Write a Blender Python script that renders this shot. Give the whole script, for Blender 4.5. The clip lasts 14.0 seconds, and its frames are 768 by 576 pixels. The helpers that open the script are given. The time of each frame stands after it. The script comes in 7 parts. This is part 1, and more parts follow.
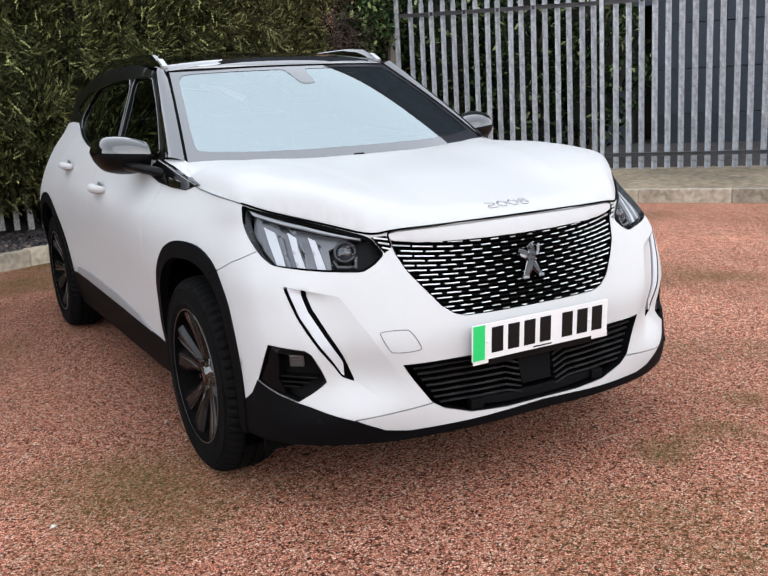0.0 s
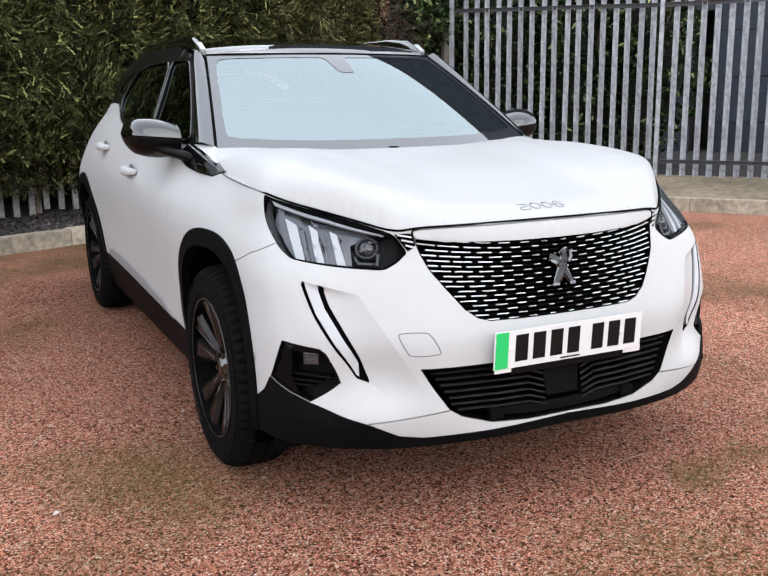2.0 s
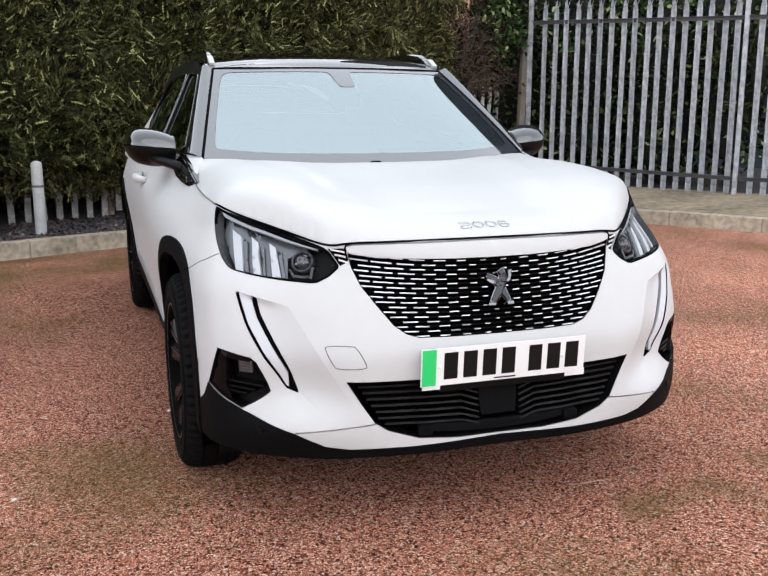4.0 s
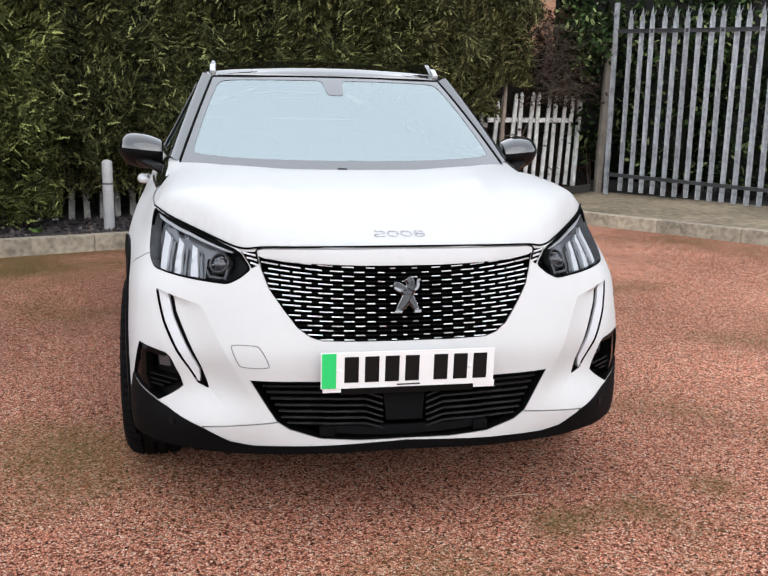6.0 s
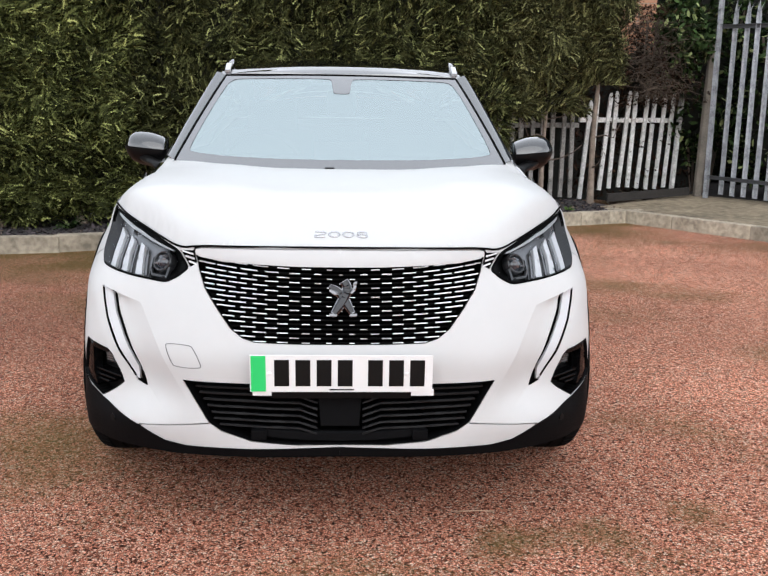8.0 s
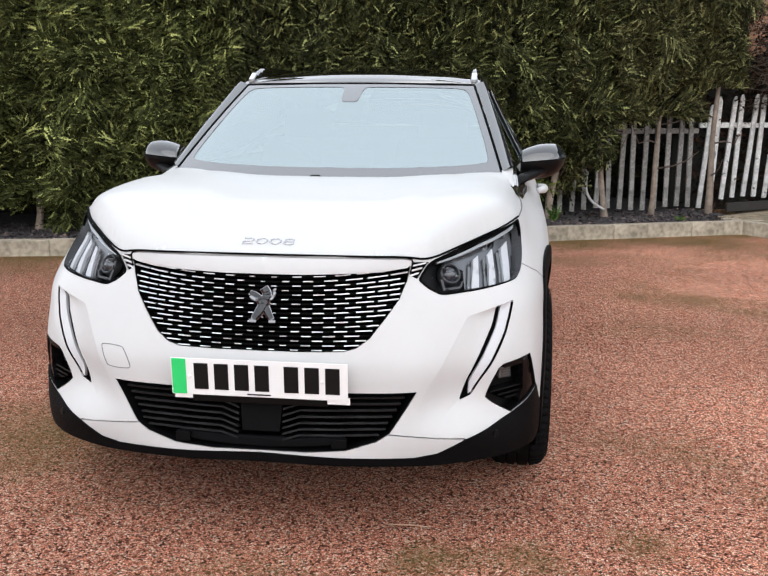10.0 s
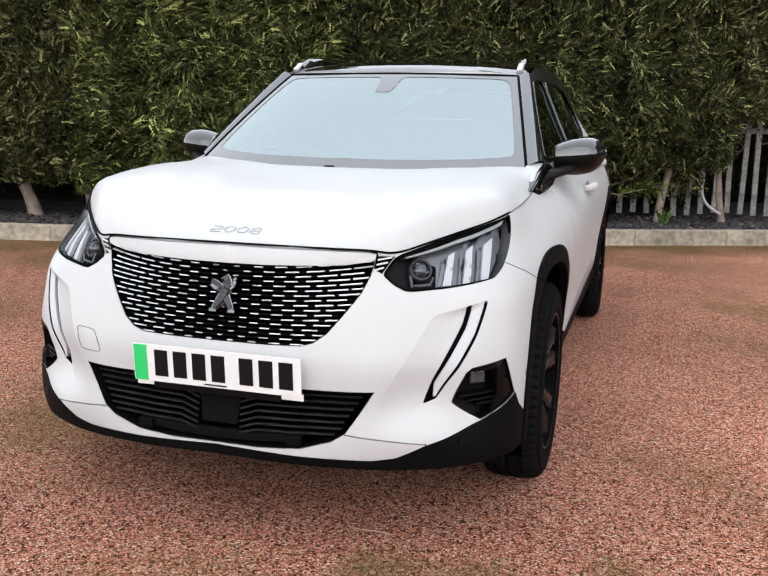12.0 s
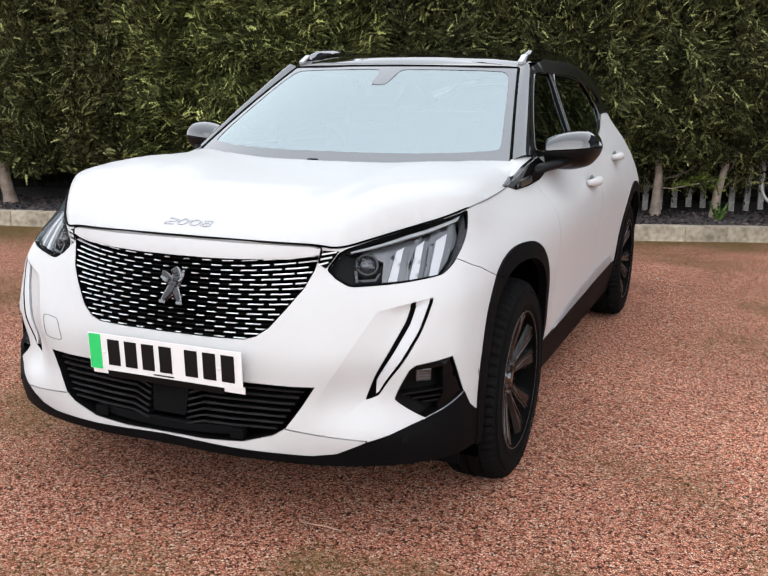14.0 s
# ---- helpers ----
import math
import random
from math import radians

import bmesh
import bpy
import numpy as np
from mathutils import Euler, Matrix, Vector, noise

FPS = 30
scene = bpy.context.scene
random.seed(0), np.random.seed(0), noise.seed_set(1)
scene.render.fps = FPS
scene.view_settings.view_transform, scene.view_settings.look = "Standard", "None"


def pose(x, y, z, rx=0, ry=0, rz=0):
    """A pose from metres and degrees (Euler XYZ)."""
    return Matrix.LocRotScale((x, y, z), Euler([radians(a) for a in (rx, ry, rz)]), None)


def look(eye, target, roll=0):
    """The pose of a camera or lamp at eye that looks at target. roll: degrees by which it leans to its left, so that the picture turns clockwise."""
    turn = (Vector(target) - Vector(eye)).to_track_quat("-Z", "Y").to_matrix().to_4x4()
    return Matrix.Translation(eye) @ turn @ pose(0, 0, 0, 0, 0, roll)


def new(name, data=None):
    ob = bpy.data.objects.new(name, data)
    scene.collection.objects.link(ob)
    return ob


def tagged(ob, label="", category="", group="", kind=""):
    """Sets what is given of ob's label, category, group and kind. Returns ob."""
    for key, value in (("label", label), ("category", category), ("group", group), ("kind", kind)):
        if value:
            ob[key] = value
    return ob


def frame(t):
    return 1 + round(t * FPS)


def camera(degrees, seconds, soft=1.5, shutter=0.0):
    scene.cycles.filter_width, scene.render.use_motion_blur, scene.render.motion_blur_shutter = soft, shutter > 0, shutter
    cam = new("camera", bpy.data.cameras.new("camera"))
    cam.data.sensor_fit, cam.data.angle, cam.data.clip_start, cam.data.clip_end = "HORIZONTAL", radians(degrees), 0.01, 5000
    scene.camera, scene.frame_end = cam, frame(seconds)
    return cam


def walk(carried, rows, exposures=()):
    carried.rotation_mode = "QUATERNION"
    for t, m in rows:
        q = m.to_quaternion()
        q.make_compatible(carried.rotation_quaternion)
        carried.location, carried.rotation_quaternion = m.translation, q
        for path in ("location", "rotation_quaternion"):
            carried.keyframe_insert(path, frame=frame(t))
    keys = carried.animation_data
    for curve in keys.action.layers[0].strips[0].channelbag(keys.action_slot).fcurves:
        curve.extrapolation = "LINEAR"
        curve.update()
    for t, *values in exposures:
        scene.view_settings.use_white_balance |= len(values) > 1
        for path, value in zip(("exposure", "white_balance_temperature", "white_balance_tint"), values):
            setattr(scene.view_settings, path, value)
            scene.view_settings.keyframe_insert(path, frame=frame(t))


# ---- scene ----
cam = camera(46.41, 14.0)
# seconds; eye in metres; turns in degrees. The car's nose is at y = 0, its middle at x = 0, the ground at z = 0.
ROWS = [
    (0.0, -1.674, -2.104, 1.223, 78.03, 3.17, -29.21),
    (0.5, -1.674, -2.103, 1.216, 78.22, 2.60, -28.66),
    (1.0, -1.679, -2.098, 1.214, 78.23, 1.87, -27.91),
    (1.5, -1.656, -2.080, 1.208, 78.01, 1.27, -26.95),
    (2.0, -1.561, -2.040, 1.209, 77.85, 0.83, -25.71),
    (2.5, -1.454, -2.030, 1.226, 77.87, 0.51, -24.10),
    (3.0, -1.350, -2.123, 1.231, 78.05, 0.32, -22.32),
    (5.5, -0.715, -2.380, 1.237, 78.70, -0.73, -12.97),
    (6.0, -0.560, -2.482, 1.252, 78.69, -1.00, -10.92),
    (6.5, -0.431, -2.544, 1.245, 78.66, -1.03, -8.95),
    (7.0, -0.303, -2.511, 1.232, 78.54, -1.16, -7.07),
    (7.5, -0.150, -2.464, 1.245, 78.53, -1.12, -4.98),
    (8.0, -0.003, -2.465, 1.252, 78.59, -0.91, -2.70),
    (8.5, 0.185, -2.515, 1.263, 78.70, -0.61, -0.22),
    (11.0, 0.949, -2.334, 1.246, 78.98, -0.64, 12.68),
    (11.5, 1.067, -2.295, 1.233, 78.82, -0.83, 15.06),
    (12.0, 1.159, -2.198, 1.231, 78.75, -0.92, 17.04),
    (12.5, 1.249, -2.148, 1.239, 78.54, -0.95, 18.73),
    (13.0, 1.359, -2.103, 1.249, 78.22, -1.05, 20.18),
    (13.5, 1.445, -2.067, 1.249, 78.08, -1.01, 21.41),
    (14.0, 1.510, -2.049, 1.244, 78.11, -0.88, 22.34),
]
walk(cam, [(t, pose(*place)) for t, *place in ROWS], [(0.0, 0.56, 6330, 10), (5.0, 0.56, 6420, 10), (14.0, 0.56, 6480, 10)])

# ---- sky and light: an even overcast day ----
world = bpy.data.worlds.new("overcast_sky")
scene.world = world
world.use_nodes = True
wn = world.node_tree
sky = wn.nodes.new("ShaderNodeTexSky")
sky.sky_type = "NISHITA"
sky.sun_disc = False
sky.sun_elevation, sky.sun_rotation = radians(40), radians(170)
sky.air_density, sky.dust_density, sky.ozone_density = 1.0, 2.0, 2.0
grey = wn.nodes.new("ShaderNodeMix")
grey.data_type = "RGBA"
grey.inputs[0].default_value = 0.89
wt, wz, wg = wn.nodes.new("ShaderNodeTexCoord"), wn.nodes.new("ShaderNodeSeparateXYZ"), wn.nodes.new("ShaderNodeMapRange")
wg.interpolation_type = "SMOOTHSTEP"
wg.inputs[1].default_value, wg.inputs[2].default_value = -0.05, 0.80          # pale cloud, brighter towards the horizon
wl = wn.nodes.new("ShaderNodeMix")
wl.data_type = "RGBA"
wl.inputs[6].default_value, wl.inputs[7].default_value = (13.0, 13.4, 14.1, 1), (8.0, 8.5, 9.2, 1)
wn.links.new(wt.outputs["Generated"], wz.inputs[0])
wn.links.new(wz.outputs[2], wg.inputs[0])
wn.links.new(wg.outputs[0], wl.inputs[0])
wn.links.new(wl.outputs[2], grey.inputs[7])
wn.links.new(sky.outputs[0], grey.inputs[6])
wn.links.new(grey.outputs[2], wn.nodes["Background"].inputs[0])
wn.nodes["Background"].inputs[1].default_value = 0.15
sun = new("sun", bpy.data.lights.new("sun", "SUN"))
sun.data.energy, sun.data.angle, sun.data.color = 0.9, radians(80), (1.0, 0.97, 0.93)
sun.matrix_world = look((1.0, -7.6, 6.4), (0, 0, 0))

# ---- materials ----
def material(name, colour, rough=0.5, metal=0.0, coat=0.0, vary=0.0, scale=8.0, bump=0.0, bump_scale=60.0, spec=0.5, second=None):
    """Principled material; vary: how far the colour wanders at two scales; bump: relief in metres."""
    m = bpy.data.materials.new(name)
    m.use_nodes = True
    nt = m.node_tree
    b = nt.nodes["Principled BSDF"]
    b.inputs["Base Color"].default_value = (*colour, 1)
    b.inputs["Roughness"].default_value = rough
    b.inputs["Metallic"].default_value = metal
    b.inputs["Coat Weight"].default_value = coat
    b.inputs["Coat Roughness"].default_value = 0.05
    b.inputs["Specular IOR Level"].default_value = spec
    if vary or bump:
        tc = nt.nodes.new("ShaderNodeTexCoord")
    if vary:
        n1, n2 = nt.nodes.new("ShaderNodeTexNoise"), nt.nodes.new("ShaderNodeTexNoise")
        n1.inputs["Scale"].default_value, n2.inputs["Scale"].default_value = scale, scale * 9
        n1.inputs["Detail"].default_value = n2.inputs["Detail"].default_value = 5
        add = nt.nodes.new("ShaderNodeMath")
        nt.links.new(tc.outputs["Object"], n1.inputs["Vector"])
        nt.links.new(tc.outputs["Object"], n2.inputs["Vector"])
        nt.links.new(n1.outputs["Fac"], add.inputs[0])
        nt.links.new(n2.outputs["Fac"], add.inputs[1])
        ramp = nt.nodes.new("ShaderNodeMapRange")
        ramp.inputs[1].default_value, ramp.inputs[2].default_value = 0.7, 1.3
        nt.links.new(add.outputs[0], ramp.inputs[0])
        mix = nt.nodes.new("ShaderNodeMix")
        mix.data_type = "RGBA"
        mix.inputs[6].default_value = (*[c * (1 - vary) for c in colour], 1)
        mix.inputs[7].default_value = (*(second or [min(1, c * (1 + vary)) for c in colour]), 1)
        nt.links.new(ramp.outputs[0], mix.inputs[0])
        nt.links.new(mix.outputs[2], b.inputs["Base Color"])
    if bump:
        n3, bp = nt.nodes.new("ShaderNodeTexNoise"), nt.nodes.new("ShaderNodeBump")
        n3.inputs["Scale"].default_value, n3.inputs["Detail"].default_value = bump_scale, 4
        bp.inputs["Distance"].default_value = bump
        nt.links.new(tc.outputs["Object"], n3.inputs["Vector"])
        nt.links.new(n3.outputs["Fac"], bp.inputs["Height"])
        nt.links.new(bp.outputs[0], b.inputs["Normal"])
    return m


def pane(name, tint, ior, rough=0.0):
    """Thin glass: clear, with a reflection that grows towards grazing views."""
    m = bpy.data.materials.new(name)
    m.use_nodes = True
    nt = m.node_tree
    nt.nodes.remove(nt.nodes["Principled BSDF"])
    clear, gloss, mix, fres = (nt.nodes.new(k) for k in ("ShaderNodeBsdfTransparent", "ShaderNodeBsdfGlossy", "ShaderNodeMixShader", "ShaderNodeFresnel"))
    clear.inputs[0].default_value = (*tint, 1)
    gloss.inputs["Color"].default_value = (0.85, 0.97, 0.985, 1)
    gloss.inputs["Roughness"].default_value = rough
    fres.inputs[0].default_value = ior
    nt.links.new(fres.outputs[0], mix.inputs[0])
    nt.links.new(clear.outputs[0], mix.inputs[1])
    nt.links.new(gloss.outputs[0], mix.inputs[2])
    nt.links.new(mix.outputs[0], nt.nodes["Material Output"].inputs[0])
    return m


WHITE = material("pearl_white_paint", (0.455, 0.453, 0.450), 0.45, coat=0.16, vary=0.012, scale=3.0, spec=0.2)
WHITE.node_tree.nodes["Principled BSDF"].inputs["Coat Roughness"].default_value = 0.06
BLACK_GLOSS = material("black_gloss", (0.002, 0.002, 0.0022), 0.04, coat=0.3)
PILLAR_GLOSS = material("black_pillar_lacquer", (0.004, 0.004, 0.0045), 0.04, coat=0.0, spec=0.5)
ROOF_GLOSS = material("black_roof_lacquer", (0.002, 0.002, 0.0022), 0.03, spec=0.5)
BLACK_FRAME = material("black_window_surround", (0.002, 0.002, 0.0022), 0.3, spec=0.12)
BLACK_PLASTIC = material("black_textured_plastic", (0.0030, 0.0030, 0.0034), 0.6, spec=0.05, vary=0.15, scale=6, bump=0.0004, bump_scale=900)
RUBBER = material("tyre_rubber", (0.0045, 0.0045, 0.0047), 0.8, spec=0.05, vary=0.25, scale=9, bump=0.0004, bump_scale=300)
ALLOY = material("dark_alloy", (0.007, 0.0068, 0.0068), 0.25, metal=0.0, spec=0.28, vary=0.1)
ALLOY_CUT = material("machined_alloy", (0.13, 0.125, 0.12), 0.3, metal=1.0, vary=0.1, scale=30)
SILL_GREY = material("satin_grey_strip", (0.24, 0.245, 0.255), 0.4, spec=0.3, vary=0.05)
RIM_EDGE = material("grey_rim_lip", (0.07, 0.07, 0.07), 0.3, metal=0.6)
CHROME_SMOKE = material("smoked_chrome", (0.16, 0.16, 0.168), 0.16, metal=1.0)
SILVER = material("satin_silver", (0.52, 0.52, 0.53), 0.3, metal=0.7)
LIGHT_WHITE = material("frosted_light_guide", (0.46, 0.465, 0.48), 0.5)
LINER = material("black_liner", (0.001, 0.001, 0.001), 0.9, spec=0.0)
DEEP = material("deep_black", (0.0012, 0.0012, 0.0012), 0.6, spec=0.03)
DARK_GLASS = pane("privacy_glass", (0.045, 0.05, 0.047), 1.6)
WINDSCREEN = pane("windscreen_glass", (0.30, 0.36, 0.35), 4.7)
LENS = pane("clear_lens", (0.90, 0.91, 0.92), 1.035)
TRIM = material("interior_trim", (0.03, 0.03, 0.032), 0.7, vary=0.1)
CLOTH = material("seat_cloth", (0.05, 0.05, 0.053), 0.85, vary=0.15)
PLATE_WHITE = material("plate_white", (0.68, 0.68, 0.675), 0.35)
PLATE_GREEN = material("plate_green", (0.02, 0.50, 0.13), 0.35)
INK = material("black_ink", (0.003, 0.003, 0.003), 0.5, spec=0.2)
CHROME_WHITE = material("satin_bright_metal", (0.68, 0.68, 0.69), 0.32, metal=0.45)
GLOSS_GREY = material("dark_glossy_inlay", (0.008, 0.009, 0.012), 0.1, metal=0.2)
SLAT = material("grey_black_slat", (0.0045, 0.0045, 0.005), 0.45, spec=0.2, vary=0.1)
BLACK_SATIN = material("satin_black_plastic", (0.0028, 0.0028, 0.003), 0.4, spec=0.12, vary=0.1)
SCREEN_BAND = material("ceramic_screen_border", (0.020, 0.020, 0.024), 0.03, spec=0.5)
for lacquer, index in ((PILLAR_GLOSS, 2.6), (ROOF_GLOSS, 2.9), (BLACK_GLOSS, 1.9), (SCREEN_BAND, 2.7)):
    lacquer.node_tree.nodes["Principled BSDF"].inputs["IOR"].default_value = index
SEAM_GREY = material("joint_and_cup_shade", (0.12, 0.12, 0.12), 0.7)
LAMP_GREY = material("smoky_lamp_grey", (0.15, 0.152, 0.16), 0.25, metal=0.5)
GLASS_DARK = material("dark_lens", (0.03, 0.033, 0.04), 0.04, coat=1.0)
LACQUER = material("dull_black_lacquer", (0.0025, 0.0025, 0.0028), 0.22, spec=0.12)
FOG_GLASS = material("smoky_fog_glass", (0.10, 0.105, 0.11), 0.08, metal=0.3, coat=1.0)
PRINT_GREY = material("pale_print", (0.15, 0.15, 0.15), 0.5)
TRIM_GREY = material("grey_trim", (0.22, 0.23, 0.23), 0.6, vary=0.05)
PEBBLE_PALE = material("pale_stone", (0.52, 0.47, 0.42), 0.8, vary=0.2, scale=40)
PEBBLE_TAN = material("tan_stone", (0.36, 0.22, 0.15), 0.8, vary=0.2, scale=40)
DIGIT = material("grey_chrome", (0.46, 0.46, 0.47), 0.25, metal=0.8)
BLADE = material("pale_lamp_blade", (0.36, 0.365, 0.375), 0.4, metal=0.2)
LAMP_DARK = material("dark_lamp_moulding", (0.03, 0.03, 0.032), 0.3)

# ---- mesh tools ----
from mathutils.geometry import delaunay_2d_cdt


def thing(name, label, category, place=(0, 0, 0), turn=0.0, group="", kind=""):
    ob = new(name)
    ob.matrix_world = pose(*place, 0, 0, turn)
    return tagged(ob, label, category, group, kind)


def mesh_part(name, verts, faces, mat, parent=None, label="", smooth=True):
    me = bpy.data.meshes.new(name)
    me.from_pydata([tuple(v) for v in verts], [], [tuple(f) for f in faces])
    me.materials.append(mat)
    if smooth:
        me.polygons.foreach_set("use_smooth", [True] * len(me.polygons))
    me.update()
    ob = new(name, me)
    ob.parent = parent
    return tagged(ob, label)


def part(name, bm, mat, parent=None, label="", smooth=False):
    me = bpy.data.meshes.new(name)
    bm.to_mesh(me)
    bm.free()
    me.materials.append(mat)
    if smooth:
        me.polygons.foreach_set("use_smooth", [True] * len(me.polygons))
    ob = new(name, me)
    ob.parent = parent
    return tagged(ob, label)


def box(bm, size, m=None, bevel=0.0, segments=2):
    """A bevelled block of that size about the origin, moved by m, added to bm."""
    b = bmesh.new()
    bmesh.ops.create_cube(b, size=1.0, matrix=Matrix.Diagonal((*size, 1)))
    if bevel:
        bmesh.ops.bevel(b, geom=b.edges[:], offset=bevel, segments=segments, affect="EDGES", profile=0.7)
    if m is not None:
        b.transform(m)
    add(bm, b)
    return bm


def add(bm, other):
    me = bpy.data.meshes.new("tmp")
    other.to_mesh(me)
    other.free()
    bm.from_mesh(me)
    bpy.data.meshes.remove(me)


def lathe(profile, n=48, axis="x"):
    """Verts and faces of a profile [(radius, along)] turned about the x axis (or z)."""
    verts, faces = [], []
    k = len(profile)
    for i in range(n):
        a = 2 * math.pi * i / n
        for r, h in profile:
            verts.append((h, r * math.cos(a), r * math.sin(a)) if axis == "x" else (r * math.cos(a), r * math.sin(a), h))
    for i in range(n):
        for j in range(k - 1):
            faces.append((i * k + j, i * k + j + 1, (i + 1) % n * k + j + 1, (i + 1) % n * k + j))
    return verts, faces


def tube(points, radius, n=8, closed=False, flat=1.0):
    """Verts and faces of a round tube along points; radius may be a list."""
    pts = [Vector(p) for p in points]
    rad = radius if isinstance(radius, (list, tuple)) else [radius] * len(pts)
    verts, faces = [], []
    up = Vector((0.13, 0.31, 0.94)).normalized()
    for i, p in enumerate(pts):
        a = pts[i - 1] if i or closed else p
        b = pts[(i + 1) % len(pts)] if i < len(pts) - 1 or closed else p
        d = (b - a).normalized()
        s = d.cross(up)
        s = s.normalized() if s.length > 1e-4 else d.orthogonal().normalized()
        w = s.cross(d)
        for k in range(n):
            t = 2 * math.pi * k / n
            verts.append(p + (s * math.cos(t) + w * math.sin(t) * flat) * rad[i])
    rings = len(pts) if closed else len(pts) - 1
    for i in range(rings):
        for k in range(n):
            a, b = i * n, (i + 1) % len(pts) * n
            faces.append((a + k, a + (k + 1) % n, b + (k + 1) % n, b + k))
    if not closed:
        faces.append(tuple(range(n))[::-1])
        faces.append(tuple((len(pts) - 1) * n + k for k in range(n)))
    return verts, faces


def inside(poly, pts):
    """Which of pts (n, 2) lie in the polygon."""
    poly, pts = np.asarray(poly), np.asarray(pts)
    res = np.zeros(len(pts), bool)
    x, y = pts[:, 0], pts[:, 1]
    for (x0, y0), (x1, y1) in zip(poly, np.roll(poly, -1, axis=0)):
        if y0 != y1:
            res ^= ((y0 > y) != (y1 > y)) & (x < (x1 - x0) * (y - y0) / (y1 - y0) + x0)
    return res


def dense(poly, step, closed=True):
    """The polyline with points at least every step."""
    out = []
    pts = [np.array(p, float) for p in poly]
    n = len(pts) if closed else len(pts) - 1
    for i in range(n):
        a, b = pts[i], pts[(i + 1) % len(pts)]
        k = max(1, int(np.ceil(np.linalg.norm(b - a) / step)))
        out += [a + (b - a) * j / k for j in range(k)]
    if not closed:
        out.append(pts[-1])
    return np.array(out)


def rounded(poly, cut=0.25, times=2, closed=True):
    """Corners cut (Chaikin) to a smooth outline."""
    pts = np.array(poly, float)
    for _ in range(times):
        nxt = np.roll(pts, -1, axis=0)
        a, b = pts * (1 - cut) + nxt * cut, pts * cut + nxt * (1 - cut)
        if closed:
            pts = np.stack([a, b], 1).reshape(-1, pts.shape[1])
        else:
            pts = np.concatenate([pts[:1], np.stack([a, b], 1)[:-1].reshape(-1, pts.shape[1]), pts[-1:]])
    return pts


def ribbon(line, width):
    """A closed strip of that width about an open polyline in the plane."""
    p = np.array(line, float)
    d = np.gradient(p, axis=0)
    d /= np.linalg.norm(d, axis=1)[:, None]
    nrm = np.column_stack([-d[:, 1], d[:, 0]]) * width / 2
    return np.concatenate([p + nrm, (p - nrm)[::-1]])


def cut_sheet(outline, regions, step):
    """Triangulates the outline in the plane along the borders of the regions. Returns points (n, 2), triangles (m, 3), and for each
    triangle the name of its region, '' outside of all, in which pieces that do not touch get their own number."""
    loops = [dense(outline, step)] + [dense(r, step * 0.7) for r in regions.values()]
    lo, hi = loops[0].min(0), loops[0].max(0)
    gx, gy = np.arange(lo[0] + step / 2, hi[0], step), np.arange(lo[1] + step / 2, hi[1], step)
    g = np.array([(x + (step / 2 if j % 2 else 0), y) for j, y in enumerate(gy) for x in gx])
    g = g[inside(loops[0], g)]
    edge_pts = np.concatenate(loops)
    keep = np.ones(len(g), bool)
    for i in range(0, len(g), 500):
        d = np.linalg.norm(g[i:i + 500, None] - edge_pts[None], axis=2).min(1)
        keep[i:i + 500] = d > step * 0.45
    g = g[keep]
    verts, edges = [], []
    for loop in loops:
        n0 = len(verts)
        verts += [tuple(p) for p in loop]
        edges += [(n0 + i, n0 + (i + 1) % len(loop)) for i in range(len(loop))]
    verts += [tuple(p) for p in g]
    v, _, f, *_ = delaunay_2d_cdt([Vector(p) for p in verts], edges, [], 0, 1e-6, True)
    v = np.array([tuple(p) for p in v])
    f = np.array([t for t in f if len(t) == 3])
    c = v[f].mean(1)
    area = np.cross(v[f[:, 1]] - v[f[:, 0]], v[f[:, 2]] - v[f[:, 0]])
    f[area < 0] = f[area < 0][:, ::-1]
    ok = inside(loops[0], c) & (np.abs(area) > 1e-10)
    f, c = f[ok], c[ok]
    tag = np.array([""] * len(f), dtype=object)
    for name, loop in zip(regions, loops[1:]):
        tag[inside(loop, c)] = name
    by_edge = {}
    for i, t in enumerate(f):
        for a, b in ((0, 1), (1, 2), (2, 0)):
            by_edge.setdefault((min(t[a], t[b]), max(t[a], t[b])), []).append(i)
    piece = -np.ones(len(f), int)
    near = [[] for _ in f]
    for pair in by_edge.values():
        if len(pair) == 2 and tag[pair[0]] == tag[pair[1]]:
            near[pair[0]].append(pair[1])
            near[pair[1]].append(pair[0])
    count = 0
    for i in range(len(f)):
        if piece[i] < 0:
            stack = [i]
            piece[i] = count
            while stack:
                for k in near[stack.pop()]:
                    if piece[k] < 0:
                        piece[k] = count
                        stack.append(k)
            count += 1
    return v, f, tag, piece


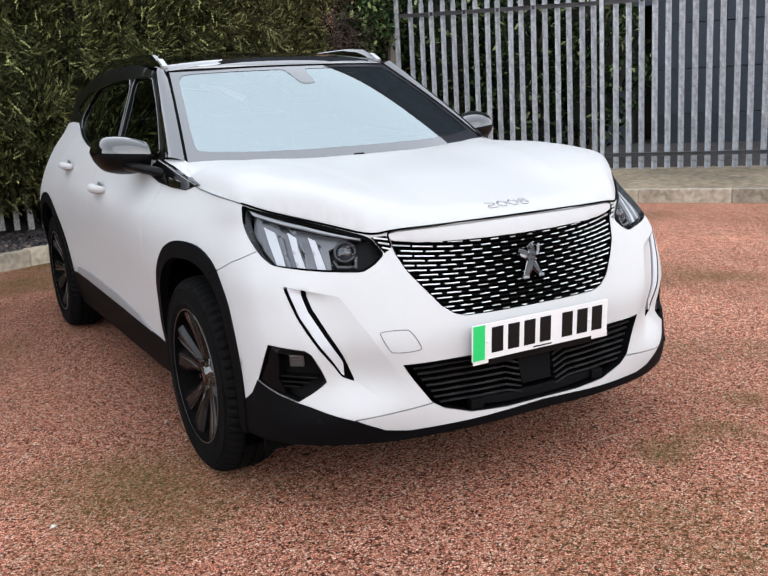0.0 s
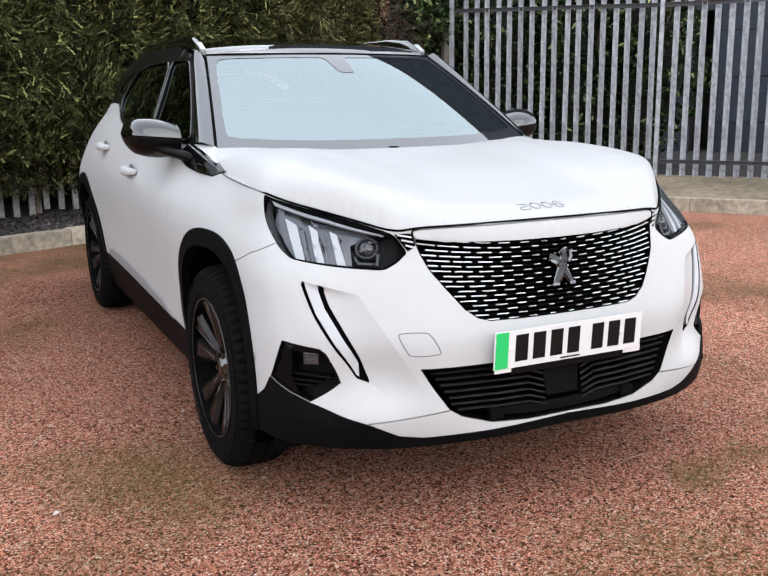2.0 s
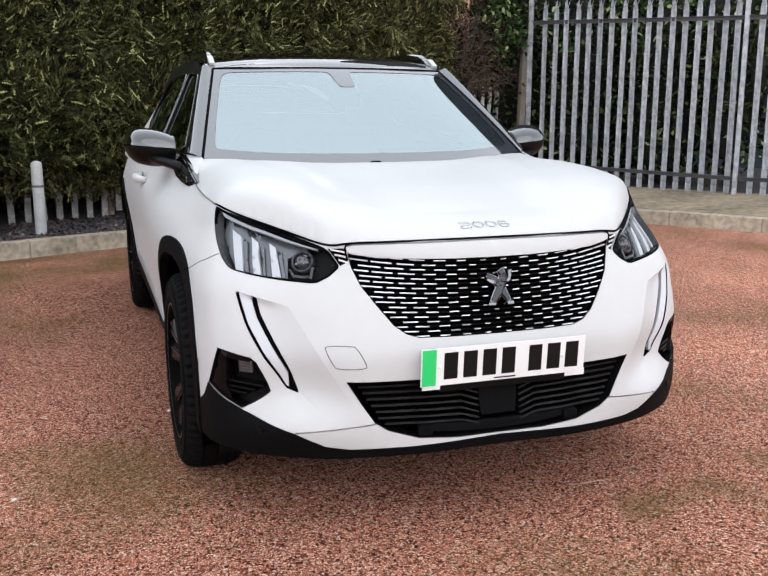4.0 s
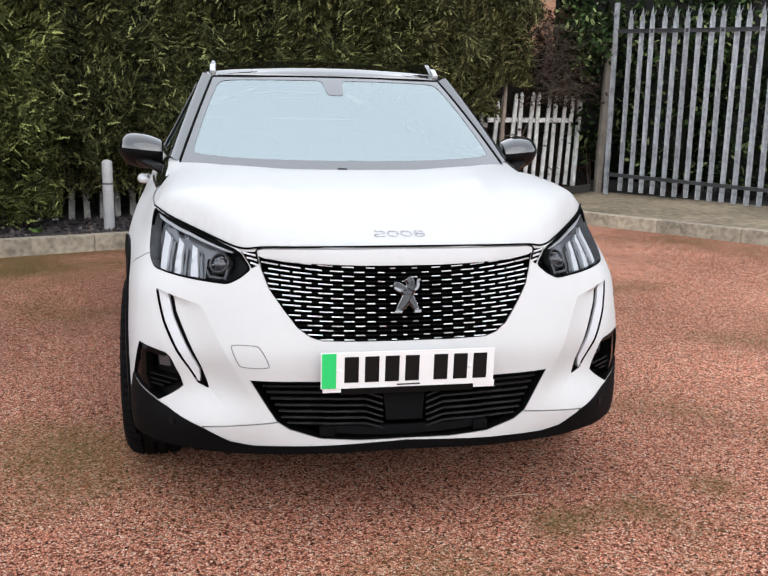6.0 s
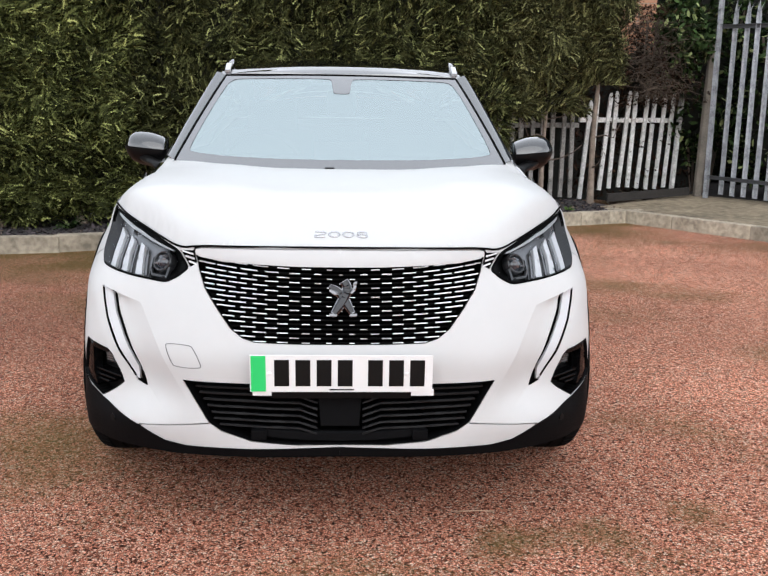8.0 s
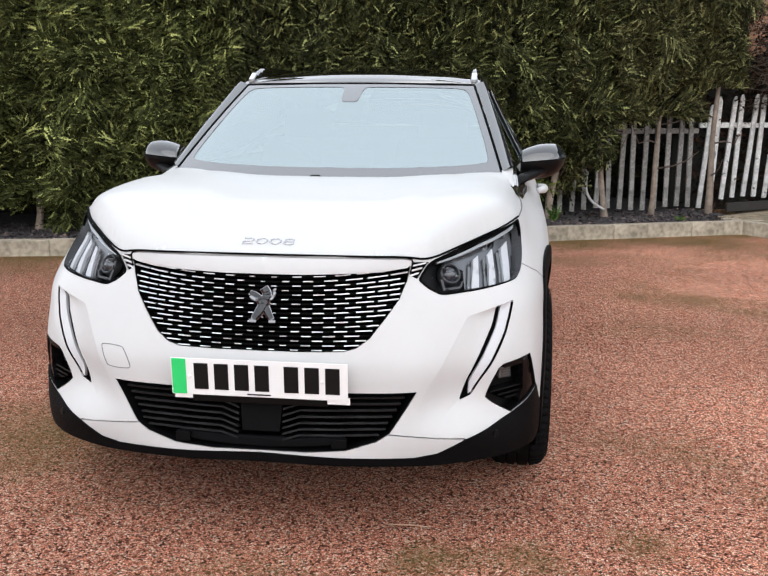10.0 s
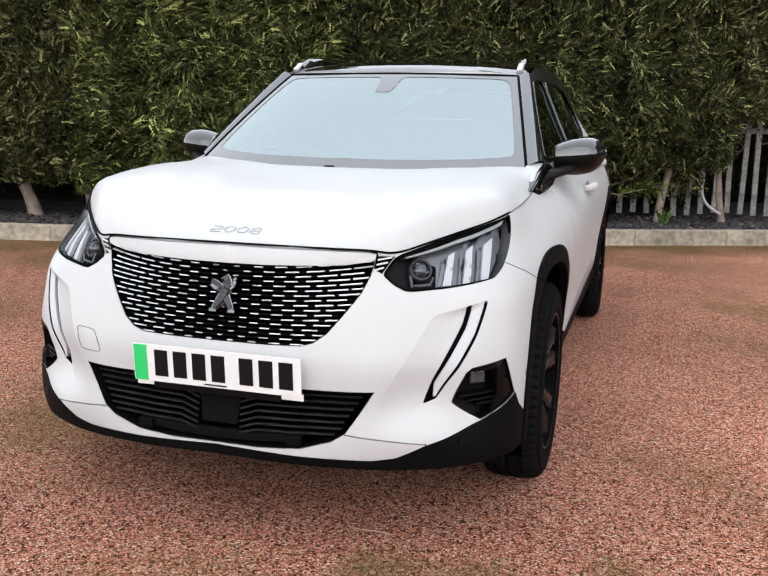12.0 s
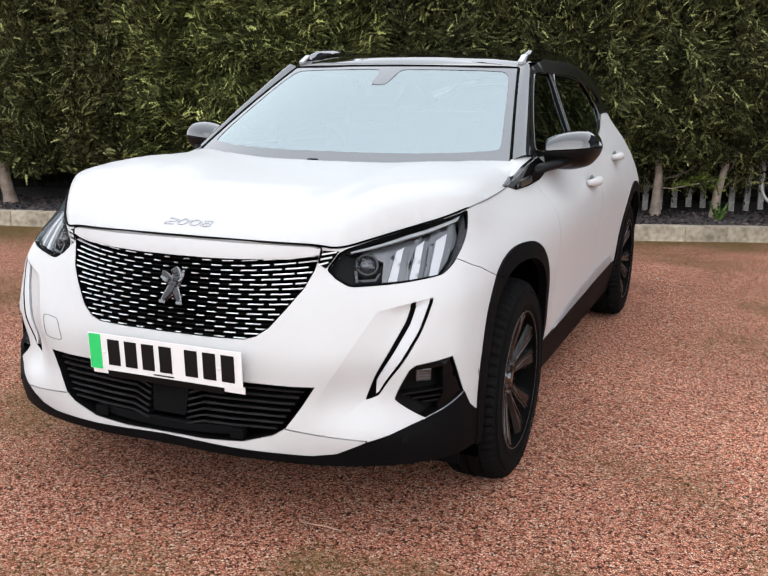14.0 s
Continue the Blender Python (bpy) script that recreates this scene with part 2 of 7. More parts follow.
def panel(name, v2, tris, shape, mat, parent, sides=(1,), depth=0.012, lift=0.0, label=""):
    """One sheet-metal panel: triangles of the plane laid on shape(u, v) -> (n, 3), with edges turned in by depth; on one side of the car or both."""
    used = np.unique(tris)
    remap = -np.ones(len(v2), int)
    remap[used] = np.arange(len(used))
    t = remap[tris]
    p = shape(v2[used, 0], v2[used, 1])
    nrm = np.zeros_like(p)
    fn = np.cross(p[t[:, 1]] - p[t[:, 0]], p[t[:, 2]] - p[t[:, 0]])
    for k in range(3):
        np.add.at(nrm, t[:, k], fn)
    nrm /= np.linalg.norm(nrm, axis=1)[:, None] + 1e-12
    p = p + nrm * lift
    half = {}
    for a, b, c in t:
        for e in ((a, b), (b, c), (c, a)):
            half[e] = 1
    border = [e for e in half if (e[1], e[0]) not in half and not (abs(p[e[0]][0]) < 1e-4 and abs(p[e[1]][0]) < 1e-4)]
    verts, faces = [list(q) for q in p], [tuple(x) for x in t]
    if depth:
        at = {}
        for e in border:
            for q in e:
                if q not in at:
                    at[q] = len(verts)
                    verts.append(list(p[q]))
                    verts.append(list(p[q] - nrm[q] * depth))
        for a, b in border:
            faces.append((at[b], at[a], at[a] + 1, at[b] + 1))
    allv, allf = [], []
    for s in sides:
        n0 = len(allv)
        allv += [(q[0] * s, q[1], q[2]) for q in verts]
        allf += [tuple(n0 + i for i in (x if s > 0 else x[::-1])) for x in faces]
    bm = bmesh.new()
    vs = [bm.verts.new(q) for q in allv]
    for x in allf:
        try:
            bm.faces.new([vs[i] for i in x])
        except ValueError:
            pass
    if len(sides) == 2:
        bmesh.ops.remove_doubles(bm, verts=[q for q in bm.verts if abs(q.co.x) < 1e-4], dist=2e-4)
    return part(name, bm, mat, parent, label, smooth=True)


def grid_sheet(nu, nv, at):
    """Verts and faces of a grid with at(i / nu, j / nv)."""
    verts = [at(i / nu, j / nv) for j in range(nv + 1) for i in range(nu + 1)]
    faces = [(j * (nu + 1) + i, j * (nu + 1) + i + 1, (j + 1) * (nu + 1) + i + 1, (j + 1) * (nu + 1) + i) for j in range(nv) for i in range(nu)]
    return verts, faces
# ---- body skin of the car: plan curves at several heights, blended ----
SKIN_Z, SKIN_P = [], []


def level(z, nose, corner, flank, tail):
    """One plan curve of the half body: y at x = 0, 0.25, 0.45; five points round the corner; x at six stations along the flank; half width and y of the tail."""
    pts = [(x, y) for x, y in zip((0.0, 0.25, 0.45), nose)] + list(corner)
    pts += [(x, y) for x, y in zip(flank, (0.80, 1.20, 2.0, 2.8, 3.39, 3.8))]
    w, y = tail
    pts += [(w, y - 0.13), (w - 0.22, y - 0.02), (0.0, y + 0.05)]
    SKIN_Z.append(z)
    SKIN_P.append(pts)


level(0.20, (0.02, 0.03, 0.06), ((0.58, 0.115), (0.69, 0.19), (0.77, 0.285), (0.80, 0.39), (0.80, 0.58)), (0.79, 0.79, 0.79, 0.79, 0.79, 0.77), (0.70, 4.13))
level(0.262, (-0.012, 0.0, 0.045), ((0.585, 0.10), (0.70, 0.175), (0.785, 0.27), (0.817, 0.39), (0.822, 0.58)), (0.81, 0.81, 0.81, 0.81, 0.81, 0.79), (0.73, 4.18))
level(0.32, (-0.012, 0.0, 0.035), ((0.59, 0.088), (0.70, 0.165), (0.785, 0.26), (0.820, 0.39), (0.832, 0.58)), (0.835, 0.825, 0.825, 0.825, 0.83, 0.81), (0.75, 4.22))
level(0.42, (0.008, 0.018, 0.048), ((0.575, 0.12), (0.67, 0.17), (0.775, 0.25), (0.822, 0.39), (0.836, 0.58)), (0.847, 0.842, 0.838, 0.838, 0.847, 0.83), (0.77, 4.24))
level(0.54, (0.008, 0.018, 0.048), ((0.58, 0.112), (0.695, 0.178), (0.78, 0.262), (0.822, 0.40), (0.838, 0.58)), (0.855, 0.852, 0.848, 0.848, 0.86, 0.845), (0.78, 4.22))
level(0.63, (0.028, 0.04, 0.078), ((0.58, 0.138), (0.70, 0.20), (0.775, 0.282), (0.815, 0.40), (0.834, 0.58)), (0.858, 0.862, 0.858, 0.858, 0.87, 0.855), (0.78, 4.20))
level(0.71, (0.048, 0.064, 0.112), ((0.58, 0.168), (0.70, 0.228), (0.768, 0.305), (0.806, 0.405), (0.830, 0.58)), (0.855, 0.868, 0.868, 0.868, 0.875, 0.85), (0.76, 4.18))
level(0.79, (0.066, 0.087, 0.150), ((0.58, 0.212), (0.69, 0.285), (0.748, 0.362), (0.782, 0.45), (0.815, 0.60)), (0.845, 0.866, 0.872, 0.873, 0.872, 0.84), (0.74, 4.16))
level(0.85, (0.088, 0.108, 0.168), ((0.58, 0.262), (0.675, 0.345), (0.732, 0.425), (0.765, 0.51), (0.792, 0.64)), (0.82, 0.846, 0.866, 0.870, 0.860, 0.82), (0.72, 4.14))
level(0.93, (0.25, 0.28, 0.34), ((0.58, 0.39), (0.66, 0.435), (0.708, 0.48), (0.738, 0.525), (0.752, 0.65)), (0.76, 0.775, 0.83, 0.848, 0.832, 0.785), (0.68, 4.10))
level(1.04, (0.50, 0.52, 0.55), ((0.56, 0.58), (0.60, 0.61), (0.63, 0.64), (0.65, 0.68), (0.67, 0.72)), (0.68, 0.705, 0.782, 0.80, 0.775, 0.72), (0.62, 4.06))
level(1.13, (0.55, 0.57, 0.60), ((0.53, 0.62), (0.56, 0.64), (0.58, 0.66), (0.60, 0.70), (0.62, 0.74)), (0.63, 0.66, 0.728, 0.745, 0.71, 0.65), (0.56, 4.02))
level(1.26, (0.60, 0.61, 0.63), ((0.49, 0.65), (0.51, 0.67), (0.53, 0.69), (0.55, 0.72), (0.57, 0.75)), (0.58, 0.60, 0.655, 0.670, 0.635, 0.58), (0.50, 3.95))
level(1.37, (0.66, 0.67, 0.69), ((0.45, 0.70), (0.47, 0.71), (0.49, 0.725), (0.51, 0.74), (0.53, 0.76)), (0.535, 0.548, 0.597, 0.612, 0.585, 0.54), (0.46, 3.86))
level(1.45, (0.70, 0.71, 0.72), ((0.41, 0.73), (0.43, 0.74), (0.45, 0.75), (0.46, 0.76), (0.48, 0.775)), (0.485, 0.50, 0.545, 0.56, 0.535, 0.49), (0.42, 3.76))
SKIN_Z, SKIN_P = np.array(SKIN_Z), np.array(SKIN_P)
SKIN_U = np.concatenate([[0.0], np.cumsum(np.linalg.norm(np.diff(SKIN_P[4], axis=0), axis=1))])


def hermite(knots, values, q):
    """Smooth curve through values (n, ...) at knots, at the places q (m,)."""
    q = np.clip(q, knots[0], knots[-1])
    h = np.diff(knots)
    shape = (-1,) + (1,) * (values.ndim - 1)
    d = np.diff(values, axis=0) / h.reshape(shape)
    m = np.empty_like(values)
    m[0], m[-1] = d[0], d[-1]
    w = (h[1:] / (h[:-1] + h[1:])).reshape(shape)
    m[1:-1] = d[:-1] * w + d[1:] * (1 - w)
    i = np.clip(np.searchsorted(knots, q, side="right") - 1, 0, len(h) - 1)
    hh = h[i].reshape(shape)
    t = ((q - knots[i]) / h[i]).reshape(shape)
    return (values[i] * (2 * t ** 3 - 3 * t ** 2 + 1) + m[i] * hh * (t ** 3 - 2 * t ** 2 + t)
            + values[i + 1] * (3 * t ** 2 - 2 * t ** 3) + m[i + 1] * hh * (t ** 3 - t ** 2))


FINE_U = np.linspace(0, SKIN_U[-1], 900)
FINE_Z = np.linspace(SKIN_Z[0], SKIN_Z[-1], 500)
_rows = hermite(SKIN_U, np.swapaxes(SKIN_P, 0, 1), FINE_U)          # (u, level, 2)
FINE = hermite(SKIN_Z, np.swapaxes(_rows, 0, 1), FINE_Z)            # (z, u, 2)

# the hollow panel between each upright running light and the middle of the bumper
SCOOP_IN = ((0.345, 0.392), (0.42, 0.452), (0.53, 0.517), (0.635, 0.572), (0.674, 0.592))          # height, half width
_x, _z = FINE[:, :, 0], FINE_Z[:, None]
_in = np.interp(FINE_Z, *zip(*SCOOP_IN))[:, None]
_out = np.interp(FINE_Z, (0.42, 0.498, 0.575, 0.645, 0.70), (0.575, 0.60, 0.637, 0.664, 0.672))[:, None]
_far = _out + 0.075
_rise = np.clip((_x - _in) / (_out - _in), 0, 1)
_fall = np.clip((_far - _x) / (_far - _out), 0, 1)
_lip = 0.697 + 0.28 * (_x - 0.672)
dented = 0.015 * (1 - (1 - _rise) ** 1.7) * _fall * np.clip((_lip - _z) / 0.014, 0, 1) * np.clip((_z - 0.35) / 0.12, 0, 1) * (np.arange(len(FINE_U)) < 330)
FINE[:, :, 1] += dented


def skin(u, z):
    """Points (n, 3) of the half body with x >= 0, from length along the plan curve and height."""
    u, z = np.atleast_1d(np.asarray(u, float)), np.atleast_1d(np.asarray(z, float))
    a = np.clip(u / FINE_U[-1], 0, 1) * (len(FINE_U) - 1)
    b = np.clip((z - FINE_Z[0]) / (FINE_Z[-1] - FINE_Z[0]), 0, 1) * (len(FINE_Z) - 1)
    i, j = np.minimum(a.astype(int), len(FINE_U) - 2), np.minimum(b.astype(int), len(FINE_Z) - 2)
    a, b = (a - i)[:, None], (b - j)[:, None]
    p = (FINE[j, i] * (1 - a) * (1 - b) + FINE[j, i + 1] * a * (1 - b) + FINE[j + 1, i] * (1 - a) * b + FINE[j + 1, i + 1] * a * b)
    return np.column_stack([p, z])


def at_x(x, z):
    """u of the nose or corner at that half width and height."""
    lo, hi = 0.0, float(SKIN_U[8])
    for _ in range(40):
        mid = (lo + hi) / 2
        if skin(mid, z)[0, 0] < x:
            lo = mid
        else:
            hi = mid
    return (lo + hi) / 2


def at_y(y, z):
    """u of the corner or flank at that length and height."""
    lo, hi = float(SKIN_U[2]), float(SKIN_U[14])
    for _ in range(40):
        mid = (lo + hi) / 2
        if skin(mid, z)[0, 1] < y:
            lo = mid
        else:
            hi = mid
    return (lo + hi) / 2


def nose_at(x, z, lift=0.0):
    """The point of the nose at half width x (either sign) and height z, moved outward by lift."""
    ax = abs(x)

    def y_at(xx, zz):
        row = FINE[int(np.clip(round((zz - FINE_Z[0]) / (FINE_Z[1] - FINE_Z[0])), 0, len(FINE_Z) - 1))]
        return float(np.interp(xx, row[:420, 0], row[:420, 1]))
    y = y_at(ax, z)
    n = Vector((y_at(ax + 0.006, z) - y_at(max(0.0, ax - 0.006), z), -0.012, (y_at(ax, z + 0.008) - y_at(ax, z - 0.008)) * 0.75)).normalized()
    p = Vector((ax, y, z)) + n * lift
    return Vector((p.x if x >= 0 else -p.x, p.y, p.z))

# ---- the car ----
car = thing("car", "white compact crossover car with black roof parked on red gravel", "car")
HUB_F, HUB_R, HUB_Z, TYRE = 0.775, 3.38, 0.337, 0.337


def nose(pts):
    """Outline on the nose from half widths and heights."""
    return [(at_x(x, z), z) for x, z in pts]


def flank(pts):
    """Outline on the flank from lengths and heights."""
    return [(at_y(y, z), z) for y, z in pts]


def arch(hub, half, top, low=0.0, n=40):
    """Outline of a wheel arch: a squared arc about the hub, down to the height low."""
    out = []
    for i in range(n + 1):
        a = math.pi * i / n
        c, s = math.cos(a), math.sin(a)
        y = hub - half * math.copysign(abs(c) ** 0.86, c)
        out.append((y, HUB_Z + top * abs(s) ** 0.86))
    return [(out[0][0] + 0.01, low)] + out + [(out[-1][0] - 0.01, low)]


# outlines of what is let into the body
HOOD_EDGE = [(0.0, 0.087, 0.853), (0.308, 0.116, 0.849), (0.413, 0.146, 0.847), (0.473, 0.170, 0.836), (0.552, 0.252, 0.864), (0.625, 0.342, 0.888), (0.69, 0.43, 0.909),
             (0.733, 0.512, 0.931), (0.748, 0.687, 0.945), (0.742, 0.92, 0.958), (0.722, 1.06, 0.966), (0.69, 1.20, 1.012), (0.662, 1.25, 1.03)]
lamp_line = [(0.733, 0.929), (0.69, 0.907), (0.625, 0.886), (0.556, 0.862), (0.475, 0.832), (0.443, 0.781), (0.476, 0.754), (0.515, 0.735), (0.61, 0.743), (0.69, 0.756),
             (0.731, 0.765), (0.745, 0.79), (0.748, 0.83), (0.744, 0.88)]
grille_line = [(0.0, 0.583), (0.132, 0.583), (0.246, 0.586), (0.282, 0.597), (0.317, 0.623), (0.361, 0.68), (0.396, 0.73), (0.415, 0.779), (0.424, 0.822), (0.40, 0.815), (0.344, 0.806),
               (0.22, 0.802), (0.115, 0.799), (0.0, 0.799)]
link_line = [(0.421, 0.795), (0.443, 0.783), (0.474, 0.831), (0.434, 0.834), (0.428, 0.82)]
intake_line = [(0.0, 0.292), (0.132, 0.290), (0.255, 0.298), (0.343, 0.325), (0.38, 0.349), (0.456, 0.470), (0.0, 0.462)]
drl_line = [(0.725, 0.711), (0.672, 0.697), (0.663, 0.645), (0.634, 0.575), (0.597, 0.498), (0.572, 0.425), (0.608, 0.441), (0.665, 0.528), (0.706, 0.617)]
scoop_line = [(x, z) for z, x in SCOOP_IN] + [(0.671, 0.696), (0.6615, 0.645), (0.6325, 0.575), (0.5955, 0.498), (0.568, 0.424), (0.52, 0.375), (0.48, 0.345)]
fog_line = [(0.78, 0.545), (0.70, 0.528), (0.685, 0.515), (0.648, 0.43), (0.726, 0.374), (0.765, 0.396), (0.803, 0.432)]
low_line = [(0.0, 0.287), (0.27, 0.276), (0.45, 0.272), (0.515, 0.281), (0.593, 0.318), (0.655, 0.340), (0.726, 0.373), (0.765, 0.395), (0.803, 0.431), (0.811, 0.388), (0.819, 0.358)]
arch_f, arch_r = arch(HUB_F, 0.392, 0.460), arch(HUB_R, 0.392, 0.462)
well_f, well_r = arch(HUB_F, 0.352, 0.405), arch(HUB_R, 0.352, 0.405)
TOP = [(1.06, 0.966), (1.20, 0.992), (1.39, 1.030), (1.70, 1.038), (2.16, 1.046), (2.35, 1.058), (2.55, 1.080), (2.75, 1.113), (2.92, 1.152), (3.08, 1.183), (3.3, 1.187), (3.6, 1.184), (3.9, 1.18)]
u_end = float(SKIN_U[-1])
outline = ([(0.0, 0.258)] + nose([(0.3, 0.250), (0.5, 0.243), (0.7, 0.243), (0.79, 0.248)]) + flank([(0.36, 0.25), (0.45, 0.235), (1.15, 0.215), (1.5, 0.20), (2.8, 0.20), (3.9, 0.20)]) + [(u_end, 0.20), (u_end, 1.18)] + flank(TOP[::-1])
           + [(at_x(x, z) if y < 0.6 else at_y(y, z), z) for x, y, z in HOOD_EDGE[9:0:-1]] + [(0.0, 0.853)])
black_low = [(0.0, 0.19)] + nose(low_line)[::1]
clad_f = [p for p in flank([(y, max(z, 0.195)) for y, z in arch_f])]
clad_r = [p for p in flank([(y, max(z, 0.195)) for y, z in arch_r])]
sill = flank([(1.10, 0.195), (1.14, 0.360), (1.35, 0.364), (2.0, 0.380), (2.95, 0.392), (3.0, 0.195)])
low_poly = [(0.0, 0.195)] + nose(low_line) + flank([(0.42, 0.36), (0.42, 0.195)])
tail_low = flank([(3.75, 0.195), (3.76, 0.40)]) + [(u_end - 0.001, 0.42), (u_end - 0.001, 0.195)]
inset = flank([(1.38, 0.368), (1.6, 0.410), (1.97, 0.433), (2.55, 0.446), (2.78, 0.444), (2.86, 0.414), (2.82, 0.398), (2.3, 0.390), (1.8, 0.380)])
SEAM = 0.005
regions = {
    "low": low_poly, "sill": sill, "tail_low": tail_low, "clad_f": clad_f, "clad_r": clad_r,
    "lamp": rounded(nose(lamp_line), 0.14, 2), "grille": nose(grille_line), "link": nose(link_line), "intake": nose(intake_line),
    "scoop": nose(scoop_line), "drl": rounded(nose(drl_line), 0.10, 1), "fog": nose(fog_line), "inset": inset,
    "well_f": flank([(y, max(z, 0.195)) for y, z in well_f]), "well_r": flank([(y, max(z, 0.195)) for y, z in well_r]),
    "seam_bumper": ribbon(dense([(at_x(0.748, 0.80), 0.80)] + flank([(0.46, 0.765), (0.58, 0.715)]), 0.03, False), 0.0028),
    "seam_split": ribbon(dense(nose([(0.596, 0.320), (0.49, 0.333), (0.378, 0.347)]), 0.03, False), 0.004),
    "seam_strip": ribbon(dense(nose([(0.0, 0.8485), (0.308, 0.8455), (0.405, 0.8435), (0.428, 0.838), (0.426, 0.822)]), 0.02, False), SEAM),
    "seam_door": ribbon(dense(flank([(1.30, 0.372), (1.27, 0.60), (1.25, 0.80), (1.27, 0.99)]), 0.03, False), 0.0026),
    "seam_mid": ribbon(dense(flank([(2.20, 0.45), (2.20, 0.8), (2.15, 1.04)]), 0.03, False), 0.0026),
    "seam_rear": ribbon(dense(flank([(2.83, 0.42), (2.93, 0.6), (3.05, 0.79), (3.12, 0.93), (3.02, 1.08), (2.96, 1.155)]), 0.03, False), 0.0026),
}
v2, tris, tag, piece = cut_sheet(outline, regions, 0.018)
mid = v2[tris].mean(1)


def region(name):
    return tris[tag == name]


# the painted skin, parted along the joints
MID3 = skin(mid[:, 0], mid[:, 1])
_y, _zz = MID3[:, 1], mid[:, 1]
behind_rear = _y > np.interp(_zz, (0.42, 0.60, 0.79, 0.93, 1.08, 1.155), (2.83, 2.93, 3.05, 3.12, 3.02, 2.96))
behind_mid = _y > np.interp(_zz, (0.8, 1.04), (2.20, 2.15))
behind_door = _y > np.interp(_zz, (0.372, 0.60, 0.80, 0.99), (1.30, 1.27, 1.25, 1.27))
below_joint = (_y < 0.8) & (_zz < np.interp(_y, (0.42, 0.46, 0.58, 0.80), (0.80, 0.765, 0.715, 0.66))) | (MID3[:, 0] < 0.47) & (_y < 0.3)
paint = {"rear_quarter": behind_rear, "rear_door": behind_mid & ~behind_rear, "front_door": behind_door & ~behind_mid & ~behind_rear, "front_bumper": below_joint, "fender": ~behind_door & ~below_joint}


def painted(name):
    return tris[(tag == "") & paint[name]]


panel("front_bumper", v2, painted("front_bumper"), skin, WHITE, car, (1, -1))
for s in (1, -1):
    panel("bumper_scoop", v2, region("scoop"), skin, WHITE, car, (s,), 0.0, 0.0, "hollowed face of the bumper beside the running light")
    for name in ("fender", "front_door", "rear_door", "rear_quarter"):
        panel(name, v2, painted(name), skin, WHITE, car, (s,))
    panel("arch_cladding", v2, region("clad_f"), skin, BLACK_PLASTIC, car, (s,), 0.03, 0.008, "black textured plastic wheel arch trim")
    panel("arch_cladding", v2, region("clad_r"), skin, BLACK_PLASTIC, car, (s,), 0.03, 0.008, "black textured plastic wheel arch trim")
    panel("sill", v2, region("sill"), skin, BLACK_PLASTIC, car, (s,), 0.03, 0.006)
    panel("sill_trim", v2, region("inset"), skin, SILL_GREY, car, (s,), 0.012, 0.007, "glossy grey strip along the sill")
panel("lower_bumper", v2, region("low"), skin, BLACK_PLASTIC, car, (1, -1), 0.03, 0.003, "black plastic chin")
panel("tail_cladding", v2, region("tail_low"), skin, BLACK_PLASTIC, car, (1, -1), 0.02)


# hood: a crowned sheet, rolled down to its front edge
HE = np.array(HOOD_EDGE)
HC_Y = np.array([0.0, 0.087, 0.16, 0.30, 0.60, 0.85, 1.05, 1.26])
HC_Z = np.array([0.840, 0.872, 0.893, 0.926, 0.976, 1.001, 1.013, 1.024])


HS_Y = (0.10, 0.30, 0.45, 0.60, 0.80, 1.00, 1.12, 1.20)          # shoulders of the hood
HS_Z = (0.0, 0.040, 0.047, 0.044, 0.034, 0.016, 0.003, 0.0)


def hood_z(x, y):
    x, y = np.abs(np.asarray(x, float)), np.asarray(y, float)
    ridge = 0.011 / (1 + np.exp(-(0.36 + 0.16 * (y - 0.3) - x) / 0.016)) * np.clip((y - 0.25) / 0.25, 0, 1) * np.clip((1.15 - y) / 0.2, 0, 1)

    def crown(xx, yy):
        drop = np.interp(yy, (0.1, 0.5, 0.7, 0.9, 1.06, 1.2, 1.26), (0.022, 0.032, 0.042, 0.049, 0.049, 0.009, 0.0))
        rise = np.interp(yy, HS_Y, HS_Z)
        t = np.clip((xx - 0.20) / 0.36, 0, 1)
        edge = np.clip(xx / 0.742, 0, 1.0) ** 14
        return hermite(HC_Y, HC_Z, yy) + rise * t * t * (3 - 2 * t) * (1 - edge) - drop * edge
    yf, ze = np.interp(x, HE[:9, 0], HE[:9, 1]), np.interp(x, HE[:9, 0], HE[:9, 2])
    d = np.maximum(y - yf, 0)
    lack = crown(x, yf) - ze
    side = np.interp(y, (0.90, 1.06, 1.20, 1.25), (0.0, 0.012, 0.006, 0.002)) * np.exp(-np.maximum(np.interp(y, HE[8:, 1], HE[8:, 0]) - x, 0) / 0.05)
    heel = 0.013 * np.clip((x - 0.30) / 0.28, 0, 1) * np.clip((y - 0.92) / 0.22, 0, 1)      # rear corners rise to the pillar foot
    return crown(x, y) - lack * np.exp(-d / 0.022) - side + ridge + heel - 0.003


def hood_shape(x, y):
    return np.column_stack([x, y, hood_z(x, y)])


back = [(0.0, 1.005), (0.25, 1.03), (0.45, 1.09), (0.60, 1.18)]
hood_poly = [(0.0, 0.089)] + [(x, y + 0.001) for x, y, z in HOOD_EDGE[1:]] + back[::-1]
hv, ht, _, _ = cut_sheet(hood_poly, {}, 0.013)
panel("hood", hv, ht, hood_shape, WHITE, car, (1, -1), 0.012)

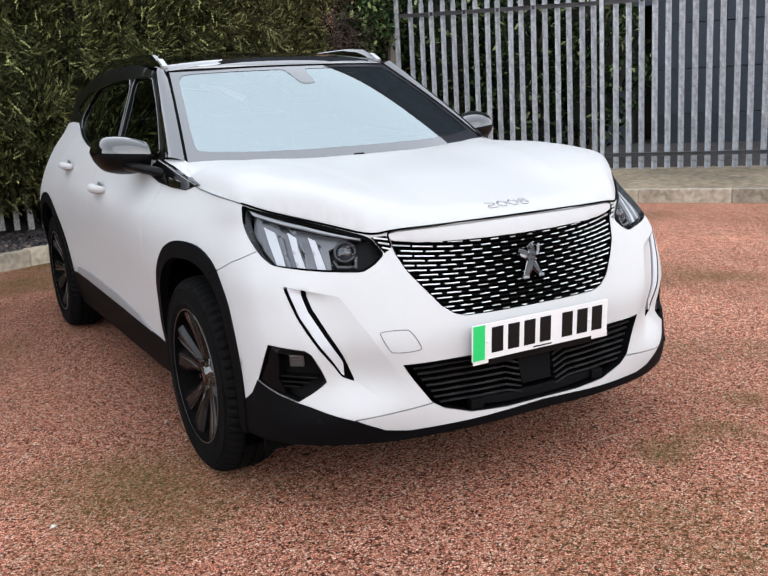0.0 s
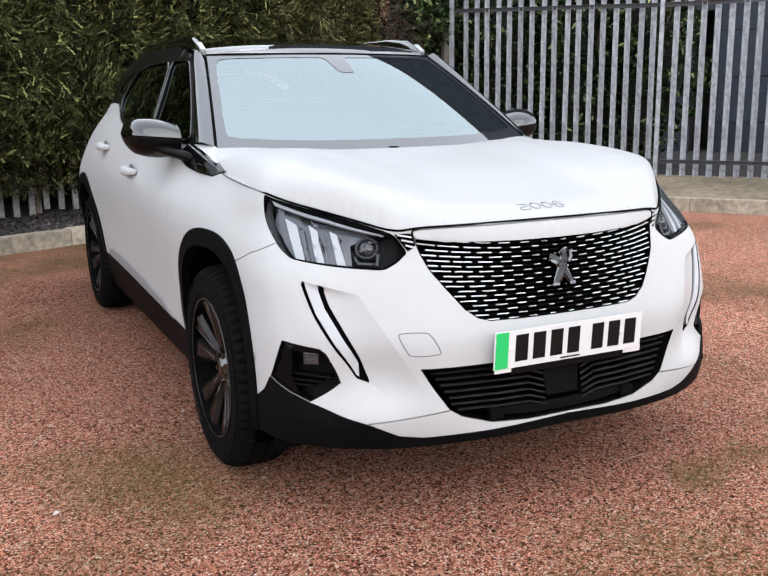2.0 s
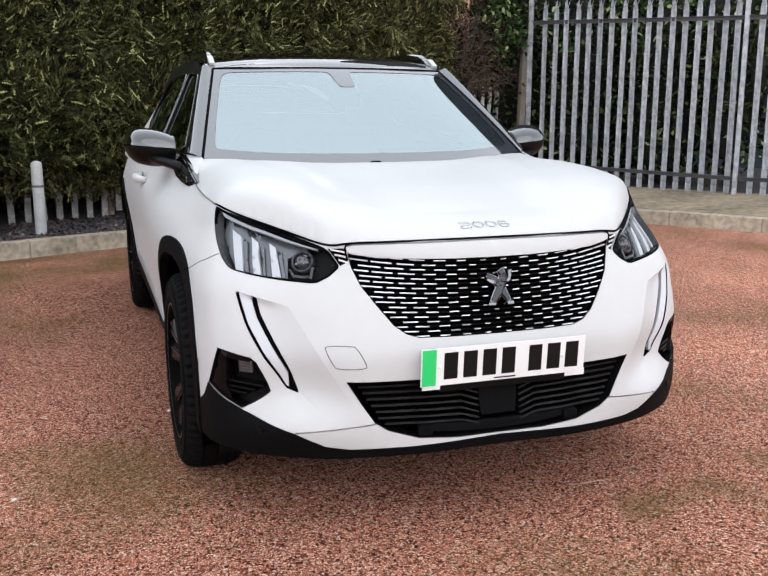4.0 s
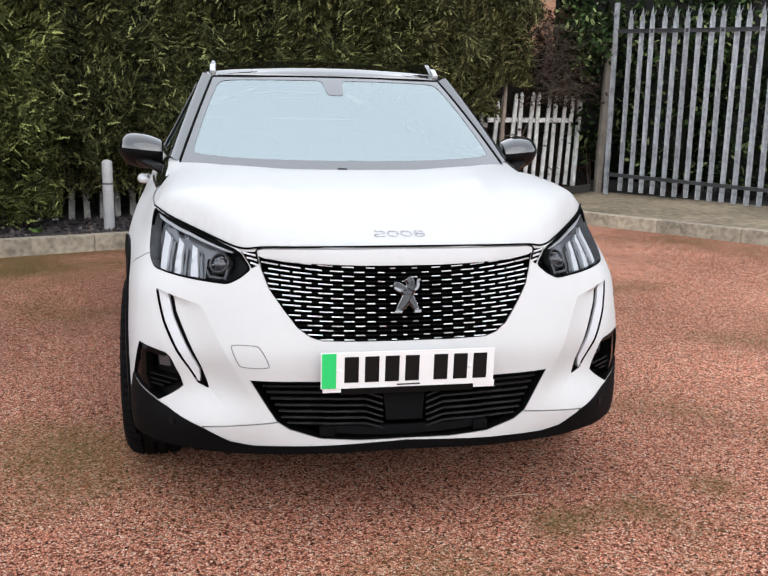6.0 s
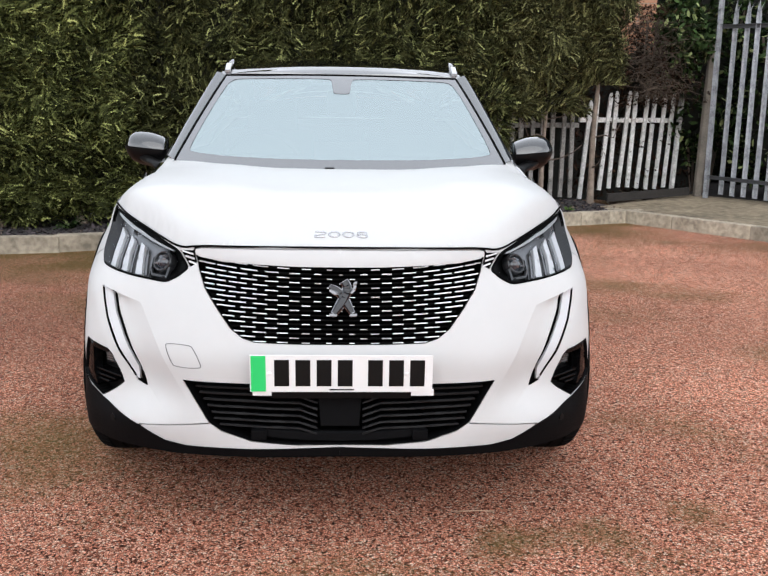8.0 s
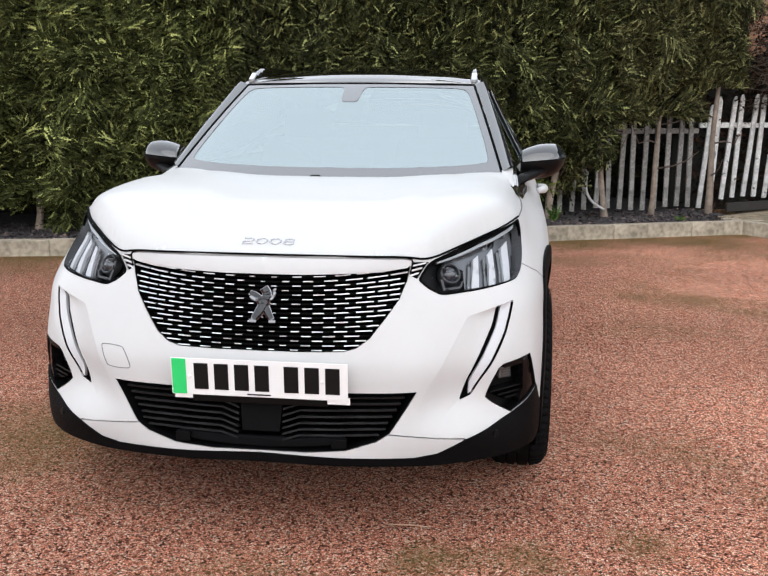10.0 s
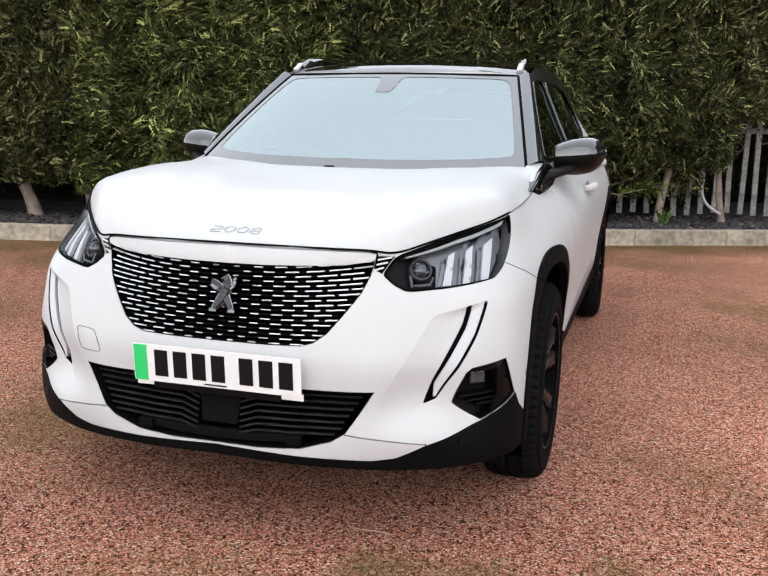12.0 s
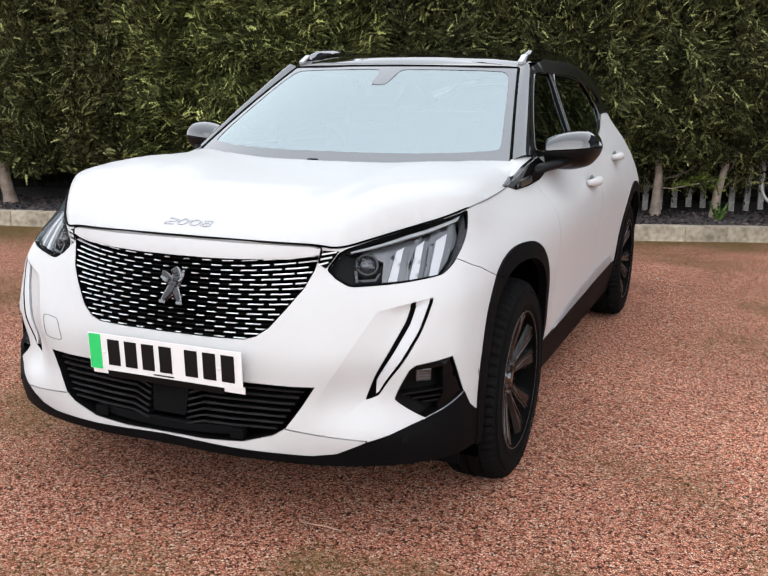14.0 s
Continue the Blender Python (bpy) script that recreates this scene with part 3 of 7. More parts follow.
# cabin: black sides with windows
gh_out = flank([(1.39, 1.034), (1.50, 1.125), (1.64, 1.225), (1.86, 1.387), (2.2, 1.438), (2.8, 1.445), (3.2, 1.416), (3.6, 1.355), (3.82, 1.25), (3.84, 1.186), (3.6, 1.188), (3.3, 1.191), (3.08, 1.187), (2.92, 1.156), (2.75, 1.117), (2.55, 1.084), (2.35, 1.062), (2.16, 1.050), (1.70, 1.042)])
win_f = flank([(1.425, 1.052), (1.55, 1.158), (1.70, 1.26), (1.86, 1.357), (1.95, 1.37), (2.16, 1.374), (1.955, 1.064), (1.72, 1.054)])
win_r = flank([(1.985, 1.065), (2.19, 1.374), (2.6, 1.372), (2.84, 1.355), (2.93, 1.29), (2.98, 1.21), (2.88, 1.160), (2.70, 1.118), (2.5, 1.088)])
win_q = flank([(3.04, 1.22), (2.96, 1.31), (2.90, 1.35), (3.15, 1.335), (3.35, 1.28), (3.38, 1.24)])
gv, gt, gtag, _ = cut_sheet(gh_out, {"win_f": rounded(win_f, 0.12, 2), "win_r": rounded(win_r, 0.12, 2), "win_q": rounded(win_q, 0.2, 2)}, 0.03)
for s in (1, -1):
    panel("side_frame", gv, gt[gtag == ""], skin, BLACK_FRAME, car, (s,), 0.015, 0.0, "black window surround")
    for w in ("win_f", "win_r", "win_q"):
        panel("side_window", gv, gt[gtag == w], skin, DARK_GLASS, car, (s,), 0.0, -0.006, "dark tinted side window")
    for w, key in ((win_f, "front"), (win_r, "rear")):
        q = rounded(w, 0.12, 2)
        p3 = skin(q[:, 0], q[:, 1])
        p3[:, 0] = (p3[:, 0] + 0.002) * s
        mesh_part("window_trim", *tube(p3, 0.0035, 6, True), BLACK_GLOSS, car)

# windscreen, pillars, roof
WS_LOW = lambda a: Vector((0.674 * a, 1.025 + 0.205 * abs(a) ** 2.2, 1.008 + 0.02 * abs(a) ** 2))
WS_TOP = lambda a: Vector((0.535 * a, 1.752 + 0.085 * abs(a) ** 2.0, 1.390 - 0.005 * abs(a) ** 2))


def glass_at(a, b):
    p = WS_LOW(a).lerp(WS_TOP(a), b)
    bulge = 0.022 * 4 * b * (1 - b) * (1 - 0.6 * a * a)
    return p + Vector((0, -0.45, 0.89)) * bulge


def ws_point(i, j, off=0.0):
    p = glass_at(2 * i - 1, j)
    return p + Vector((0, -0.45, 0.89)) * off


mesh_part("windscreen", *grid_sheet(48, 30, ws_point), WINDSCREEN, car, "windscreen mirroring a pale sky")


def band_shape(u, z):
    return np.array([tuple(ws_point(0.5 + 0.5 * p, q, 0.0015)) for p, q in zip(np.clip(u / 1.3, 0, 1), np.clip(z, 0, 1))])


clear = rounded([(-0.5, 0.085), (1.20, 0.075), (1.235, 0.15), (1.225, 0.86), (1.18, 0.935), (1.05, 0.945), (0.18, 0.945), (0.11, 0.93), (0.085, 0.76), (0.06, 0.735), (-0.5, 0.735)], 0.2, 2)
bv, bt, btag, _ = cut_sheet([(0.0, 0.0), (1.3, 0.0), (1.3, 1.0), (0.0, 1.0)], {"clear": clear}, 0.05)
panel("windscreen_border", bv, bt[btag == ""], band_shape, SCREEN_BAND, car, (1, -1), 0.0, 0.0, "dark printed border of the windscreen")

seal = [ws_point(0.0, k / 20, 0.002) for k in range(21)] + [ws_point(k / 30, 1.0, 0.002) for k in range(1, 31)] + [ws_point(1.0, 1 - k / 20, 0.002) for k in range(1, 21)]
mesh_part("windscreen_seal", *tube([tuple(p) for p in seal], 0.0042, 6), DEEP, car, "thin black rubber seal")


def roof_edge(y):
    z = float(np.interp(y, (1.84, 1.86, 1.90, 1.96, 2.2, 2.8, 3.2, 3.6, 3.8), (1.384, 1.391, 1.406, 1.417, 1.438, 1.445, 1.416, 1.355, 1.27)))
    return Vector((skin(at_y(y, z), z)[0, 0], y, z))


def roof_at(i, j):
    a, j = 2 * i - 1, j ** 1.5
    y = (1.755 + 0.085 * a * a) * (1 - j) + 3.78 * j
    e = roof_edge(max(1.84, y))
    if j == 0:
        return WS_TOP(a) + Vector((0, 0.006, 0.004))
    x = a * (e.x * min(1, 0.55 + 0.45 * min(1, j * 14)) + 0.535 * (1 - min(1, 0.55 + 0.45 * min(1, j * 14))))
    zc = float(np.interp(y, (1.75, 1.80, 1.86, 1.92, 2.0, 2.2, 2.6, 3.0, 3.4, 3.7, 3.8), (1.394, 1.416, 1.434, 1.444, 1.455, 1.480, 1.508, 1.500, 1.466, 1.415, 1.390)))
    return Vector((x, y, zc + (e.z - zc) * abs(a) ** 2.4))


mesh_part("roof", *grid_sheet(40, 60, roof_at), ROOF_GLOSS, car, "gloss black roof")


def tail_at(i, j):
    a = 2 * i - 1
    low = Vector((0.575 * a, 4.02 - 0.13 * a * a, 1.178))
    return roof_at(i, 1.0).lerp(low, j) + Vector((0, 0.03, 0.02)) * 4 * j * (1 - j)


mesh_part("rear_window", *grid_sheet(24, 8, tail_at), DARK_GLASS, car, "dark rear window")
for s in (1, -1):
    def corner(i, j, s=s):
        """White fender corner between the hood, the pillar foot and the mirror foot."""
        y = 1.00 + 0.39 * j
        z = float(np.interp(y, (1.00, 1.12, 1.30, 1.40), (0.958, 0.982, 1.024, 1.038)))
        a = skin(at_y(y, z), z)[0]
        bx, by = float(np.interp(j, (0, 0.4, 0.75, 1), (0.728, 0.705, 0.676, 0.676))), float(np.interp(j, (0, 0.4, 0.75, 1), (1.00, 1.12, 1.20, 1.235)))
        bz = float(np.interp(j, (0, 0.4, 0.75, 1), (float(hood_z(0.728, 1.0)), float(hood_z(0.705, 1.12)), 1.026, 1.034)))
        r = Vector(((a[0] + 0.003) * s, a[1], a[2])).lerp(Vector((bx * s, by, bz)), i)
        return r + Vector((0.5 * s, 0, 1)) * 0.003 * 4 * i * (1 - i)
    cv, cf = grid_sheet(8, 14, corner)
    mesh_part("fender_corner", cv, [q if s > 0 else q[::-1] for q in cf], WHITE, car)

    def pillar(i, j, s=s):
        p = glass_at(s * 1.0, j) + Vector((0.006 * s, 0.006, 0.004))
        y = 1.39 + (1.86 - 1.39) * j
        z = float(np.interp(y, (1.39, 1.50, 1.64, 1.86), (1.034, 1.125, 1.225, 1.385)))
        q = skin(at_y(y, z), z)[0]
        r = p.lerp(Vector((q[0] * s, q[1], q[2])), i)
        return r + Vector((0.5 * s, -0.35, 0.5)) * 0.03 * 4 * i * (1 - i)
    v, f = grid_sheet(10, 24, pillar)
    f = [q if s > 0 else q[::-1] for q in f]
    mesh_part("pillar", v, [q for q in f if min(q) % 11 < 8], PILLAR_GLOSS, car, "gloss black windscreen pillar")
    mesh_part("pillar_cover", v, [q for q in f if min(q) % 11 >= 8], BLACK_FRAME, car, "satin black pillar cover")
    ys = [1.90 + 1.5 * k / 24 for k in range(25)]
    lift = [0.034 * min(1, k / 2.0) * (1 if k < 17 else max(0.0, 1 - (k - 17) / 7)) for k in range(25)]
    verts, faces = [], []
    for y, h in zip(ys, lift):
        e = roof_edge(y)
        for dx, dz in ((0.016, -0.012), (0.014, h * 0.8), (0.006, h), (-0.006, h), (-0.014, h * 0.8), (-0.018, -0.004)):
            verts.append(((e.x + dx - 0.034) * s, y, e.z + dz + 0.012))
    for k in range(24):
        for j in range(5):
            q = (k * 6 + j, k * 6 + j + 1, k * 6 + j + 7, k * 6 + j + 6)
            faces.append(q if s < 0 else q[::-1])
    faces.append((0, 1, 2, 3, 4, 5))
    mesh_part("roof_rail", verts, faces, ROOF_GLOSS, car, "gloss black roof rail")
    bm = bmesh.new()
    e = roof_edge(1.93)
    box(bm, (0.026, 0.080, 0.026), Matrix.Translation(((e.x - 0.034) * s, 1.915, e.z + 0.008)) @ Matrix.Rotation(radians(26), 4, "X"), 0.008)
    part("rail_end", bm, SILVER, car, "satin silver roof rail end")
bm = bmesh.new()
fin = [(0.0, 2.96, 1.470), (0.0, 3.05, 1.500), (0.0, 3.14, 1.525), (0.0, 3.17, 1.520), (0.0, 3.18, 1.462)]
loop = [[bm.verts.new((x + w, y, z)) for x, y, z in fin] for w in (-0.014, 0.014)]
bm.faces.new(loop[0][::-1])
bm.faces.new(loop[1])
for i in range(5):
    bm.faces.new((loop[0][i], loop[0][(i + 1) % 5], loop[1][(i + 1) % 5], loop[1][i]))
bmesh.ops.bevel(bm, geom=bm.edges[:], offset=0.005, segments=2, affect="EDGES")
part("roof_aerial", bm, BLACK_SATIN, car, "small gloss black fin aerial")

# inside
bm = bmesh.new()
box(bm, (1.36, 0.5, 0.12), Matrix.Translation((0, 1.45, 0.96)) @ Matrix.Rotation(radians(4), 4, "X"), 0.04)
part("dashboard", bm, TRIM, car, smooth=True)
bm = bmesh.new()
box(bm, (1.5, 2.9, 0.05), Matrix.Translation((0, 2.3, 0.45)))
part("cabin_floor", bm, TRIM, car)


# wheels
def wheel(y, s, turn):
    w = new("wheel")
    w.parent = car
    w.matrix_local = pose(0.750 * s, y, HUB_Z, 0, 0, 0 if s > 0 else 180)
    prof = [(0.226, -0.098), (0.236, -0.106), (0.262, -0.111), (0.290, -0.110), (0.312, -0.104), (0.324, -0.094), (0.331, -0.080), (0.3345, -0.062), (0.3365, -0.050), (0.328, -0.047), (0.328, -0.041), (0.337, -0.038),
            (0.337, -0.010), (0.328, -0.007), (0.328, 0.001), (0.337, 0.004), (0.337, 0.038), (0.328, 0.041), (0.328, 0.047), (0.3365, 0.050), (0.3345, 0.062), (0.331, 0.080), (0.324, 0.094), (0.312, 0.104),
            (0.290, 0.110), (0.262, 0.111), (0.236, 0.106), (0.226, 0.098)]
    n = 192
    tv, tf = lathe([(r, 0.011 + 0.9 * x) for r, x in prof], n)
    k = len(prof)
    block = []
    for i, (x, yy, z) in enumerate(tv):
        ring, j = divmod(i, k)
        r = math.hypot(yy, z)
        cut = 1.0
        if ring % 3 == 0 and abs(x) > 0.055 and r > 0.318:
            cut = 1 - 0.009 / r
        block.append((x, yy * cut, z * cut))
    mesh_part("tyre", block, tf, RUBBER, w, "black road tyre with block tread", False)
    for r, h in ((0.300, 0.1112), (0.252, 0.1118)):
        mesh_part("tyre_bead", *lathe([(r - 0.004, h - 0.002), (r - 0.002, h + 0.0005), (r + 0.002, h + 0.0005), (r + 0.004, h - 0.002)], 72), RUBBER, w)
    rim = [(0.20, -0.10), (0.232, -0.104), (0.233, 0.098), (0.2325, 0.106), (0.227, 0.108), (0.221, 0.103), (0.214, 0.080), (0.203, 0.05), (0.196, 0.01), (0.192, -0.06)]
    mesh_part("rim", *lathe(rim, 72), DEEP, w, "dark alloy rim")
    mesh_part("rim_edge", *lathe([(0.2255, 0.104), (0.2275, 0.1085), (0.2305, 0.1085), (0.232, 0.105)], 72), RIM_EDGE, w, "fine grey lip round the rim")
    mesh_part("brake_disc", *lathe([(0.06, -0.03), (0.150, -0.03), (0.150, -0.012), (0.07, -0.012), (0.07, 0.0), (0.0, 0.0)], 40), ALLOY_CUT, w, "bare steel brake disc")
    mesh_part("back_plate", *lathe([(0.0, -0.05), (0.192, -0.055)], 40), LINER, w)
    mesh_part("hub_cap", *lathe([(0.0, 0.080), (0.026, 0.080), (0.030, 0.077), (0.034, 0.070), (0.060, 0.066), (0.072, 0.05), (0.078, 0.0)], 40), BLACK_GLOSS, w, "gloss black hub cap")
    for q in range(5):
        a = 2 * math.pi * (q + 0.5) / 5 + turn
        bm = bmesh.new()
        bmesh.ops.create_cone(bm, cap_ends=True, segments=6, radius1=0.010, radius2=0.009, depth=0.016, matrix=Matrix.Translation((0.066, 0.050 * math.cos(a), 0.050 * math.sin(a))) @ Matrix.Rotation(radians(90), 4, "Y"))
        part("wheel_bolt", bm, ALLOY_CUT, w, "bright steel wheel bolt")
    for q in range(5):
        for side in (-1, 1):
            a0 = 2 * math.pi * q / 5 + turn
            bm = bmesh.new()
            ring = []
            for r, da, wd, x in ((0.040, 0.32, 0.034, 0.064), (0.085, 0.235, 0.042, 0.072), (0.14, 0.235, 0.058, 0.082), (0.19, 0.255, 0.080, 0.094), (0.222, 0.265, 0.094, 0.100)):
                a = a0 + side * da
                c, t = Vector((0, math.cos(a), math.sin(a))), Vector((0, -math.sin(a), math.cos(a))) * side
                ring.append([bm.verts.new(c * r + t * (wd / 2) * e + Vector((xx, 0, 0))) for e, xx in ((-1, x - 0.022), (-0.75, x - 0.004), (0.35, x), (0.95, x - 0.012), (0.8, x - 0.045), (-0.8, x - 0.045))])
            for p, o in zip(ring, ring[1:]):
                for i in range(6):
                    bm.faces.new((p[i], p[(i + 1) % 6], o[(i + 1) % 6], o[i]))
            bm.faces.new(ring[-1])
            bm.faces.new(ring[0][::-1])
            bmesh.ops.recalc_face_normals(bm, faces=bm.faces[:])
            part("spoke", bm, ALLOY, w, "dark grey alloy spoke")
            edge = []
            for r, da, x in ((0.085, 0.13, 0.0700), (0.14, 0.10, 0.0805), (0.19, 0.115, 0.0925), (0.218, 0.13, 0.0975)):
                a = a0 + side * (da + 0.008 / r)
                edge.append((x, r * math.cos(a), r * math.sin(a)))
            mesh_part("machined_edge", *tube(edge, 0.0018, 5), ALLOY_CUT, w, "fine bright machined edge")
    return w


for y, turn in ((HUB_F, 0.35), (HUB_R, 0.9)):
    for s in (1, -1):
        wheel(y, s, turn)
        lv, lf = lathe([(0.402, -0.36), (0.404, 0.060)], 48)
        mesh_part("wheel_liner", [(x * s + 0.755 * s, max(-0.36, min(0.36, yy * 0.9)) + y, z + HUB_Z) for x, yy, z in lv], [q for q in lf if all(lv[i][2] > -0.19 for i in q)], LINER, car)
        bm = bmesh.new()
        box(bm, (0.13, 0.012, 0.12), Matrix.Translation((0.70 * s, y + (-0.372 if y < 1 else 0.372), 0.225)), 0.004)
        part("mud_flap", bm, BLACK_PLASTIC, car)

# dark inner shell, added in near black as the shade behind joints and openings
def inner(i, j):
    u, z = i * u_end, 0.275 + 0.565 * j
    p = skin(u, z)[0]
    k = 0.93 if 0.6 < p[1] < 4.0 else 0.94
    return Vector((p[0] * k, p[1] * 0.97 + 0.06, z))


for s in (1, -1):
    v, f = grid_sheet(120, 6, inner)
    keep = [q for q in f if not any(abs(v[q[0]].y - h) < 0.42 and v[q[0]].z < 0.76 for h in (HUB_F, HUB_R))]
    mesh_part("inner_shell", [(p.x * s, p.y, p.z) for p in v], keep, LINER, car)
def lining(i, j):
    y = 1.42 + 2.40 * min(1.0, i / 0.8)
    top = 1.025 if y < 3.0 else min(1.17, 1.03 + 0.45 * (y - 3.0))
    z = 0.80 + (top - 0.80) * j
    p = skin(at_y(y, z) + max(0.0, i - 0.8) / 0.2 * (u_end - at_y(y, z)), z)[0]
    return Vector((p[0] * 0.955, p[1] - 0.03, z))


for s in (1, -1):
    v, f = grid_sheet(50, 6, lining)
    mesh_part("cabin_lining", [(p.x * s, p.y, p.z) for p in v], f, TRIM, car, "dark cabin lining")
bm = bmesh.new()
box(bm, (1.28, 3.7, 0.05), Matrix.Translation((0, 2.25, 0.235)))
part("underbody", bm, LINER, car)

# ---- what is let into the nose ----
def patch(name, poly, mat, parent, s, lift, depth, label="", step=0.02):
    """A small sheet on the nose: outline of half widths and heights."""
    pv, pt, _, _ = cut_sheet(nose(poly), {}, step)
    return panel(name, pv, pt, skin, mat, parent, s if isinstance(s, tuple) else (s,), depth, lift, label)


def walls(name, poly, mat, parent, sides, top, low, label="", closed=True, gap=0.003):
    """The upright sides of a recess along an outline on the nose."""
    q = dense(nose(poly), 0.012, closed)
    step = np.roll(q, -1, 0) - np.roll(q, 1, 0)
    turn = np.column_stack([-step[:, 1], step[:, 0]]) / (np.linalg.norm(step, axis=1)[:, None] + 1e-9)
    area = np.sum(q[:, 0] * np.roll(q[:, 1], -1) - np.roll(q[:, 0], -1) * q[:, 1])
    middle = q[:, 0] < 1e-4
    q = q + turn * (gap if area > 0 else -gap)
    q[middle, 0] = 0.0
    outer = skin(q[:, 0], q[:, 1])
    verts, faces = [], []
    for s in sides:
        n0 = len(verts)
        for (u, z), p in zip(q, outer):
            e = 0.004
            a, b = skin(u + e, z)[0] - skin(max(0, u - e), z)[0], skin(u, z + e)[0] - skin(u, z - e)[0]
            n = np.cross(a, b)
            n /= np.linalg.norm(n)
            for k in (top, low):
                w = p + n * k
                verts.append((w[0] * s, w[1], w[2]))
        m = len(q)
        for i in range(m if closed else m - 1):
            j = (i + 1) % m
            if abs(outer[i][0]) < 1e-4 and abs(outer[j][0]) < 1e-4:
                continue
            faces.append((n0 + 2 * i, n0 + 2 * i + 1, n0 + 2 * j + 1, n0 + 2 * j))
    return mesh_part(name, verts, faces, mat, parent, label, False)


def bar(bm, x0, z0, x1, z1, high, front, deep, n=6):
    """A slat on the nose from (x0, z0) to (x1, z1): its height, how far its face stands out, and its depth."""
    rows = []
    for k in range(n + 1):
        x, z = x0 + (x1 - x0) * k / n, z0 + (z1 - z0) * k / n
        rows.append([bm.verts.new(nose_at(x, z + dz, l)) for dz, l in ((-high / 2, front - deep), (-high / 2, front - high * 0.2), (-high * 0.3, front), (high * 0.3, front), (high / 2, front - high * 0.2), (high / 2, front - deep))])
    for a, b in zip(rows, rows[1:]):
        for i in range(6):
            bm.faces.new((a[i], a[(i + 1) % 6], b[(i + 1) % 6], b[i]))
    bm.faces.new(rows[0][::-1])
    bm.faces.new(rows[-1])


def bar_path(bm, pts, high, front, deep):
    """A bar on the nose along (x, z) points, made in one piece."""
    rows = [[bm.verts.new(nose_at(x, z + dz, l)) for dz, l in ((-high / 2, front - deep), (-high / 2, front - high * 0.2), (-high * 0.3, front), (high * 0.3, front), (high / 2, front - high * 0.2), (high / 2, front - deep))] for x, z in pts]
    for a, b in zip(rows, rows[1:]):
        for i in range(6):
            bm.faces.new((a[i], a[(i + 1) % 6], b[(i + 1) % 6], b[i]))
    bm.faces.new(rows[0][::-1])
    bm.faces.new(rows[-1])


# upper grille: a dark bowl, black bars, and staggered bright dashes
grille = panel("grille", v2, region("grille"), skin, LINER, car, (1, -1), 0.0, -0.035, "black grille bowl with rows of bright dashes")
walls("grille_surround", grille_line, DEEP, grille, (1, -1), 0.001, -0.036)
GPOLY = np.array(grille_line + [(-x, z) for x, z in grille_line[::-1]])


def in_grille(x, z, pad=0.0):
    return bool(inside(GPOLY * np.array([1 - pad, 1.0]) + np.array([0, 0]), np.array([[x, z]]))[0])


ROWS_G = 17
for r in range(ROWS_G):
    zc = 0.7915 - r * 0.01275

    def row_z(x, zc=zc, r=r):
        return zc + (0.026 - 0.00105 * r) * (abs(x) / 0.42) ** 2.2
    bm = bmesh.new()
    bar_path(bm, [(k * 0.02, row_z(k * 0.02)) for k in range(-21, 22) if in_grille(k * 0.02, row_z(k * 0.02), 0.006)], 0.0062, -0.010, 0.014)
    part("grille_bar", bm, DEEP, grille)
    pitch = 0.0665
    k0 = 0.0 if r % 2 else 0.5
    for k in range(-7, 8):
        x = (k + k0) * pitch
        length = pitch * min(0.90, 0.17 + 0.84 * (abs(x) / 0.40) ** 1.0 * (1.0 - 0.012 * r))
        pts = [q for q in np.linspace(x - length / 2, x + length / 2, 7) if in_grille(q, row_z(q), 0.002)]
        if len(pts) < 3:
            continue
        bm = bmesh.new()
        bar_path(bm, [(q, row_z(q)) for q in pts], 0.0025 + 0.0009 * (abs(x) / 0.42), -0.004, 0.010)
        part("grille_dash", bm, CHROME_WHITE, grille, "bright satin dash")
for s in (1, -1):
    link = panel("grille_link", v2, region("link"), skin, DEEP, car, (s,), 0.0, -0.006)
    for k in range(3):
        z0 = 0.826 - 0.0145 * k
        bm = bmesh.new()
        bar(bm, s * (0.430 - 0.004 * k), z0 - 0.004, s * (0.466 - 0.010 * k), z0 + 0.003, 0.0045, 0.001, 0.008, 2)
        part("grille_dash", bm, CHROME_WHITE, link, "bright satin dash")

# emblem: a plain upright shape of crossed chrome strokes with dark inlays
emblem = new("emblem")
emblem.parent = car
tagged(emblem, "chrome emblem of crossed strokes with dark inlay")


def stroke(pts, widths, mat, name, top, low):
    """A flat stroke on the nose, of changing width."""
    b = bmesh.new()
    p = np.array(pts, float)
    t = np.gradient(p, axis=0)
    t /= np.linalg.norm(t, axis=1)[:, None]
    rows = []
    for (x, z), (tx, tz), w in zip(p, t, widths):
        rows.append([b.verts.new(nose_at(0.004 + x + tz * w * e, 0.664 + z - tx * w * e, l)) for e, l in ((-1, low), (-1, top - 0.002), (-0.6, top), (0.6, top), (1, top - 0.002), (1, low))])
    for q0, q1 in zip(rows, rows[1:]):
        for i in range(6):
            b.faces.new((q0[i], q0[(i + 1) % 6], q1[(i + 1) % 6], q1[i]))
    b.faces.new(rows[0])
    b.faces.new(rows[-1][::-1])
    bmesh.ops.recalc_face_normals(b, faces=b.faces[:])
    part(name, b, mat, emblem)


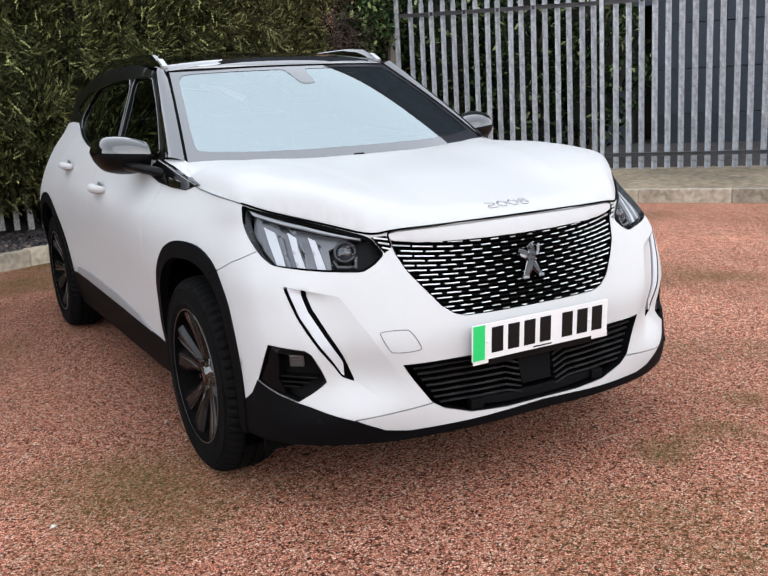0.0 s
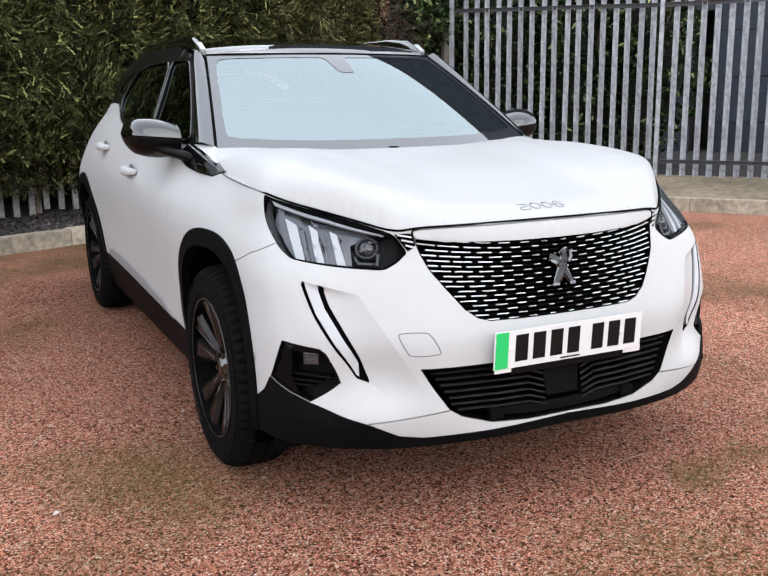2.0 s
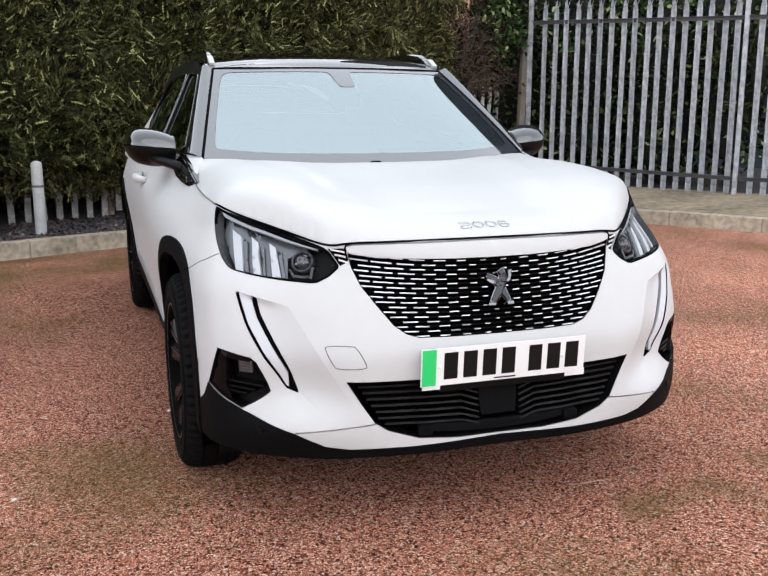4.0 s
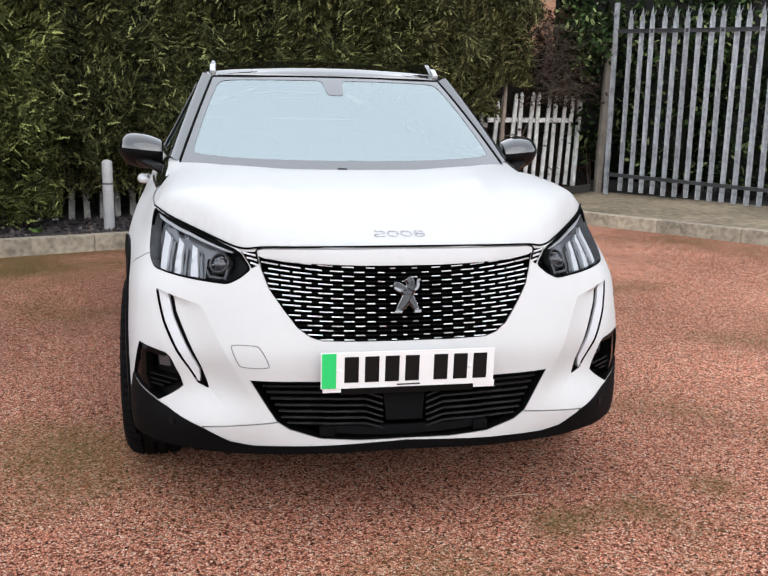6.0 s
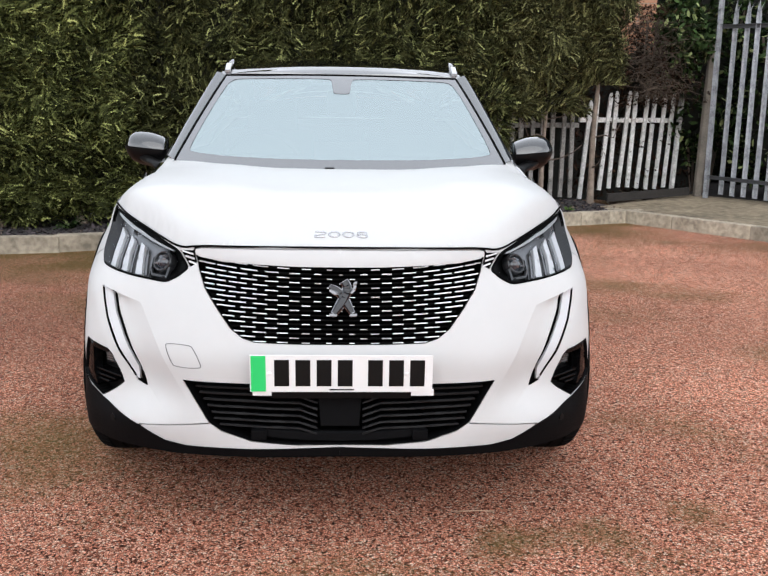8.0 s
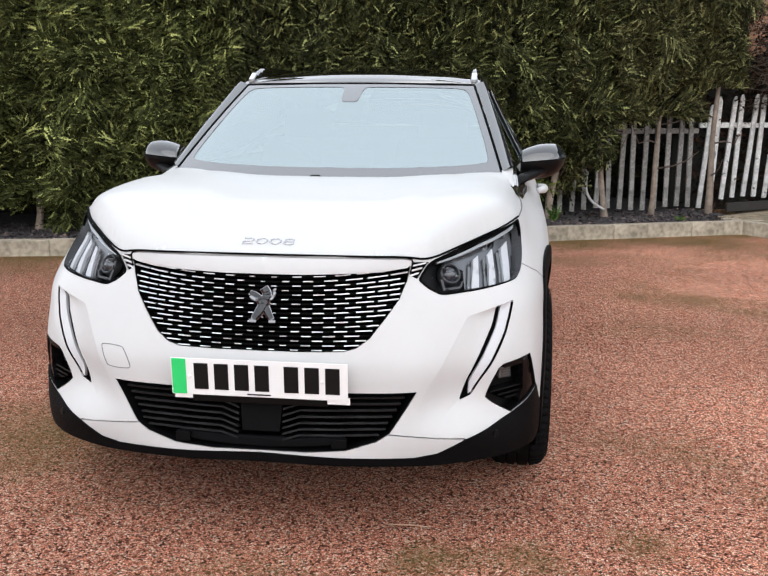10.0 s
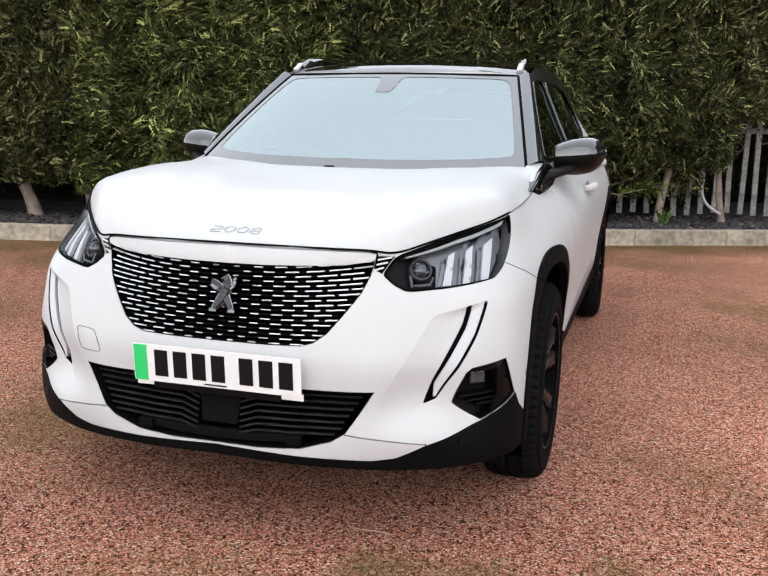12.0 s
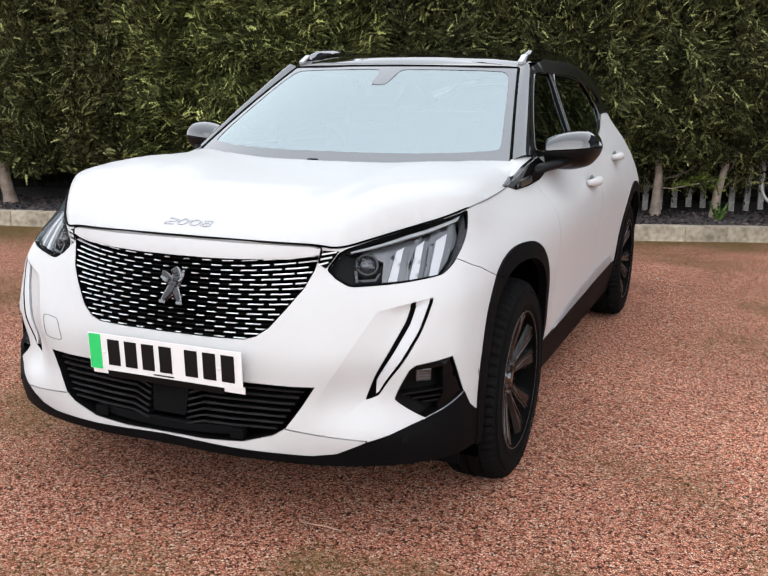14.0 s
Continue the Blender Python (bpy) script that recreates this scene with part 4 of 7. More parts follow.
for k, (pts, ws) in enumerate((([(-0.036, 0.082), (-0.016, 0.074), (0.006, 0.046), (0.030, 0.006)], (0.005, 0.009, 0.011, 0.006)),
                               ([(0.004, 0.098), (0.016, 0.078), (0.004, 0.044), (-0.024, 0.004)], (0.009, 0.012, 0.011, 0.007)),
                               ([(-0.036, 0.002), (-0.014, 0.002)], (0.004, 0.004)), ([(0.022, 0.002), (0.042, 0.002)], (0.004, 0.004)),
                               ([(-0.036, 0.072), (-0.020, 0.062), (-0.010, 0.062)], (0.003, 0.005, 0.004)),
                               ([(0.024, 0.062), (0.036, 0.074), (0.034, 0.090), (0.042, 0.094)], (0.003, 0.004, 0.004, 0.002)))):
    q = dense(rounded(pts, 0.25, 2, False), 0.006, False) if len(pts) > 2 else np.array(pts)
    wd = np.interp(np.linspace(0, 1, len(q)), np.linspace(0, 1, len(ws)), ws) * 1.3
    stroke(q, wd, CHROME_SMOKE, "chrome_stroke", 0.010 + 0.001 * k, -0.008)
    if k < 2:
        stroke(q[1:-1], wd[1:-1] * 0.80, GLOSS_GREY, "inlay", 0.0118 + 0.001 * k, 0.0)

# lower intake: slats either side of a flat panel
intake = panel("intake", v2, region("intake"), skin, LINER, car, (1, -1), 0.0, -0.06, "black slatted lower air intake")
walls("intake_surround", intake_line, BLACK_PLASTIC, intake, (1, -1), 0.001, -0.062)
IPOLY = np.array(intake_line + [(-x, z) for x, z in intake_line[::-1]])
for s in (1, -1):
    for k in range(7):
        z = 0.448 - 0.0178 * k
        xe = max(x for x in np.linspace(0.1, 0.46, 60) if inside(IPOLY, np.array([[x, z + 0.002]]))[0]) - 0.018
        bm = bmesh.new()
        bar_path(bm, [(s * x, zz) for x, zz in dense([(0.066, z - 0.020), (0.118, z - 0.003), (xe, z + 0.002)], 0.03, False)], 0.0070, -0.012, 0.03)
        bmesh.ops.recalc_face_normals(bm, faces=bm.faces[:])
        part("slat", bm, SLAT, intake)
    bm = bmesh.new()
    box(bm, (0.045, 0.02, 0.03), Matrix.Translation(nose_at(s * 0.235, 0.318, -0.012)), 0.004)
    part("sensor_mount", bm, BLACK_PLASTIC, intake)
bm = bmesh.new()
for zz, hw in ((0.455, 0.066), (0.345, 0.056)):
    for x in (-hw, hw):
        bm.verts.new(nose_at(x, zz, -0.022))
bm.verts.ensure_lookup_table()
f = bm.faces.new((bm.verts[0], bm.verts[1], bm.verts[3], bm.verts[2]))
ext = bmesh.ops.extrude_face_region(bm, geom=[f])
bmesh.ops.translate(bm, vec=(0, 0.03, 0), verts=[q for q in ext["geom"] if isinstance(q, bmesh.types.BMVert)])
bmesh.ops.recalc_face_normals(bm, faces=bm.faces[:])
part("radar_panel", bm, BLACK_PLASTIC, intake, "flat satin black sensor panel")
bm = bmesh.new()
bar_path(bm, [(0.05 * k, 0.312 + 0.25 * (0.05 * k) ** 2) for k in range(-5, 6)], 0.034, -0.014, 0.03)
part("intake_lip", bm, BLACK_PLASTIC, intake)

# small covers and sensors on the bumper
for s, line in ((-1, [(0.505, 0.572), (0.436, 0.572), (0.424, 0.566), (0.398, 0.516), (0.404, 0.507), (0.478, 0.507), (0.488, 0.514), (0.509, 0.562)]),):
    q = dense(rounded(nose(line), 0.3, 2), 0.01)
    p3 = skin(q[:, 0], q[:, 1])
    mesh_part("tow_cover_joint", *tube([(x * s, y - 0.0004, z) for x, y, z in p3], 0.0012, 6, True), SEAM_GREY, car, "fine joint of the towing eye cover")
for s in (1, -1):
    for x, z in ((0.682, 0.322),):
        n0, n1 = nose_at(s * x, z, 0.0), nose_at(s * x, z, 0.01)
        bm = bmesh.new()
        bmesh.ops.create_cone(bm, cap_ends=True, segments=20, radius1=0.012, radius2=0.010, depth=0.010, matrix=Matrix.Translation(nose_at(s * x, z, 0.002)) @ (n1 - n0).to_track_quat("Z", "Y").to_matrix().to_4x4())
        part("parking_sensor", bm, BLACK_SATIN, car, "round black parking sensor")
    p = skin(at_y(0.388, 0.471), 0.471)[0]
    mesh_part("bumper_mark", *tube([(s * (p[0] + 0.001), p[1] + 0.006 * math.cos(a), p[2] + 0.012 * math.sin(a)) for a in np.linspace(1.9, 4.4, 8)], 0.001, 5), SEAM_GREY, car)

# headlights
for s in (1, -1):
    lamp = panel("headlight", v2, region("lamp"), skin, BLACK_SATIN, car, (s,), 0.0, -0.055, "headlight with three slanting light bars under clear glass")
    walls("lamp_bowl", rounded(lamp_line, 0.14, 1), LAMP_GREY, lamp, (s,), 0.001, -0.056)
    inn = [(0.7305, 0.922), (0.69, 0.897), (0.622, 0.874), (0.553, 0.850), (0.479, 0.823), (0.452, 0.782), (0.480, 0.758), (0.517, 0.741), (0.61, 0.749), (0.69, 0.761), (0.730, 0.768), (0.7442, 0.791), (0.7473, 0.83), (0.7432, 0.88)]
    ring_u, ring_i = nose(lamp_line), nose(inn)
    bv, bt, btag, _ = cut_sheet(rounded(ring_u, 0.14, 2), {"hole": rounded(ring_i, 0.14, 2)}, 0.012)
    panel("bezel", bv, bt[btag == ""], skin, DEEP, lamp, (s,), 0.010, 0.0005, "black lamp edge")
    grey = patch("reflector", [(0.733, 0.915), (0.69, 0.895), (0.597, 0.862), (0.53, 0.838), (0.585, 0.812), (0.592, 0.752), (0.69, 0.763), (0.727, 0.774), (0.7425, 0.86)], LAMP_GREY, lamp, s, -0.034, 0.015, "smoky grey reflector")
    for q in ([(0.711, 0.872), (0.692, 0.858), (0.704, 0.768), (0.724, 0.771)], [(0.664, 0.860), (0.650, 0.846), (0.658, 0.761), (0.678, 0.764)], [(0.622, 0.845), (0.608, 0.836), (0.606, 0.755), (0.628, 0.757)]):
        patch("light_bar", q, LIGHT_WHITE, lamp, s, -0.018, 0.014, "frosted white light bar", 0.012)
        edge = [(q[1][0] - 0.002, q[1][1] - 0.001), (q[1][0] - 0.011, q[1][1] - 0.007), (q[2][0] - 0.011, q[2][1] + 0.001), (q[2][0] - 0.002, q[2][1] + 0.001)]
        patch("light_bar_side", edge, LAMP_GREY, lamp, s, -0.026, 0.004, "clear side of the light bar", 0.012)
    patch("chrome_blade", [(0.724, 0.915), (0.686, 0.895), (0.62, 0.872), (0.50, 0.830), (0.502, 0.826), (0.62, 0.864), (0.688, 0.886), (0.722, 0.902)], BLADE, lamp, s, -0.008, 0.008, "bright blade along the top", 0.012)
    c0, c1 = nose_at(s * 0.545, 0.800, -0.028), nose_at(s * 0.545, 0.800, -0.018)
    m = Matrix.Translation(c0) @ (c1 - c0).to_track_quat("X", "Z").to_matrix().to_4x4()
    pv, pf = lathe([(0.034, -0.02), (0.034, 0.004), (0.030, 0.010), (0.026, 0.008), (0.026, 0.0)], 32)
    mesh_part("projector_ring", [m @ Vector(q) for q in pv], pf, LAMP_DARK, lamp, "dark projector ring")
    pv, pf = lathe([(0.0, 0.018), (0.010, 0.016), (0.018, 0.011), (0.026, 0.0)], 32)
    mesh_part("projector_lens", [m @ Vector(q) for q in pv], pf, GLASS_DARK, lamp, "domed projector lens")
    for k in range(6):
        c = nose_at(s * (0.522 + 0.013 * (k % 4)), 0.792 + 0.010 * ((k * 2) % 3), -0.016)
        bm = bmesh.new()
        box(bm, (0.011, 0.006, 0.005 + 0.002 * (k % 3)), Matrix.Translation(c) @ Matrix.Rotation(radians(18 * (k % 3) - 14), 4, "Y"), 0.0015)
        part("facet", bm, LAMP_GREY if k % 2 else LAMP_DARK, lamp)
    patch("lamp_shelf", [(0.583, 0.778), (0.576, 0.757), (0.525, 0.752), (0.515, 0.784), (0.522, 0.784), (0.530, 0.759), (0.572, 0.763), (0.578, 0.778)], LAMP_DARK, lamp, s, -0.02, 0.012, "", 0.012)
    panel("lamp_glass", v2, region("lamp"), skin, LENS, lamp, (s,), 0.0, 0.001, "clear headlight glass")

    # upright running light
    out_e = [(0.725, 0.711), (0.706, 0.617), (0.665, 0.528), (0.608, 0.441), (0.585, 0.428)]
    in_e = [(0.672, 0.697), (0.663, 0.645), (0.634, 0.575), (0.597, 0.498), (0.574, 0.430)]
    drl = panel("running_light", v2, region("drl"), skin, DEEP, car, (s,), 0.0, -0.010, "upright running light in a black channel")
    walls("channel", rounded(drl_line, 0.06, 1), DEEP, drl, (s,), 0.001, -0.011, gap=0.001)

    def between(k):
        return [(a[0] + (b[0] - a[0]) * k, a[1] + (b[1] - a[1]) * k) for a, b in zip(out_e, in_e)]
    patch("light_strip", between(0.17)[:4] + [(0.599, 0.445)] + between(0.72)[:4][::-1], LIGHT_WHITE, drl, s, 0.0005, 0.010, "frosted white light strip", 0.006)

    # fog light housing
    fog = panel("fog_housing", v2, region("fog"), skin, BLACK_SATIN, car, (s,), 0.0, -0.05, "gloss black fog light recess with fins")
    walls("recess", fog_line, BLACK_SATIN, fog, (s,), 0.001, -0.052)
    patch("brow", [(0.776, 0.541), (0.70, 0.524), (0.705, 0.513), (0.766, 0.520)], LACQUER, fog, s, -0.003, 0.03)
    patch("cheek", [(0.800, 0.432), (0.776, 0.538), (0.764, 0.519), (0.766, 0.440), (0.752, 0.398), (0.765, 0.398)], LACQUER, fog, s, -0.006, 0.03)
    for a, b, hh in (((0.766, 0.449), (0.672, 0.437), 0.006), ((0.765, 0.432), (0.694, 0.425), 0.006), ((0.759, 0.418), (0.716, 0.414), 0.006)):
        bm = bmesh.new()
        bar(bm, s * a[0], a[1], s * b[0], b[1], hh, -0.014, 0.035, 6)
        part("fin", bm, LACQUER, fog)
    c0, c1 = nose_at(s * 0.728, 0.486, -0.045), nose_at(s * 0.728, 0.486, -0.03)
    m = Matrix.Translation(c0) @ (c1 - c0).to_track_quat("X", "Z").to_matrix().to_4x4()
    bm = bmesh.new()
    box(bm, (0.020, 0.046, 0.040), m, 0.009, 4)
    part("fog_lamp", bm, FOG_GLASS, fog, "small rounded square fog lamp", smooth=True)
    for k in range(4):
        bm = bmesh.new()
        box(bm, (0.004, 0.030, 0.003), m @ Matrix.Translation((0.010, 0, -0.012 + 0.008 * k)))
        part("lens_rib", bm, LAMP_DARK, fog)

# number plate on its holder; the characters are plain bars
bm = bmesh.new()
box(bm, (0.40, 0.010, 0.036), Matrix.Translation((0.004, -0.003, 0.449)) @ Matrix.Rotation(radians(4), 4, "X"), 0.003)
holder = part("plate_holder", bm, BLACK_SATIN, car, "black plate holder with a line of small pale print")
bm = bmesh.new()
for x, w in ((-0.055, 0.145), (0.115, 0.085)):
    box(bm, (w, 0.001, 0.0032), Matrix.Translation((x, -0.0068, 0.4435)))
part("print_bar", bm, PRINT_GREY, holder)
PLATE = Matrix.Translation((0.004, -0.012, 0.507)) @ Matrix.Rotation(radians(4), 4, "X")
bm = bmesh.new()
box(bm, (0.520, 0.004, 0.111), PLATE, 0.0015)
plate = part("number_plate", bm, PLATE_WHITE, car, "white number plate with a green end band and black bars")
bm = bmesh.new()
box(bm, (0.042, 0.001, 0.107), PLATE @ Matrix.Translation((-0.236, -0.0026, 0)))
part("green_band", bm, PLATE_GREEN, plate, "green end band")
for k, x in enumerate((-0.170, -0.110, -0.050, 0.010, 0.096, 0.156, 0.216)):
    bm = bmesh.new()
    box(bm, (0.042, 0.001, 0.079), PLATE @ Matrix.Translation((x, -0.0026, 0.002)))
    part("character_bar", bm, INK, plate, "plain black bar")
bm = bmesh.new()
box(bm, (0.07, 0.001, 0.004), PLATE @ Matrix.Translation((0.0, -0.0026, -0.048)))
part("print_bar", bm, INK, plate)
for x in (-0.205, 0.186):
    bm = bmesh.new()
    bmesh.ops.create_uvsphere(bm, u_segments=12, v_segments=8, radius=0.006, matrix=PLATE @ Matrix.Translation((x, -0.002, 0.0)) @ Matrix.Diagonal((1, 0.5, 1, 1)))
    part("plate_screw", bm, PLATE_WHITE, plate, smooth=True)
for x, w in ((-0.226, 0.055), (0.226, 0.066)):
    bm = bmesh.new()
    box(bm, (w, 0.004, 0.02), PLATE @ Matrix.Translation((x + (0.006 if x > 0 else 0.0), 0.003, -0.058)), 0.001)
    part("plate_tab", bm, PLATE_WHITE, plate)

# raised model number on the hood
DIGITS = {"2": [(0, 1), (0.75, 1), (1, 0.85), (1, 0.62), (0.8, 0.5), (0.2, 0.42), (0, 0.25), (0, 0), (1, 0)],
          "0": [(0.3, 0), (0.7, 0), (1, 0.3), (1, 0.7), (0.7, 1), (0.3, 1), (0, 0.7), (0, 0.3), (0.3, 0)],
          "8": [(0.3, 0.52), (0.05, 0.36), (0.05, 0.14), (0.3, 0), (0.7, 0), (0.95, 0.14), (0.95, 0.36), (0.7, 0.52), (0.3, 0.52), (0.1, 0.64), (0.1, 0.86), (0.3, 1), (0.7, 1), (0.9, 0.86), (0.9, 0.64), (0.7, 0.52)]}
for k, ch in enumerate("2008"):
    pts = []
    for a, b in dense(DIGITS[ch], 0.2, False):
        x, y = -0.076 + 0.041 * k + 0.030 * a, 0.128 + 0.030 * b
        pts.append((x, y, float(hood_z(np.array([x]), np.array([y]))[0]) + 0.0015))
    mesh_part("model_digit", *tube(pts, 0.0027, 6), DIGIT, car, "chrome raised digit", True)

# mirrors
for s in (1, -1):
    mir = new("mirror")
    mir.parent = car
    tagged(mir, "gloss black door mirror on a black stem")

    def shell(z_up, mat, name, label):
        n, m = 20, 14
        verts, faces = [], []
        for i in range(n + 1):
            a = i / n
            x = 0.754 + 0.194 * a
            end = math.sqrt(max(0.0, 1 - max(0.0, (a - 0.72) / 0.28) ** 2))
            top = 1.060 + 0.016 * a + 0.067 * math.sin(math.pi * (0.20 + 0.58 * a)) ** 0.7 * end
            low = 1.060 + 0.016 * a - 0.083 * math.sin(math.pi * (0.25 + 0.58 * a)) ** 0.7 * end
            mid_z = 1.058 + 0.016 * a
            deep = 0.070 * math.sin(math.pi * (0.20 + 0.45 * a)) ** 0.5 * (0.25 + 0.75 * end) + 0.004
            yb = 1.545 + 0.075 * a
            for j in range(m + 1):
                t = math.pi / 2 * j / m
                if z_up:
                    z = mid_z + 0.002 + (max(top, mid_z + 0.004) - mid_z) * math.sin(t)
                else:
                    z = mid_z - 0.002 - (mid_z - min(low, mid_z - 0.004)) * math.sin(t)
                y = yb - deep * 2 * max(0.0, math.cos(t)) ** 0.8
                verts.append((x * s, y, z))
            verts.append((x * s, yb, mid_z))
        k = m + 2
        for i in range(n):
            for j in range(k - 1):
                q = (i * k + j, (i + 1) * k + j, (i + 1) * k + j + 1, i * k + j + 1)
                faces.append(q if (s > 0) == z_up else q[::-1])
        faces.append(tuple(range(k)))
        faces.append(tuple(n * k + j for j in range(k)))
        mesh_part(name, verts, faces, mat, mir, label)
    shell(True, BLACK_GLOSS, "mirror_cap", "gloss black upper cap")
    shell(False, BLACK_SATIN, "mirror_shell", "satin black lower shell")
    stem = [(0.735, 1.30, 0.985), (0.765, 1.37, 0.997), (0.80, 1.42, 1.008), (0.84, 1.475, 1.02)]
    mesh_part("stem", *tube([(x * s, y, z) for x, y, z in stem], [0.030, 0.031, 0.032, 0.032], 12, False, 0.6), BLACK_SATIN, mir)
    bm = bmesh.new()
    base = [(0.905, 0.966), (1.00, 0.944), (1.15, 0.947), (1.30, 0.958), (1.42, 0.980), (1.45, 1.01), (1.40, 1.042), (1.25, 1.018), (1.08, 0.988)]
    fr, bk = [], []
    for y, z in base:
        p = skin(at_y(y, min(z, 1.04)), min(z, 1.04))[0]
        fr.append(bm.verts.new(((p[0] + (0.014 if y > 1.2 else 0.010 if y > 1.0 else 0.005)) * s, y, z)))
        bk.append(bm.verts.new(((p[0] - 0.02) * s, y, z)))
    bm.faces.new(fr)
    for i in range(len(base)):
        j = (i + 1) % len(base)
        bm.faces.new((fr[i], bk[i], bk[j], fr[j]))
    bmesh.ops.recalc_face_normals(bm, faces=bm.faces[:])
    bmesh.ops.bevel(bm, geom=[e for e in bm.edges if all(q in fr for q in e.verts)], offset=0.004, segments=2, affect="EDGES")
    part("mirror_foot", bm, BLACK_GLOSS, mir, "gloss black mirror foot")
    bm = bmesh.new()
    p = skin(at_y(1.16, 0.953), 0.953)[0]
    box(bm, (0.006, 0.10, 0.026), Matrix.Translation(((p[0] + 0.010) * s, 1.10, 0.966)) @ Matrix.Rotation(radians(6), 4, "X") @ Matrix.Rotation(radians(-8 * s), 4, "Z"), 0.0028)
    part("side_lens", bm, BLACK_GLOSS, mir, "small dark glossy side lens")

# door handles
for s in (1, -1):
    for y0, z in ((1.91, 0.900), (2.66, 0.972)):
        h = new("door_handle")
        h.parent = car
        tagged(h, "white pull handle over a recessed cup")
        pts = []
        for k in range(11):
            t = k / 10
            y = y0 + 0.19 * t
            p = skin(at_y(y, z), z)[0]
            pts.append(((p[0] + 0.004 + 0.030 * math.sin(math.pi * t) ** 0.6) * s, y, z + 0.006 * t))
        mesh_part("grip", *tube(pts, [0.013 + 0.008 * math.sin(math.pi * k / 10) for k in range(11)], 10), WHITE, h)
        # shallow grey oval: the shade in the cup is put into its colour
        p = skin(at_y(y0 + 0.09, z - 0.008), z - 0.008)[0]
        bm = bmesh.new()
        bmesh.ops.create_uvsphere(bm, u_segments=24, v_segments=12, radius=1, matrix=Matrix.LocRotScale((p[0] * s, y0 + 0.09, z - 0.012), None, (0.005, 0.062, 0.044)))
        part("cup", bm, SEAM_GREY, h, "grey oval for the shade in the handle cup", smooth=True)

# wipers and what shows through the windscreen
bm = bmesh.new()
box(bm, (0.036, 0.02, 0.008), Matrix.Translation((-0.045, 1.030, 1.016)), 0.003)
part("washer_jet", bm, BLACK_PLASTIC, car)
def cabin(name, size, place, rot, mat, bevel, label=""):
    b = bmesh.new()
    box(b, size, pose(*place, *rot), bevel, 4)
    return part(name, b, mat, car, label, smooth=True)
p = glass_at(0.0, 0.80)
cabin("camera_housing", (0.13, 0.13, 0.05), (0.0, p.y + 0.035, p.z - 0.055), (27, 0, 0), TRIM_GREY, 0.015, "grey sensor housing behind the windscreen")
for s in (1, -1):
    cabin("seat_back", (0.48, 0.14, 0.62), (0.36 * s, 2.28, 0.82), (-14, 0, 0), CLOTH, 0.06, "dark cloth front seat back")
    cabin("headrest", (0.26, 0.10, 0.17), (0.36 * s, 2.38, 1.19), (-10, 0, 0), CLOTH, 0.045)
    cabin("seat_base", (0.50, 0.5, 0.16), (0.36 * s, 2.02, 0.57), (6, 0, 0), CLOTH, 0.06)
cabin("rear_seat", (1.2, 0.16, 0.6), (0, 3.1, 0.84), (-16, 0, 0), CLOTH, 0.06, "dark cloth rear bench")
ring = [(-0.36 + 0.18 * math.cos(a), 1.63 + 0.06 * math.sin(a), 0.97 + 0.17 * math.sin(a)) for a in np.linspace(0, 2 * math.pi, 32, endpoint=False)]
mesh_part("steering_wheel", *tube(ring, 0.015, 8, True), TRIM, car)
cabin("display", (0.24, 0.02, 0.10), (0.0, 1.52, 1.05), (-20, 0, 0), BLACK_GLOSS, 0.006)

# dark gap round the front of the hood
gap_line = [(x + 0.001 * min(1, x / 0.4), y - 0.0035, z + 0.0012) for x, y, z in HOOD_EDGE[:8]]
full = [(-x, y, z) for x, y, z in gap_line[:0:-1]] + gap_line
mesh_part("hood_gap", *tube([tuple(p) for p in dense(rounded(full, 0.25, 2, False), 0.02, False)], 0.0032, 8), DEEP, car, "black gap along the hood edge")
for s in (1, -1):
    mesh_part("hood_gap", *tube([nose_at(s * x, z, 0.0006) for x, z in ((0.408, 0.8455), (0.424, 0.841), (0.430, 0.832), (0.427, 0.820), (0.422, 0.800))], 0.0026, 6), DEEP, car, "black gap beside the grille strip")
    edge_line = np.array(rounded(HOOD_EDGE[7:11], 0.25, 2, False))
    side_gap = [((x + 0.003) * s, y, z + 0.0005) for x, y, z in dense(edge_line, 0.02, False)]
    mesh_part("hood_gap", *tube(side_gap, 0.0022, 6), SEAM_GREY, car, "fine gap between hood and wing")

# ---- the place: materials ----
def nodes_of(m):
    return m.node_tree.nodes, m.node_tree.links, m.node_tree.nodes["Principled BSDF"]


MOSS = ((0.50, -0.02, 0.24, 0.24), (0.76, 0.02, 0.24, 0.24), (1.14, 0.16, 0.22, 0.20), (-1.04, 0.82, 0.5, 0.10), (1.9, 0.4, 0.8, 0.09), (2.6, 3.6, 1.2, 0.10))


